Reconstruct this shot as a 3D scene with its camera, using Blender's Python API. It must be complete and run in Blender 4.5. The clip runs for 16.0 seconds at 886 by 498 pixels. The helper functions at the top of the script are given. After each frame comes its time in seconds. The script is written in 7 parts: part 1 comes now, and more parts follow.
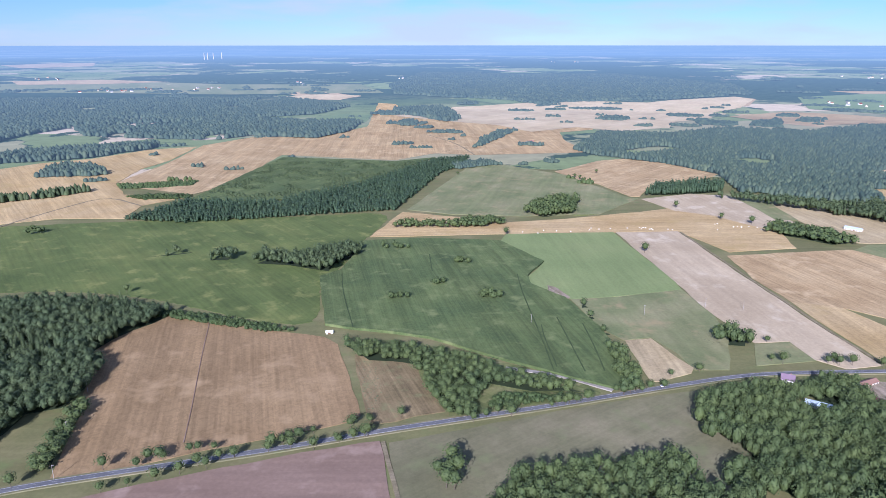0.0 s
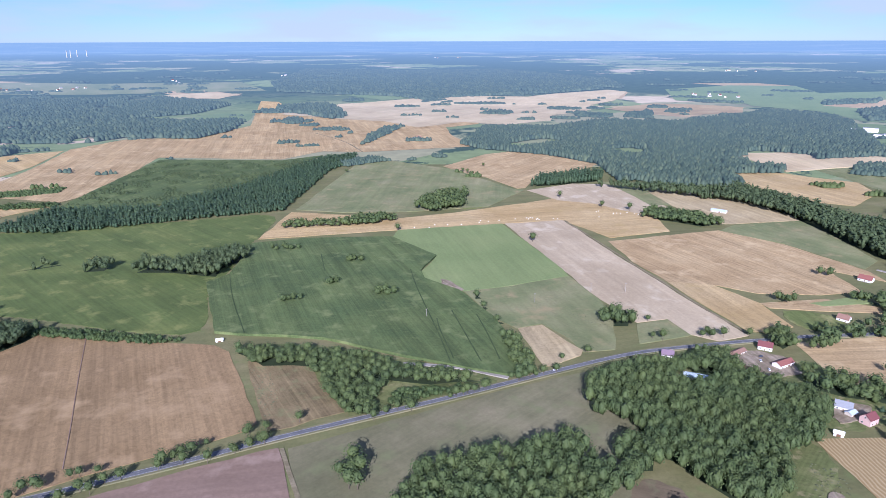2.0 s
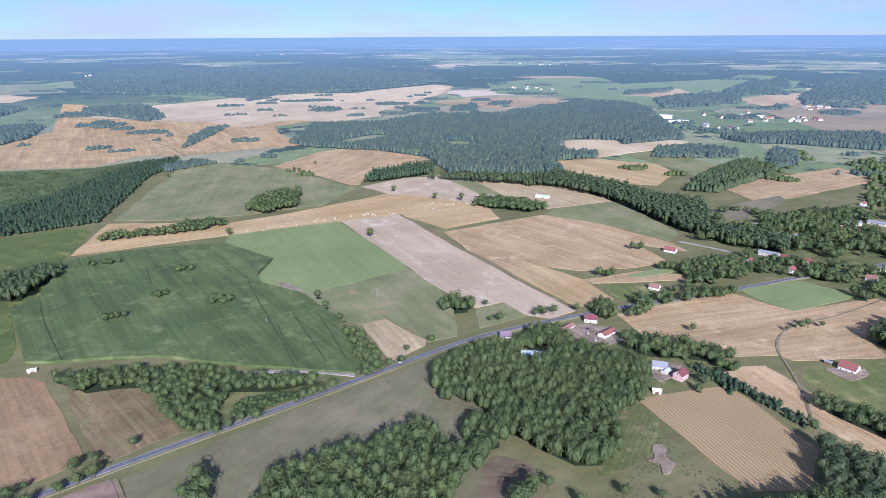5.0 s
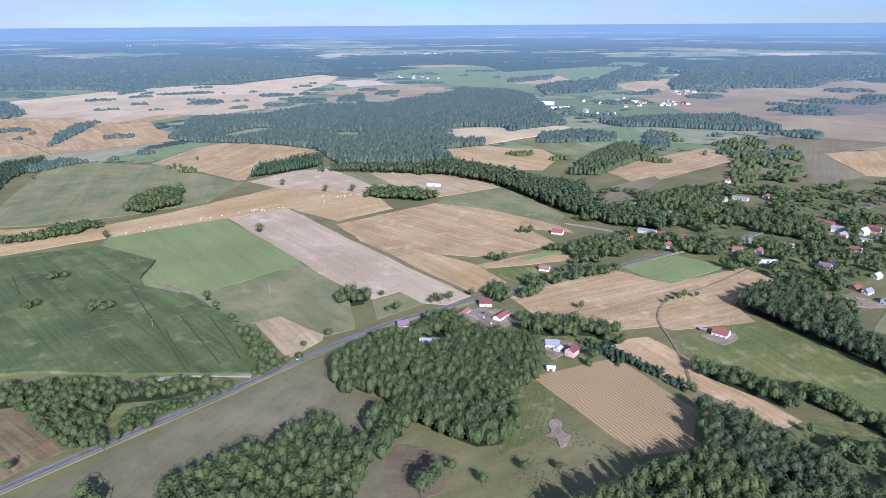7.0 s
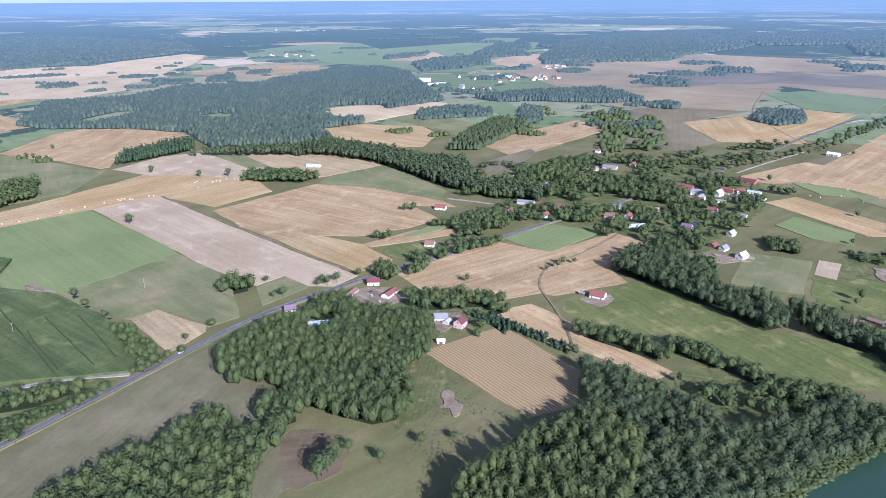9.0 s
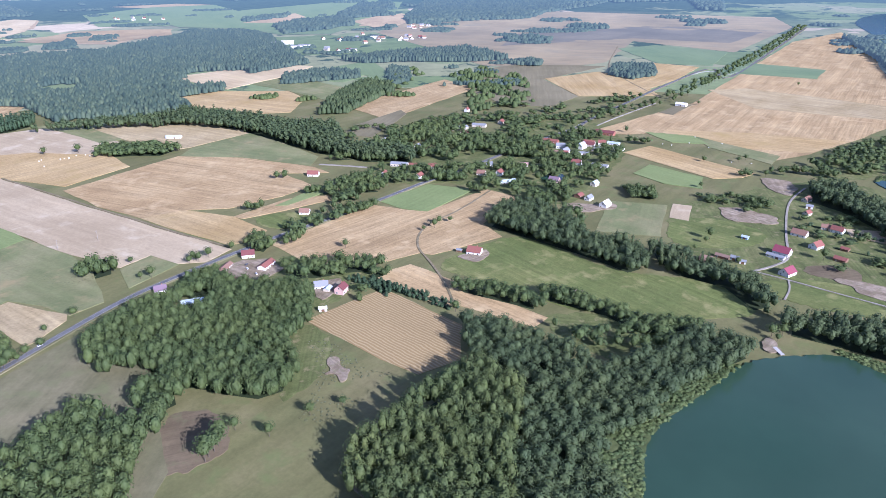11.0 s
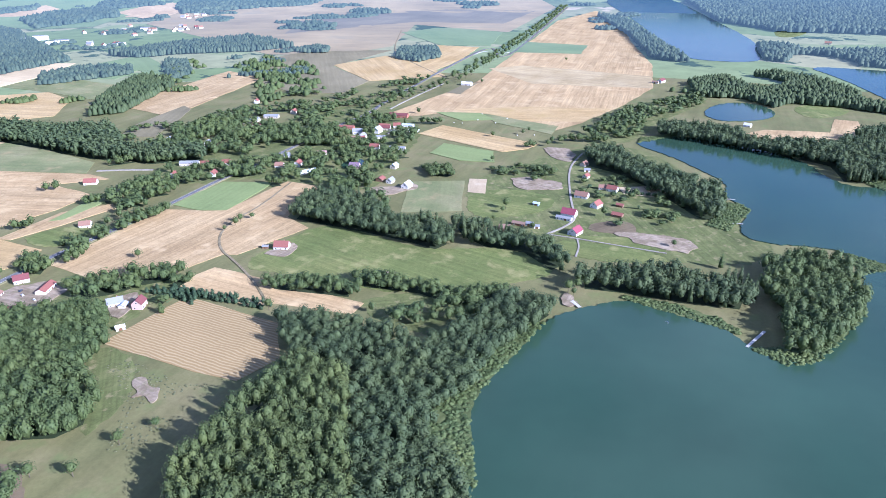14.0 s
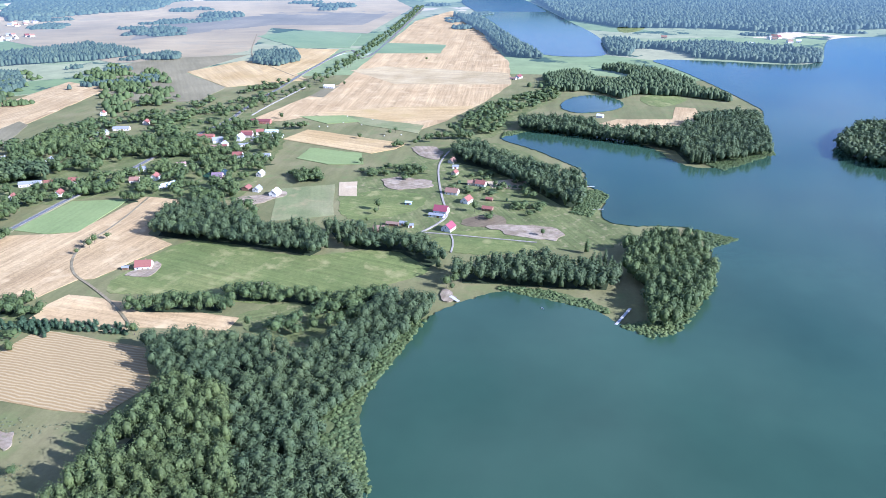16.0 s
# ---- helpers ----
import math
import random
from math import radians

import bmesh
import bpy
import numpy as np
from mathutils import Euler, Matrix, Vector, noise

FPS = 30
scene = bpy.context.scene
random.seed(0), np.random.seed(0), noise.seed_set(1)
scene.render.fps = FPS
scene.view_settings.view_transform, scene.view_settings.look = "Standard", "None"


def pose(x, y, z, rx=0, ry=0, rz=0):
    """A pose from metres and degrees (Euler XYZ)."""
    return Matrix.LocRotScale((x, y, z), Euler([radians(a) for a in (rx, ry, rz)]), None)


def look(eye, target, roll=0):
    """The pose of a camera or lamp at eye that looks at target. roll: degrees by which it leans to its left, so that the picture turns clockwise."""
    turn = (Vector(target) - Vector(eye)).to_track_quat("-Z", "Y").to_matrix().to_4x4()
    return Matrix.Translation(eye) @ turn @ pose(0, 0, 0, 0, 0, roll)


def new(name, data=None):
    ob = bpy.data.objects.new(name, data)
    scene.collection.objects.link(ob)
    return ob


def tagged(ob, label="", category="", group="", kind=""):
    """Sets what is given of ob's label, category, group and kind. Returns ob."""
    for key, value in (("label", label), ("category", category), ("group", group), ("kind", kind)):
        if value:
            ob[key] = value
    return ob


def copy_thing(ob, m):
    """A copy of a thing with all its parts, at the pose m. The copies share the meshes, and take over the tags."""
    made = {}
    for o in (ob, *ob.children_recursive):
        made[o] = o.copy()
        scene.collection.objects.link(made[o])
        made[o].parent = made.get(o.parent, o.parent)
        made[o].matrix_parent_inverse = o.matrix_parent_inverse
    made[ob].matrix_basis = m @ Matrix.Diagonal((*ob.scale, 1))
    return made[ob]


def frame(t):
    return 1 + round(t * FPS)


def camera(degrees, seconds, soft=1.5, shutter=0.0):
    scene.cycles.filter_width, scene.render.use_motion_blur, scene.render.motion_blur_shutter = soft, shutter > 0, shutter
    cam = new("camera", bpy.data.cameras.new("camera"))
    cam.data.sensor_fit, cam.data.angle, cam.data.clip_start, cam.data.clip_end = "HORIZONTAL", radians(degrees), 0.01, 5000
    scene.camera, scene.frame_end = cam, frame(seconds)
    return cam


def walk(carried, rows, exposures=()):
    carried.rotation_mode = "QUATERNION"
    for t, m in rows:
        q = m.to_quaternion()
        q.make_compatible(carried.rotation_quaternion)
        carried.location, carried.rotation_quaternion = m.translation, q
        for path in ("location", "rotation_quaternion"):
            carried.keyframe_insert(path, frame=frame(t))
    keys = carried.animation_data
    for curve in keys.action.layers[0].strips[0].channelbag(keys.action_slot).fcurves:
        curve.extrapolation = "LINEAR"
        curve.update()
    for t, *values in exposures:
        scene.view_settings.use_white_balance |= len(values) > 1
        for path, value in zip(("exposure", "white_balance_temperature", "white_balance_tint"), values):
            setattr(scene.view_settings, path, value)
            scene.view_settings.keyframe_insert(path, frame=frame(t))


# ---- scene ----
from mathutils import geometry

cam = camera(65.34, 16.0, soft=0.75)
# seconds, place, heading (clockwise from +y), pitch, lean
PATH = [
    (0.0, 0.00, 0.00, 200.00, -0.000, -16.546, -0.016),
    (0.5, 0.19, 0.11, 199.92, 2.093, -16.743, -0.063),
    (1.0, 0.45, 0.23, 199.88, 4.440, -16.809, -0.088),
    (1.5, 0.71, 0.37, 199.83, 6.827, -16.819, -0.116),
    (2.0, 0.94, 0.50, 199.77, 9.204, -16.851, -0.151),
    (2.5, 1.16, 0.58, 199.69, 11.587, -16.866, -0.175),
    (3.0, 1.36, 0.60, 199.62, 13.913, -16.873, -0.200),
    (3.5, 1.55, 0.57, 199.55, 16.227, -16.913, -0.229),
    (4.0, 1.74, 0.52, 199.48, 18.508, -17.004, -0.251),
    (6.5, 2.76, -0.36, 199.77, 29.853, -17.736, -0.394),
    (7.0, 2.78, -0.47, 199.71, 32.152, -18.062, -0.386),
    (7.5, 2.80, -0.60, 199.63, 34.519, -18.435, -0.380),
    (8.0, 2.83, -0.76, 199.53, 37.032, -18.915, -0.363),
    (8.5, 2.87, -0.92, 199.43, 39.586, -19.407, -0.348),
    (9.0, 2.92, -1.10, 199.34, 42.126, -19.898, -0.337),
    (11.5, 3.63, -2.60, 198.72, 55.594, -23.598, -0.367),
    (12.0, 3.84, -2.61, 198.54, 58.386, -23.965, -0.334),
    (12.5, 4.09, -2.59, 198.42, 61.222, -24.034, -0.306),
    (13.0, 4.36, -2.57, 198.29, 64.126, -24.060, -0.306),
    (13.5, 4.65, -2.55, 198.13, 66.992, -24.084, -0.318),
    (14.0, 4.98, -2.52, 197.95, 69.853, -24.096, -0.306),
    (14.5, 5.32, -2.49, 197.77, 72.724, -24.082, -0.275),
    (15.0, 5.66, -2.45, 197.60, 75.574, -24.060, -0.248),
    (15.5, 6.01, -2.39, 197.44, 78.404, -24.038, -0.236),
    (16.0, 6.34, -2.29, 197.27, 81.077, -24.032, -0.215),
]
M = 1.47  # metres to one unit of the plan in which the places below are given
walk(cam, [(t, pose(x * M, y * M, z * M, 0, 0, -h) @ pose(0, 0, 0, 90 + p, 0, 0) @ pose(0, 0, 0, 0, 0, r)) for t, x, y, z, h, p, r in PATH],
     exposures=[(0.0, 0.81, 5320, 27), (7.0, 0.72, 5320, 27), (9.0, 0.81, 5300, 27), (12.5, 1.14, 5180, 27), (16.0, 1.49, 5020, 21)])
EYE = 200.0

# ---- light ----
SUN_AZ, SUN_EL = 194.0, 27.0  # compass heading towards the sun, from +y over +x
world = bpy.data.worlds.new("sky")
scene.world = world
world.use_nodes = True
wn, wl = world.node_tree.nodes, world.node_tree.links
sky = wn.new("ShaderNodeTexSky")
sky.sky_type, sky.sun_disc = "NISHITA", False
sky.sun_elevation, sky.sun_rotation = radians(SUN_EL), radians(SUN_AZ)
sky.altitude, sky.air_density, sky.dust_density, sky.ozone_density = 300, 1.0, 0.0, 4.0
wc = wn.new("ShaderNodeTexCoord")
wm = wn.new("ShaderNodeMapping")
wm.inputs["Scale"].default_value = (3, 3, 16)
wt = wn.new("ShaderNodeTexNoise")
wt.inputs["Scale"].default_value, wt.inputs["Detail"].default_value = 1.6, 7
wr = wn.new("ShaderNodeValToRGB")
wr.color_ramp.elements[0].position, wr.color_ramp.elements[1].position = 0.42, 0.63
wr.color_ramp.elements[1].color = (0.8, 0.8, 0.8, 1)
wx = wn.new("ShaderNodeMix")
wx.data_type = "RGBA"
wx.inputs["B"].default_value = (4.5, 5.1, 5.9, 1)
bg = wn["Background"]
bg.inputs["Strength"].default_value = 0.080
wl.new(wc.outputs["Generated"], wm.inputs["Vector"])
wl.new(wm.outputs["Vector"], wt.inputs["Vector"])
wl.new(wt.outputs["Fac"], wr.inputs["Fac"])
wl.new(wr.outputs["Color"], wx.inputs["Factor"])
wk = wn.new("ShaderNodeMix")
wk.data_type, wk.blend_type = "RGBA", "MULTIPLY"
wk.inputs["Factor"].default_value, wk.inputs["B"].default_value = 1.0, (0.45, 0.60, 0.84, 1)
wl.new(sky.outputs["Color"], wk.inputs["A"])
wl.new(wk.outputs["Result"], wx.inputs["A"])
wl.new(wx.outputs["Result"], bg.inputs["Color"])

sun = new("sun", bpy.data.lights.new("sun", "SUN"))
sun.data.energy, sun.data.angle, sun.data.color = 5.0, radians(0.55), (1.0, 0.95, 0.87)
sa, se = radians(SUN_AZ), radians(SUN_EL)
sun.matrix_world = look((0, 0, 900), (-math.sin(sa) * math.cos(se) * 100, -math.cos(sa) * math.cos(se) * 100, 900 - math.sin(se) * 100))


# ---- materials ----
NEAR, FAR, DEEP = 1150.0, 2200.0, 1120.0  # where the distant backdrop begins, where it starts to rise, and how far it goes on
def material(name, rough=0.9, spec=0.2):
    m = bpy.data.materials.new(name)
    m.use_nodes = True
    p = m.node_tree.nodes["Principled BSDF"]
    p.inputs["Roughness"].default_value, p.inputs["Specular IOR Level"].default_value = rough, spec
    return m, m.node_tree.nodes, m.node_tree.links, p


def noise_node(n, l, vec, scale, detail=4, rough=0.6):
    t = n.new("ShaderNodeTexNoise")
    t.inputs["Scale"].default_value, t.inputs["Detail"].default_value, t.inputs["Roughness"].default_value = scale, detail, rough
    l.new(vec, t.inputs["Vector"])
    return t.outputs["Fac"]


def ramp(n, l, fac, stops):
    r = n.new("ShaderNodeValToRGB")
    e = r.color_ramp.elements
    while len(e) < len(stops):
        e.new(0.5)
    for k, (pos, col) in zip(e, stops):
        k.position, k.color = pos, (*col, 1)
    l.new(fac, r.inputs["Fac"])
    return r.outputs["Color"]


def blend(n, l, fac, a, b, how="MIX"):
    x = n.new("ShaderNodeMix")
    x.data_type, x.blend_type = "RGBA", how
    for key, v in (("Factor", fac), ("A", a), ("B", b)):
        if isinstance(v, (int, float)):
            x.inputs[key].default_value = v
        elif isinstance(v, tuple):
            x.inputs[key].default_value = (*v, 1)
        else:
            l.new(v, x.inputs[key])
    return x.outputs["Result"]


def grey(v):
    return (v, v, v)


def bump(n, l, p, height, strength, distance):
    b = n.new("ShaderNodeBump")
    b.inputs["Strength"].default_value, b.inputs["Distance"].default_value = strength, distance
    l.new(height, b.inputs["Height"])
    l.new(b.outputs["Normal"], p.inputs["Normal"])


def haze_glow(n, l, p, plan=None):
    """Blue haze painted on distant surfaces as a glow mixed into them, thicker with distance."""
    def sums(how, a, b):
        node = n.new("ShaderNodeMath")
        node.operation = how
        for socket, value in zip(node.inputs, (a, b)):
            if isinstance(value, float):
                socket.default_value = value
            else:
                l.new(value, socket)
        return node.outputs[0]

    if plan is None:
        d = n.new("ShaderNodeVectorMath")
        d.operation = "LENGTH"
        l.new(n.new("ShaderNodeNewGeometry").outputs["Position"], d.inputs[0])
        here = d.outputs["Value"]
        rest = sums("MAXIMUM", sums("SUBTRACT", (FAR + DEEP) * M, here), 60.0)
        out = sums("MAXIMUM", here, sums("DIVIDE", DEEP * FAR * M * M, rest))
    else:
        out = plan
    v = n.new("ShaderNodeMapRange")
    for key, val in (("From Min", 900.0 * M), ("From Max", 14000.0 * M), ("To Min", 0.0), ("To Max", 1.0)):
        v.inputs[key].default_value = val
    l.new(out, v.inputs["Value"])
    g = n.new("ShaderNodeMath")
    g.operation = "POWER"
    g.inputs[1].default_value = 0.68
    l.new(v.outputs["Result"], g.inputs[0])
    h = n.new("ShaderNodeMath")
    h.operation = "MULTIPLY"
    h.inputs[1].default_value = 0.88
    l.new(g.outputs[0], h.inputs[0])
    # surface glow standing in for haze; nothing here is a lamp
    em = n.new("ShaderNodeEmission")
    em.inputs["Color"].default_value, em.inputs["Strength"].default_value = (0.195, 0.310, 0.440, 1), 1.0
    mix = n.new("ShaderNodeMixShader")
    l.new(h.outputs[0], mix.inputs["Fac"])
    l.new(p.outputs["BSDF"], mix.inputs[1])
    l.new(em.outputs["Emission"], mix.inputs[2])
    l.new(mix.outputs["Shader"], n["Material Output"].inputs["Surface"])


def field_material(name, dark, mid, light, patch, rows=3.0, row_depth=0.12, stain=None, relief=0.3, distant=False):
    """Crop or soil: broad stains, smaller patches, grain, and rows along the sheet's own x axis."""
    m, n, l, p = material(name)
    co = n.new("ShaderNodeTexCoord").outputs["Object"]
    info = n.new("ShaderNodeObjectInfo").outputs["Random"]
    off = n.new("ShaderNodeVectorMath")
    off.operation = "ADD"
    l.new(co, off.inputs[0])
    sc = n.new("ShaderNodeMath")
    sc.operation = "MULTIPLY"
    sc.inputs[1].default_value = 900
    l.new(info, sc.inputs[0])
    l.new(sc.outputs[0], off.inputs[1])
    co = off.outputs[0]
    broad = noise_node(n, l, co, 1.0 / patch, 5, 0.55)
    col = ramp(n, l, broad, [(0.3, dark), (0.5, mid), (0.7, light)])
    st = n.new("ShaderNodeMapping")
    st.inputs["Scale"].default_value = (0.012, 1.0 / rows, 1)
    l.new(co, st.inputs["Vector"])
    streak = noise_node(n, l, st.outputs["Vector"], 1.0, 3, 0.6)
    col = blend(n, l, 1.0, col, ramp(n, l, streak, [(0.33, grey(1 - row_depth)), (0.66, grey(1.0))]), "MULTIPLY")
    sw = n.new("ShaderNodeMapping")
    sw.inputs["Scale"].default_value = (0.004, 0.14 / rows, 1)
    l.new(co, sw.inputs["Vector"])
    swath = noise_node(n, l, sw.outputs["Vector"], 1.0, 4, 0.7)
    col = blend(n, l, 1.0, col, ramp(n, l, swath, [(0.35, grey(1 - row_depth * 0.9)), (0.65, grey(1.0))]), "MULTIPLY")
    grain = noise_node(n, l, co, 0.45, 6, 0.75)
    col = blend(n, l, 1.0, col, ramp(n, l, grain, [(0.3, grey(0.8)), (0.7, grey(1.04))]), "MULTIPLY")
    if row_depth >= 0.24:
        lay = n.new("ShaderNodeTexNoise")
        lay.inputs["Scale"].default_value, lay.inputs["Detail"].default_value, lay.inputs["Distortion"].default_value = 0.09, 3, 2.5
        l.new(co, lay.inputs["Vector"])
        col = blend(n, l, 1.0, col, ramp(n, l, lay.outputs["Fac"], [(0.44, grey(1.0)), (0.5, grey(0.84)), (0.56, grey(1.0))]), "MULTIPLY")
    if stain:
        s = noise_node(n, l, co, 2.6 / patch, 4, 0.6)
        col = blend(n, l, ramp(n, l, s, [(0.55, grey(0)), (0.72, grey(0.8))]), col, stain)
    l.new(col, p.inputs["Base Color"])
    bump(n, l, p, grain, relief, 0.3)
    # distant fields get the haze painted on as glow
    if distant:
        haze_glow(n, l, p)
    return m


FIELD = {
    "brown_stubble": field_material("brown_stubble", (0.284, 0.190, 0.089), (0.338, 0.228, 0.111), (0.386, 0.266, 0.133), 70, 2.6, 0.24, (0.386, 0.272, 0.145)),
    "tan_stubble": field_material("tan_stubble", (0.481, 0.335, 0.165), (0.569, 0.408, 0.206), (0.638, 0.474, 0.251), 50, 2.4, 0.28, (0.539, 0.408, 0.225)),
    "gold_stubble": field_material("gold_stubble", (0.501, 0.349, 0.150), (0.582, 0.422, 0.200), (0.642, 0.481, 0.246), 70, 2.6, 0.24, (0.361, 0.266, 0.108)),
    "pale_stubble": field_material("pale_stubble", (0.461, 0.357, 0.183), (0.542, 0.427, 0.233), (0.594, 0.477, 0.275), 40, 3.5, 0.25),
    "weedy_stubble": field_material("weedy_stubble", (0.232, 0.181, 0.087), (0.298, 0.226, 0.112), (0.353, 0.269, 0.138), 22, 2.2, 0.35, (0.188, 0.192, 0.085)),
    "bare_soil": field_material("bare_soil", (0.436, 0.342, 0.212), (0.500, 0.398, 0.253), (0.558, 0.452, 0.295), 60, 5.0, 0.14, (0.553, 0.469, 0.335)),
    # soil toned darker than bare_soil
    "darker_soil": field_material("darker_soil", (0.228, 0.153, 0.110), (0.265, 0.183, 0.133), (0.298, 0.209, 0.155), 60, 5.0, 0.14, (0.340, 0.252, 0.195)),
    # dark green whose tone paints the shade of lanes sunk in maize
    "tractor_lane": field_material("dark_lane_strip", (0.05, 0.075, 0.03), (0.065, 0.095, 0.036), (0.085, 0.115, 0.045), 10, 1, 0.2),
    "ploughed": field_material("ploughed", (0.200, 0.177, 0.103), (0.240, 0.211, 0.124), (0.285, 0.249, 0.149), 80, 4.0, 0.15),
    "dry_pasture": field_material("dry_pasture", (0.154, 0.149, 0.076), (0.195, 0.183, 0.098), (0.264, 0.232, 0.136), 38, 4.0, 0.14, (0.162, 0.175, 0.080)),
    "meadow": field_material("meadow", (0.140, 0.178, 0.052), (0.182, 0.215, 0.066), (0.239, 0.252, 0.085), 36, 3.0, 0.24, (0.278, 0.258, 0.108)),
    "lush_meadow": field_material("lush_meadow", (0.094, 0.130, 0.036), (0.122, 0.160, 0.045), (0.165, 0.195, 0.056), 45, 3.0, 0.2, (0.205, 0.215, 0.068)),
    "lawn": field_material("rough_lawn", (0.119, 0.142, 0.048), (0.161, 0.185, 0.063), (0.220, 0.225, 0.088), 16, 2.0, 0.25, (0.267, 0.228, 0.120)),
    "green_crop": field_material("green_crop", (0.194, 0.248, 0.093), (0.226, 0.279, 0.106), (0.253, 0.297, 0.117), 70, 3.0, 0.10),
    "rough_grass": field_material("rough_grass", (0.172, 0.201, 0.084), (0.232, 0.244, 0.110), (0.300, 0.285, 0.146), 40, 6.0, 0.15, (0.294, 0.237, 0.123)),
    "maize": field_material("maize", (0.092, 0.135, 0.049), (0.121, 0.165, 0.057), (0.155, 0.198, 0.069), 38, 1.5, 0.26, (0.173, 0.202, 0.078), 0.7),
    "brown_grass": field_material("brown_grass", (0.16, 0.125, 0.075), (0.20, 0.155, 0.095), (0.24, 0.19, 0.115), 25, 2.0, 0.2, (0.15, 0.15, 0.075)),
    "sandy": field_material("sandy", (0.261, 0.204, 0.131), (0.383, 0.304, 0.213), (0.505, 0.418, 0.313), 7, 2.0, 0.3, (0.174, 0.174, 0.087)),
    "reeds": field_material("reeds", (0.10, 0.135, 0.05), (0.13, 0.165, 0.06), (0.165, 0.19, 0.075), 14, 1.2, 0.3, None, 0.6),
    # very dark floor colour, so the gaps between crowns stay dark
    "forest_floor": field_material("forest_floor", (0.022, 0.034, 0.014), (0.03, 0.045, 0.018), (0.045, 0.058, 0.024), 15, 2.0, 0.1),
    "gravel_lane": field_material("gravel_lane", (0.310, 0.280, 0.232), (0.370, 0.335, 0.284), (0.430, 0.391, 0.335), 9, 0.6, 0.2),
    "farm_track": field_material("farm_track", (0.24, 0.20, 0.11), (0.30, 0.25, 0.15), (0.36, 0.30, 0.19), 9, 0.5, 0.3),
    "asphalt": field_material("asphalt", (0.120, 0.122, 0.128), (0.148, 0.150, 0.157), (0.185, 0.187, 0.193), 12, 0.7, 0.12),
}
FIELD["field_path"] = FIELD["ditch"] = FIELD["farm_track"]


# fields beyond NEAR: own tones, with painted haze glowing over each
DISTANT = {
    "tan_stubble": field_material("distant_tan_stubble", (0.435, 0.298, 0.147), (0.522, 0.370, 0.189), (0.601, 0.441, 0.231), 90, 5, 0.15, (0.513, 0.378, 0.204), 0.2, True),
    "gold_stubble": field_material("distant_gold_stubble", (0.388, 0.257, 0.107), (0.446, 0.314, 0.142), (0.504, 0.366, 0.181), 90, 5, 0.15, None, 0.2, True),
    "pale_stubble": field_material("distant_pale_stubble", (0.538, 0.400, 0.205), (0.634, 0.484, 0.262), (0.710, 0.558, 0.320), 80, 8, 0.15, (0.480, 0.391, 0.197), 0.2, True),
    # browner, darker stubble: cloud shadow painted into the far plain's colour
    "brown_stubble": field_material("cloud_dimmed_stubble", (0.284, 0.215, 0.107), (0.392, 0.295, 0.146), (0.480, 0.365, 0.185), 190, 8, 0.18, (0.265, 0.215, 0.120), 0.2, True),
    # darkest distant tone: cloud shadow on the slope, painted as soil colour
    "ploughed": field_material("cloud_dark_slope", (0.170, 0.141, 0.088), (0.210, 0.175, 0.110), (0.260, 0.214, 0.132), 120, 6, 0.12, None, 0.2, True),
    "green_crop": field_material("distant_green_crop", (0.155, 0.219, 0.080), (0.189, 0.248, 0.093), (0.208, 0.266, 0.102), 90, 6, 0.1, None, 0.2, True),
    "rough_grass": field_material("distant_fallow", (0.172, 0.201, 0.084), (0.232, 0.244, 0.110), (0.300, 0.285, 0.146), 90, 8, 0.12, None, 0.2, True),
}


def striped_material():
    m, n, l, p = material("striped_stubble")
    co = n.new("ShaderNodeTexCoord").outputs["Object"]
    warp = n.new("ShaderNodeMapping")
    l.new(co, warp.inputs["Vector"])
    w = n.new("ShaderNodeTexWave")
    w.wave_type, w.bands_direction, w.wave_profile = "BANDS", "Y", "SIN"
    w.inputs["Scale"].default_value, w.inputs["Distortion"].default_value = 0.15, 5.0
    w.inputs["Detail"].default_value, w.inputs["Detail Scale"].default_value = 3, 0.5
    l.new(warp.outputs["Vector"], w.inputs["Vector"])
    g = noise_node(n, l, co, 0.5, 6, 0.75)
    b = noise_node(n, l, co, 0.02, 4)
    col = ramp(n, l, w.outputs["Fac"], [(0.1, (0.326, 0.228, 0.102)), (0.6, (0.358, 0.260, 0.127)), (0.95, (0.437, 0.337, 0.180))])
    col = blend(n, l, 1.0, col, ramp(n, l, g, [(0.25, grey(0.8)), (0.75, grey(1))]), "MULTIPLY")
    col = blend(n, l, 1.0, col, ramp(n, l, b, [(0.3, grey(0.88)), (0.7, grey(1))]), "MULTIPLY")
    l.new(col, p.inputs["Base Color"])
    bump(n, l, p, w.outputs["Fac"], 0.3, 0.4)
    return m


FIELD["striped_stubble"] = striped_material()


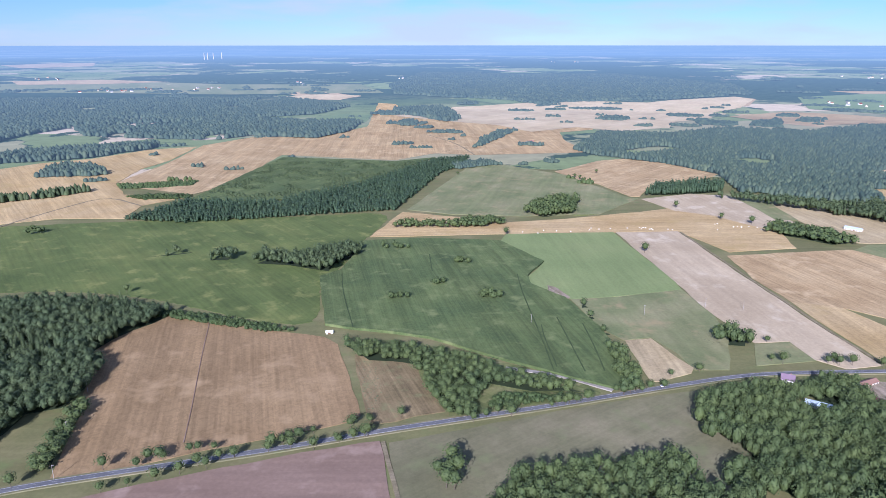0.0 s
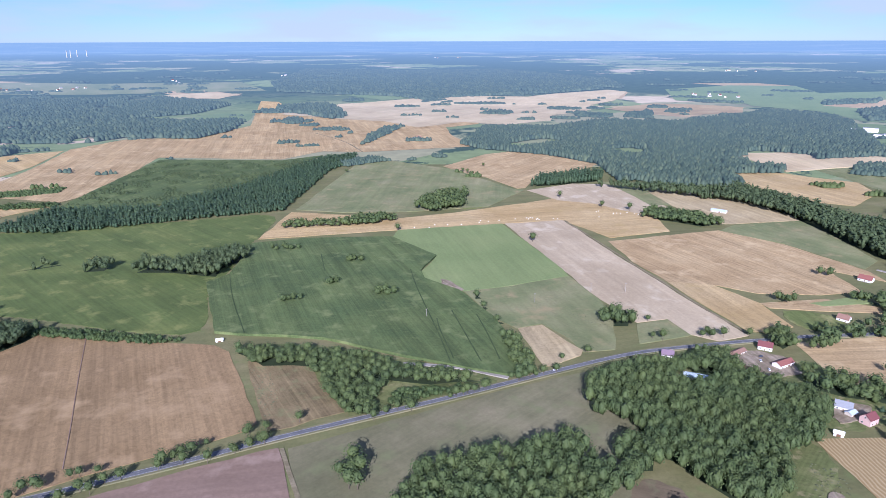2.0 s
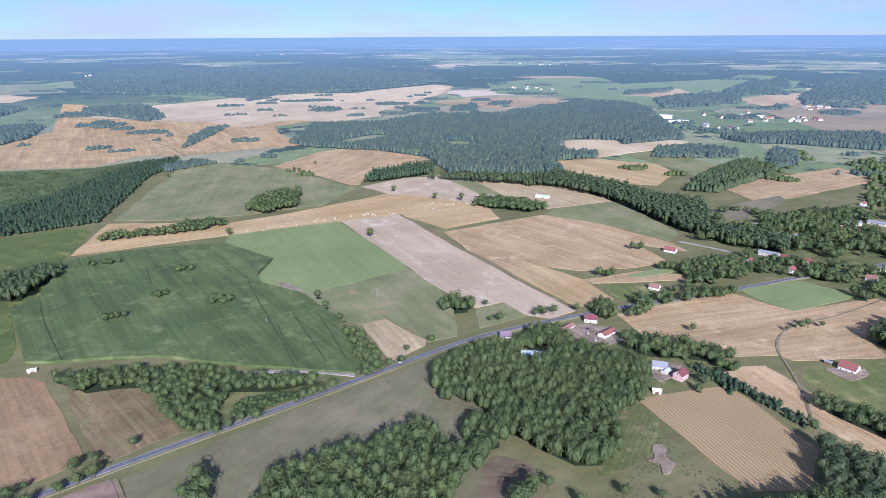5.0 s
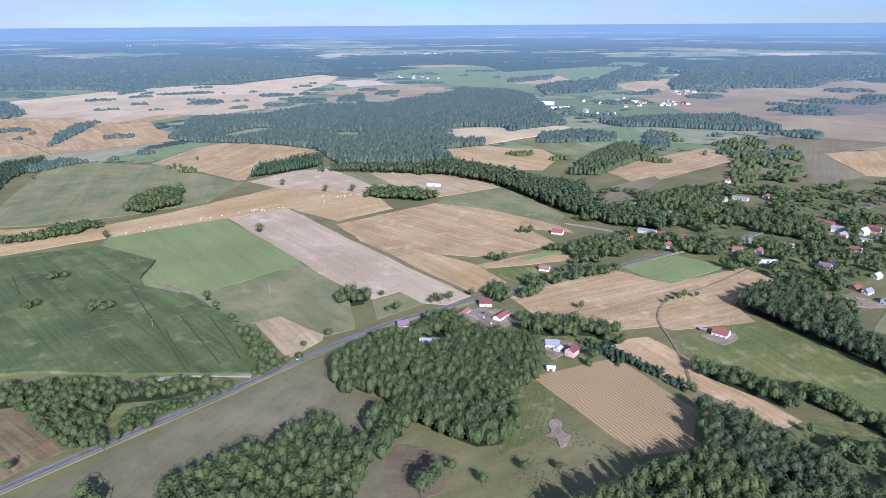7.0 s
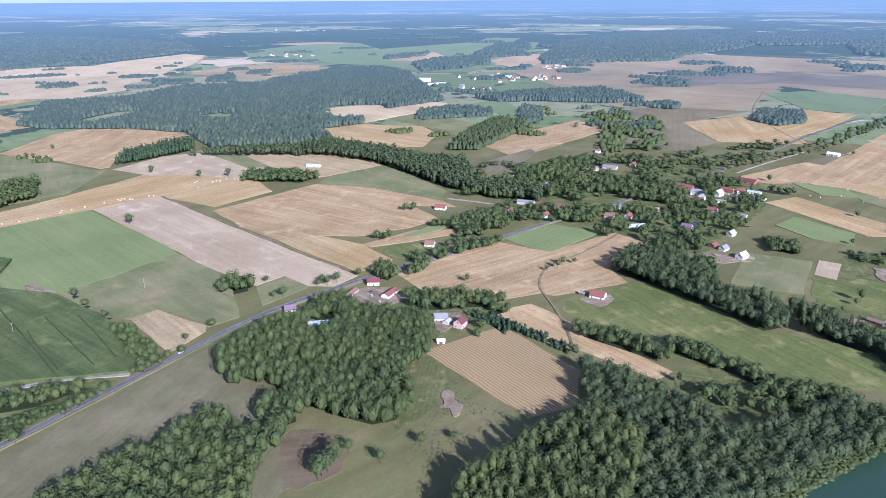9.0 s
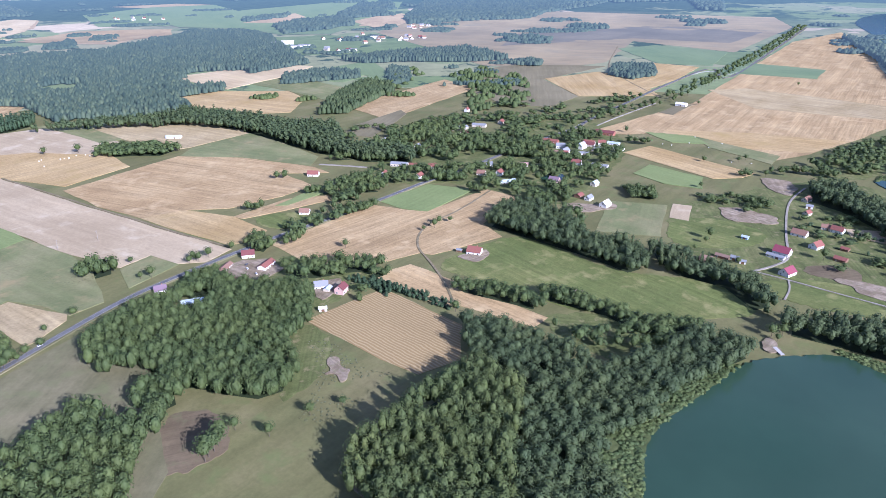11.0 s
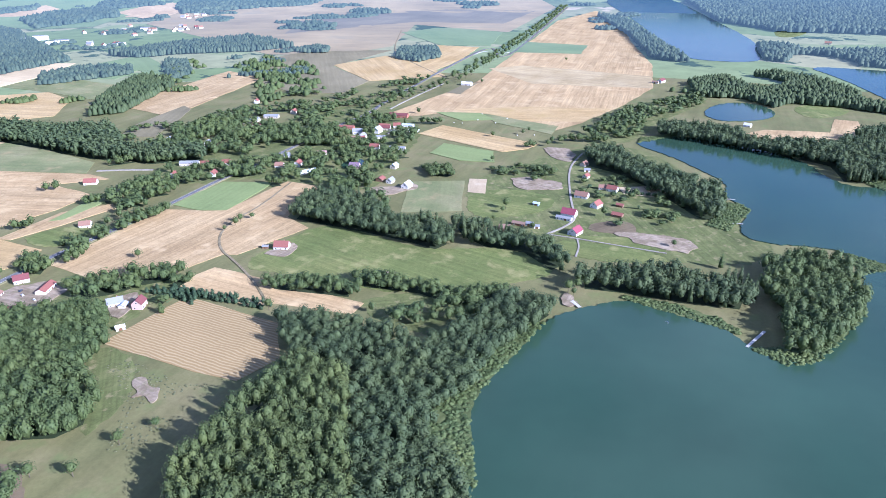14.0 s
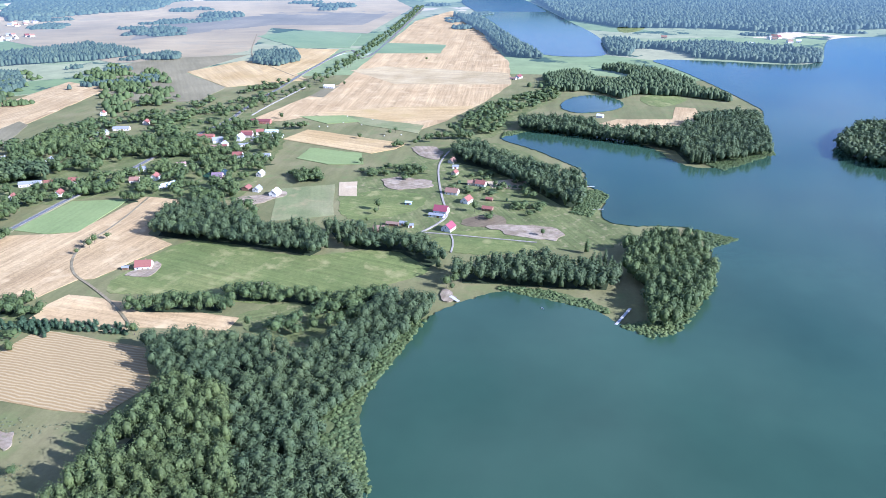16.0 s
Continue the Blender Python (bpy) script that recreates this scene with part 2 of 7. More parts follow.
def leaf_material(name, dark, mid, light, distant=False):
    """Leaves: every clump of a crown has a tone of its own, over the tone of its tree and of the stand."""
    m, n, l, p = material(name, 0.7, 0.3)
    geo = n.new("ShaderNodeNewGeometry")
    isl = geo.outputs["Random Per Island"]
    pos = geo.outputs["Position"]
    col = ramp(n, l, isl, [(0.0, dark), (0.5, mid), (1.0, light)])
    stand = noise_node(n, l, pos, 0.022, 3)
    col = blend(n, l, 1.0, col, ramp(n, l, stand, [(0.3, (0.8, 0.84, 0.82)), (0.7, (1.12, 1.05, 0.92))]), "MULTIPLY")
    each = noise_node(n, l, pos, 0.13, 2)
    col = blend(n, l, 1.0, col, ramp(n, l, each, [(0.35, (0.84, 0.88, 0.9)), (0.65, (1.08, 1.06, 1.0))]), "MULTIPLY")
    fine = noise_node(n, l, pos, 0.9, 4, 0.75)
    col = blend(n, l, 1.0, col, ramp(n, l, fine, [(0.3, grey(0.86)), (0.7, grey(1.06))]), "MULTIPLY")
    l.new(col, p.inputs["Base Color"])
    # far leaves carry painted haze as a glow
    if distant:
        haze_glow(n, l, p)
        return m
    tr = n.new("ShaderNodeBsdfTranslucent")
    l.new(col, tr.inputs["Color"])
    mix = n.new("ShaderNodeMixShader")
    mix.inputs["Fac"].default_value = 0.25
    l.new(p.outputs["BSDF"], mix.inputs[1])
    l.new(tr.outputs["BSDF"], mix.inputs[2])
    l.new(mix.outputs["Shader"], n["Material Output"].inputs["Surface"])
    return m


LEAF = {
    "broad": leaf_material("broad_leaves", (0.078, 0.110, 0.040), (0.093, 0.130, 0.048), (0.113, 0.159, 0.059)),
    "mixed": leaf_material("mixed_leaves", (0.068, 0.097, 0.044), (0.081, 0.115, 0.053), (0.099, 0.140, 0.064)),
    "conifer": leaf_material("spruce_needles", (0.057, 0.096, 0.053), (0.068, 0.114, 0.063), (0.083, 0.139, 0.076)),
    "pine": leaf_material("pine_needles", (0.084, 0.111, 0.040), (0.100, 0.133, 0.048), (0.122, 0.162, 0.059)),
    "shrub": leaf_material("shrub_leaves", (0.065, 0.098, 0.036), (0.077, 0.117, 0.043), (0.094, 0.143, 0.052)),
    # haze put into the colour: darker and bluer than the near leaves
    "far": leaf_material("hazed_leaves", (0.038, 0.064, 0.044), (0.056, 0.084, 0.053), (0.083, 0.112, 0.063), True),
    "weed": leaf_material("pale_weeds", (0.130, 0.145, 0.075), (0.165, 0.175, 0.095), (0.205, 0.210, 0.125)),
    "reed": leaf_material("reed_leaves", (0.090, 0.130, 0.050), (0.115, 0.158, 0.060), (0.145, 0.188, 0.074)),
}


def plain(name, col, rough=0.8, var=0.15, scale=0.8, metal=0.0, spec=0.3):
    m, n, l, p = material(name, rough, spec)
    co = n.new("ShaderNodeTexCoord").outputs["Object"]
    a = noise_node(n, l, co, scale, 6, 0.7)
    b = noise_node(n, l, co, scale * 9, 3, 0.7)
    c = blend(n, l, 1.0, col, ramp(n, l, a, [(0.25, grey(1 - var)), (0.75, grey(1 + var * 0.5))]), "MULTIPLY")
    c = blend(n, l, 1.0, c, ramp(n, l, b, [(0.25, grey(1 - var * 0.6)), (0.75, grey(1))]), "MULTIPLY")
    l.new(c, p.inputs["Base Color"])
    p.inputs["Metallic"].default_value = metal
    bump(n, l, p, b, 0.3, 0.03)
    return m


ROOF = {
    "red": plain("red_tiles", (0.25, 0.098, 0.078)), "orange": plain("orange_tiles", (0.26, 0.15, 0.11)), "maroon": plain("maroon_tiles", (0.17, 0.06, 0.06)),
    "magenta": plain("magenta_sheet_roof", (0.25, 0.065, 0.09), 0.5), "mauve": plain("mauve_tiles", (0.20, 0.14, 0.18)), "slate": plain("grey_fibre_cement", (0.25, 0.26, 0.28)),
    "tin": plain("pale_blue_tin", (0.48, 0.56, 0.64), 0.45, 0.25), "white": plain("white_sheet_roof", (0.75, 0.75, 0.74)), "pinkroof": plain("weathered_pink_tiles", (0.42, 0.27, 0.24)),
    "brownroof": plain("brown_tiles", (0.24, 0.16, 0.12)),
}
WALL = {
    "white": plain("white_render", (0.78, 0.76, 0.72)), "cream": plain("cream_render", (0.58, 0.52, 0.43)), "pink": plain("pink_render", (0.62, 0.42, 0.38)),
    "brown": plain("brown_boards", (0.22, 0.14, 0.09)), "maroonwall": plain("red_brick_wall", (0.34, 0.14, 0.10)), "blue": plain("blue_boards", (0.30, 0.38, 0.48)),
}
GLASS = plain("dark_window_glass", (0.03, 0.04, 0.05), 0.1, 0.1, 0.5, 0.0, 0.6)
WOOD = plain("grey_wood", (0.34, 0.31, 0.27))
DOORWOOD = plain("brown_door_wood", (0.16, 0.09, 0.05))
BARK = plain("bark", (0.12, 0.095, 0.07))
BIRCH = plain("pale_bark", (0.42, 0.40, 0.36))
BRICK = plain("chimney_brick", (0.36, 0.17, 0.12))
CONCRETE = plain("pale_concrete", (0.46, 0.45, 0.43))
BALE = plain("white_wrapped_straw", (0.72, 0.70, 0.62))
PAINT = plain("white_car_paint", (0.75, 0.76, 0.78), 0.3, 0.05)
DARKPAINT = plain("dark_car_paint", (0.05, 0.06, 0.09), 0.3, 0.05)
RUBBER = plain("black_rubber", (0.02, 0.02, 0.02))
LINE = plain("worn_white_road_paint", (0.36, 0.36, 0.355), 0.8, 0.4)


def water_material(name, tint, rough):
    m, n, l, p = material(name, rough, 0.7)
    pos = n.new("ShaderNodeNewGeometry").outputs["Position"]
    big = noise_node(n, l, pos, 0.006, 4)
    col = blend(n, l, ramp(n, l, big, [(0.3, grey(0)), (0.7, grey(1))]), tuple(c * 0.85 for c in tint), tuple(c * 1.15 for c in tint))
    l.new(col, p.inputs["Base Color"])
    p.inputs["IOR"].default_value = 1.33
    rip = noise_node(n, l, pos, 0.35, 5, 0.65)
    bump(n, l, p, rip, 0.12, 0.35)
    return m


WATER = water_material("green_lake_water", (0.031, 0.066, 0.042), 0.12)


def far_ground_material():
    """Open country seen towards the horizon: woods and fields, with blue haze painted over them as glow."""
    m, n, l, p = material("hazed_country", 1.0, 0.0)
    at = n.new("ShaderNodeAttribute")
    at.attribute_name = "plan"
    km = at.outputs["Vector"]
    warp = noise_node(n, l, km, 1.5, 3)
    bent = n.new("ShaderNodeVectorMath")
    bent.operation = "ADD"
    l.new(km, bent.inputs[0])
    l.new(warp, bent.inputs[1])
    vor = n.new("ShaderNodeTexVoronoi")
    rim = n.new("ShaderNodeTexVoronoi")
    rim.feature = "DISTANCE_TO_EDGE"
    for node in (vor, rim):
        node.inputs["Scale"].default_value = 3.1
        l.new(bent.outputs[0], node.inputs["Vector"])
    sep = n.new("ShaderNodeSeparateColor")
    l.new(vor.outputs["Color"], sep.inputs["Color"])
    fields = ramp(n, l, sep.outputs["Red"], [(0.0, (0.16, 0.21, 0.085)), (0.3, (0.21, 0.255, 0.11)), (0.55, (0.25, 0.27, 0.135)), (0.82, (0.32, 0.30, 0.17)), (0.92, (0.50, 0.40, 0.26)), (1.0, (0.58, 0.47, 0.32))])
    wood = noise_node(n, l, km, 0.5, 7, 0.66)
    grove = noise_node(n, l, km, 5.0, 6, 0.7)
    fine = noise_node(n, l, km, 22.0, 5, 0.75)
    fields = blend(n, l, 1.0, fields, ramp(n, l, fine, [(0.3, grey(0.75)), (0.7, grey(1.1))]), "MULTIPLY")
    trees = ramp(n, l, fine, [(0.3, (0.028, 0.05, 0.033)), (0.7, (0.065, 0.1, 0.06))])
    out = n.new("ShaderNodeVectorMath")
    out.operation = "LENGTH"
    l.new(km, out.inputs[0])
    deep = n.new("ShaderNodeMapRange")
    deep.inputs["From Min"].default_value, deep.inputs["From Max"].default_value = 2.1, 2.9
    l.new(out.outputs["Value"], deep.inputs["Value"])
    hedge = n.new("ShaderNodeMath")
    hedge.operation = "ADD"
    l.new(rim.outputs["Distance"], hedge.inputs[0])
    l.new(grove, hedge.inputs[1])
    with_hedges = blend(n, l, ramp(n, l, hedge.outputs[0], [(0.44, grey(1)), (0.47, grey(0))]), fields, trees)
    with_hedges = blend(n, l, ramp(n, l, grove, [(0.59, grey(0)), (0.61, grey(1))]), with_hedges, trees)
    col = blend(n, l, ramp(n, l, wood, [(0.525, grey(1)), (0.54, grey(0))]), with_hedges, trees)
    col = blend(n, l, deep.outputs["Result"], with_hedges, col)
    l.new(col, p.inputs["Base Color"])
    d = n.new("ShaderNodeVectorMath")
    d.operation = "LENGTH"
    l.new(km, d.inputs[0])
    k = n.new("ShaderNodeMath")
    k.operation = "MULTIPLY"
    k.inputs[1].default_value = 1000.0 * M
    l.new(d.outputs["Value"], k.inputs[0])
    haze_glow(n, l, p, k.outputs[0])
    return m


# ---- shape helpers ----


def lift(x, y):
    """Lays a place of the level plan on the land. Beyond FAR it is pulled in along the camera's sight line, shrunk and
    raised, to fit the view up to the horizon. Returns x, y, z, scale.
    """
    d = math.hypot(x, y)
    if d <= FAR:
        return x, y, 0.0, 1.0
    k = (FAR + DEEP * (1 - FAR / d)) / d
    return x * k, y * k, EYE * (1 - k), k


def mesh_of(name, verts, faces, mat):
    me = bpy.data.meshes.new(name)
    me.from_pydata(verts, [], faces)
    me.materials.append(mat)
    me.update()
    return me


def tri_mesh(name, v, f, mat):
    """A mesh from arrays of points and triangles."""
    me = bpy.data.meshes.new(name)
    me.vertices.add(len(v))
    me.vertices.foreach_set("co", v.astype(np.float32).ravel())
    me.loops.add(f.size)
    me.loops.foreach_set("vertex_index", f.astype(np.int32).ravel())
    me.polygons.add(len(f))
    me.polygons.foreach_set("loop_start", np.arange(0, f.size, 3, dtype=np.int32))
    me.polygons.foreach_set("loop_total", np.full(len(f), 3, dtype=np.int32))
    me.materials.append(mat)
    me.update(calc_edges=True)
    return me


def part(name, me, parent, m=None, label=""):
    ob = new(name, me)
    ob.parent = parent
    if m is not None:
        ob.matrix_basis = m
    return tagged(ob, label)


def box(sx, sy, sz, z0=0.0, taper=1.0, bevel=0.0):
    bm = bmesh.new()
    bmesh.ops.create_cube(bm, size=1)
    for v in bm.verts:
        k = taper if v.co.z > 0 else 1
        v.co = (v.co.x * sx * k, v.co.y * sy * k, (v.co.z + 0.5) * sz + z0)
    if bevel:
        bmesh.ops.bevel(bm, geom=bm.edges[:], offset=bevel, segments=1, affect="EDGES")
    return bm


def tube(r0, r1, h, n=8, z0=0.0):
    bm = bmesh.new()
    bmesh.ops.create_cone(bm, cap_ends=True, segments=n, radius1=r0, radius2=r1, depth=h)
    for v in bm.verts:
        v.co.z += h / 2 + z0
    return bm


def done(name, bm, mat):
    me = bpy.data.meshes.new(name)
    bm.to_mesh(me)
    bm.free()
    me.materials.append(mat)
    return me


def ragged(pts, step, wobble, rng):
    """The outline with more corners, wavering like a real field's edge."""
    out = []
    for (x0, y0), (x1, y1) in zip(pts, pts[1:] + pts[:1]):
        d = math.hypot(x1 - x0, y1 - y0)
        n = max(1, min(24, int(d / step)))
        for i in range(n):
            w = wobble if i else wobble * 0.4
            out.append((x0 + (x1 - x0) * i / n + rng.uniform(-w, w), y0 + (y1 - y0) * i / n + rng.uniform(-w, w)))
    return out


def organic(pts, size, seed):
    """A rounded, uneven outline for shores, bare patches and grassland."""
    for _ in range(2):
        pts = [q for a, b in zip(pts, pts[1:] + pts[:1]) for q in ((a[0] * 0.75 + b[0] * 0.25, a[1] * 0.75 + b[1] * 0.25), (a[0] * 0.25 + b[0] * 0.75, a[1] * 0.25 + b[1] * 0.75))]
    fine = []
    for a, b in zip(pts, pts[1:] + pts[:1]):
        n = max(1, min(6, int(math.dist(a, b) / max(1.5, size * 0.3))))
        fine += [(a[0] + (b[0] - a[0]) * i / n, a[1] + (b[1] - a[1]) * i / n) for i in range(n)]
    k = 1 / max(4.0, size * 2.2)
    return [(x + size * noise.noise((x * k, y * k, seed)), y + size * noise.noise((x * k, y * k, seed + 50))) for x, y in fine]


def cat_seed(cat, pts):
    return len(cat) + abs(pts[0][0]) % 17


layer = [0]
MATS = {FIELD[k]: DISTANT[k] for k in DISTANT}


def inside(px, py, poly):
    x, y = poly[:, 0], poly[:, 1]
    x2, y2 = np.roll(x, -1), np.roll(y, -1)
    hit = np.zeros(len(px), bool)
    for a, b, c, d in zip(x, y, x2, y2):
        cross = ((b > py) != (d > py)) & (px < (c - a) * (py - b) / (d - b + 1e-12) + a)
        hit ^= cross
    return hit


def draped(out, inv, height):
    """A field laid over the rising distant land, in triangles small enough to follow it."""
    poly = np.array(out, float)
    x0, y0 = poly.min(0)
    x1, y1 = poly.max(0)
    step = max(60.0, math.sqrt((x1 - x0) * (y1 - y0)) / 26)
    gx, gy = np.meshgrid(np.arange(x0 + step / 2, x1, step), np.arange(y0 + step / 2, y1, step))
    px, py = gx.ravel(), gy.ravel()
    keep = inside(px, py, poly)
    pts = [Vector(p) for p in out] + [Vector((a, b)) for a, b in zip(px[keep], py[keep])]
    rim = [(i, (i + 1) % len(out)) for i in range(len(out))]
    flat, _, tris, *_ = geometry.delaunay_2d_cdt(pts, rim, [], 0, 1e-3)
    mid = np.array([[sum(flat[i].x for i in t) / 3, sum(flat[i].y for i in t) / 3] for t in tris])
    good = inside(mid[:, 0], mid[:, 1], poly)
    verts = []
    for p in flat:
        x, y, z, k = lift(p.x, p.y)
        rise = 0.6 * min(1.0, max(0.0, (math.hypot(p.x, p.y) - FAR + 350) / 350))
        verts.append(inv @ Vector((x, y, z + height + rise)))
    return verts, [tuple(t) for t, g in zip(tris, good) if g]


def sheet(name, mat, pts, height, label="", wobble=0.5, cat="", kind="structure", rows=None):
    """A field, plot or water surface: a low slab over the level plan, its own x axis along its longest side."""
    rng = random.Random(len(pts) * 7919 + int(abs(pts[0][0]) * 10))
    layer[0] += 1
    height += 0.006 * (layer[0] % 40)
    (ax, ay), (bx, by) = max(zip(pts, pts[1:] + pts[:1]), key=lambda e: math.dist(*e))
    turn = math.atan2(by - ay, bx - ax) if rows is None else radians(rows)
    far = min(math.hypot(*p) for p in pts)
    if wobble >= 2:
        pts = organic(pts, wobble, cat_seed(cat, pts))
        wobble = 0.25
    out = ragged(pts, 9 + far * 0.015, wobble * (1 + far / 900), rng) if wobble else list(pts)
    cx, cy = sum(p[0] for p in out) / len(out), sum(p[1] for p in out) / len(out)
    cx, cy = lift(cx, cy)[:2]
    m = pose(cx, cy, 0, 0, 0, math.degrees(turn))
    inv = m.inverted()
    top, low = [], []
    for p in out:
        x, y, z, k = lift(*p)
        top.append(inv @ Vector((x, y, z + height)))
        low.append(inv @ Vector((x, y, z - 0.3)))
    n = len(out)
    area = sum(a[0] * b[1] - b[0] * a[1] for a, b in zip(out, out[1:] + out[:1]))
    ring = list(range(n)) if area > 0 else list(range(n))[::-1]
    low_faces = [[ring[i], ring[i - 1], n + ring[i - 1], n + ring[i]] for i in range(n)]
    distant = far > NEAR
    if max(math.hypot(*p) for p in out) < FAR:
        faces = [ring] + low_faces
        verts = top + low
    else:
        verts, faces = draped(out, inv, height)
    # distant sheets swap to the materials with painted haze
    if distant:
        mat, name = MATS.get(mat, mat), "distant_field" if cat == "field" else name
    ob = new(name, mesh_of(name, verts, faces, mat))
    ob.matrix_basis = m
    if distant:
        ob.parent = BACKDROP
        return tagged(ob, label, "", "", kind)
    return tagged(ob, label, cat, "", kind)


def ribbon(name, mat, line, width, height, label, z_extra=0.0):
    """A road or lane of even width along a smoothed line."""
    pts = [Vector(p) for p in line]
    for _ in range(2):
        q = [pts[0]]
        for a, b in zip(pts, pts[1:]):
            q += [a.lerp(b, 0.25), a.lerp(b, 0.75)]
        pts = q + [pts[-1]]
    layer[0] += 1
    height += 0.003 * (layer[0] % 20)
    verts, faces = [], []
    for i, p in enumerate(pts):
        d = (pts[min(i + 1, len(pts) - 1)] - pts[max(i - 1, 0)]).normalized()
        s = Vector((-d.y, d.x)) * width / 2
        for q, z in ((p + s * 1.08, -0.2), (p + s, height), (p - s, height), (p - s * 1.08, -0.2)):
            x, y, g, k = lift(q.x, q.y)
            verts.append((x, y, g + z))
        if i:
            o = 4 * i
            faces += [(o + j, o + j + 1, o + j - 3, o + j - 4) for j in range(3)]
    return tagged(new(name, mesh_of(name, verts, faces, mat)), label, "", "", "structure"), pts


# ---- land ----
def land(name, d0, d1, rings, mat, growth):
    verts, plan, faces, n = [], [], [], 192
    for i in range(rings + 1):
        f = i / rings
        d = d0 * (d1 / d0) ** f if growth else d0 + (d1 - d0) * f
        for j in range(n):
            a = 2 * math.pi * j / n
            x, y, z, k = lift(d * math.sin(a), d * math.cos(a))
            verts.append((x, y, z))
            plan.append((d * math.sin(a) / 1000, d * math.cos(a) / 1000, 0))
    for i in range(rings):
        for j in range(n):
            a, b = i * n + j, i * n + (j + 1) % n
            faces.append((a, a + n, b + n, b))
    if d0 < 1:
        faces.append(tuple(range(n)))
    me = mesh_of(name, verts, faces, mat)
    me.attributes.new("plan", "FLOAT_VECTOR", "POINT").data.foreach_set("vector", np.array(plan, dtype=np.float32).ravel())
    return new(name, me)


GRASS = field_material("grassland", (0.152, 0.157, 0.063), (0.190, 0.183, 0.076), (0.248, 0.220, 0.106), 45, 7.0, 0.16, (0.134, 0.162, 0.057))
tagged(land("ground", 0.5, NEAR, 30, GRASS, True), "green grassland and fallow between the fields", "ground", "", "structure")
BACKDROP = tagged(land("backdrop", NEAR, 90000.0, 120, far_ground_material(), True), "distant countryside of woods and fields, blue with painted haze, up to the horizon", "distant land", "", "structure")

# ---- fields ----
sheet("maize_field", FIELD["maize"], [(-336, 904), (-324, 1017), (-293, 1257), (-84, 1213), (-14, 1256), (-123, 1030), (-226, 890)], 1.9, "green young plantation floor of grass and scrub", 0.6, "field")
sheet("stubble_field", FIELD["pale_stubble"], [(123, 532), (166, 541), (168, 525), (142, 506), (118, 501)], 0.2, "dry strip of cut grass beside the crop", 0.6, "field")
sheet("sandy_ground", FIELD["sandy"], [(88, 561), (96, 557), (103, 526), (97, 520), (91, 540)], 0.45, "bare sandy patch in the crop corner", 5.0, "sandy ground")
sheet("grassland", FIELD["lawn"], [(576, 182), (638, 143), (710, 110), (736, 40), (625, -19), (527, -45), (505, -73), (463, -57), (449, 1), (438, 75), (465, 105), (488, 155)], 0.04, "rough grass and gardens round the lake hamlet", 4.0, "field")
sheet("grassland", FIELD["lawn"], [(331, 176), (352, 149), (373, 106), (374, 78), (344, 85), (314, 103), (306, 138)], 0.04, "green marshy meadow between wood and shore", 4.0, "field")
sheet("grassland", FIELD["lawn"], [(788, 116), (934, 76), (1067, -13), (985, -21), (873, 28), (746, 53), (716, 99)], 0.04, "grassy slope with scattered bushes", 4.0, "field")
sheet("grassland", FIELD["lawn"], [(287, 378), (319, 339), (319, 294), (306, 287), (251, 282), (261, 312), (237, 347), (203, 380), (243, 400)], 0.04, "green farm gardens between the houses", 4.0, "field")
sheet("grassland", FIELD["lawn"], [(175, 235), (223, 276), (242, 280), (236, 246), (211, 235), (191, 225)], 0.04, "fresh green corner of the pasture", 4.0, "field")
sheet("grassland", FIELD["lawn"], [(472, 468), (551, 478), (808, 442), (837, 365), (723, 279), (604, 264), (518, 245), (510, 285), (517, 364), (475, 413)], 0.04, "gardens and grass among the village houses", 4.0, "field")
sheet("grassland", FIELD["lawn"], [(-74, 450), (-10, 445), (76, 388), (102, 372), (57, 354), (5, 335), (-14, 382)], 0.04, "bright green scrub meadow beside the road", 4.0, "field")
sheet("stubble_field", FIELD["brown_stubble"], [(-237, 425), (-233, 462), (-215, 495), (-196, 493), (-125, 465), (-84, 453), (-73, 441), (-63, 406), (-46, 345), (-51, 338), (-91, 322), (-138, 303), (-177, 286), (-188, 284), (-199, 328), (-216, 375)], 0.2, "large harvested field of tan stubble beside the road", 0.6, "field", rows=105)
sheet("stubble_field", FIELD["weedy_stubble"], [(-59, 424), (-18, 421), (-14, 390), (1, 349), (-16, 344), (-26, 338), (-40, 335), (-48, 368), (-55, 398)], 0.2, "small stubble field overgrown with pale weeds", 0.6, "field")
sheet("soil_field", FIELD["darker_soil"], [(-33, 319), (-43, 317), (-86, 303), (-143, 282), (-184, 265), (-225, 248), (-160, 158), (-11, 158), (-23, 264)], 0.2, "harrowed field of pinkish bare soil", 0.6, "field")
sheet("pasture", FIELD["dry_pasture"], [(-28, 317), (2, 327), (66, 350), (104, 361), (137, 370), (155, 374), (158, 309), (117, 229), (20, 158), (-10, 158), (-21, 264)], 0.2, "mown pasture of dry grey-green grass", 0.6, "field")
sheet("meadow", FIELD["lush_meadow"], [(-587, 742), (-505, 762), (-368, 788), (-245, 799), (-153, 813), (-59, 836), (-77, 730), (-86, 700), (-95, 602), (-111, 586), (-92, 487), (-110, 473), (-157, 490), (-221, 523), (-254, 536), (-316, 548), (-372, 545), (-426, 523)], 0.12, "lush green meadow with yellow-green patches", 2.0, "field")
sheet("maize_field", FIELD["maize"], [(-110, 583), (-93, 602), (-83, 700), (-27, 709), (60, 700), (96, 628), (76, 586), (76, 563), (100, 529), (115, 470), (120, 410), (116, 382), (103, 375), (76, 391), (43, 412), (-10, 450), (-34, 458), (-66, 466), (-87, 474)], 1.9, "field of dark green maize with tractor lanes", 0.6, "field")
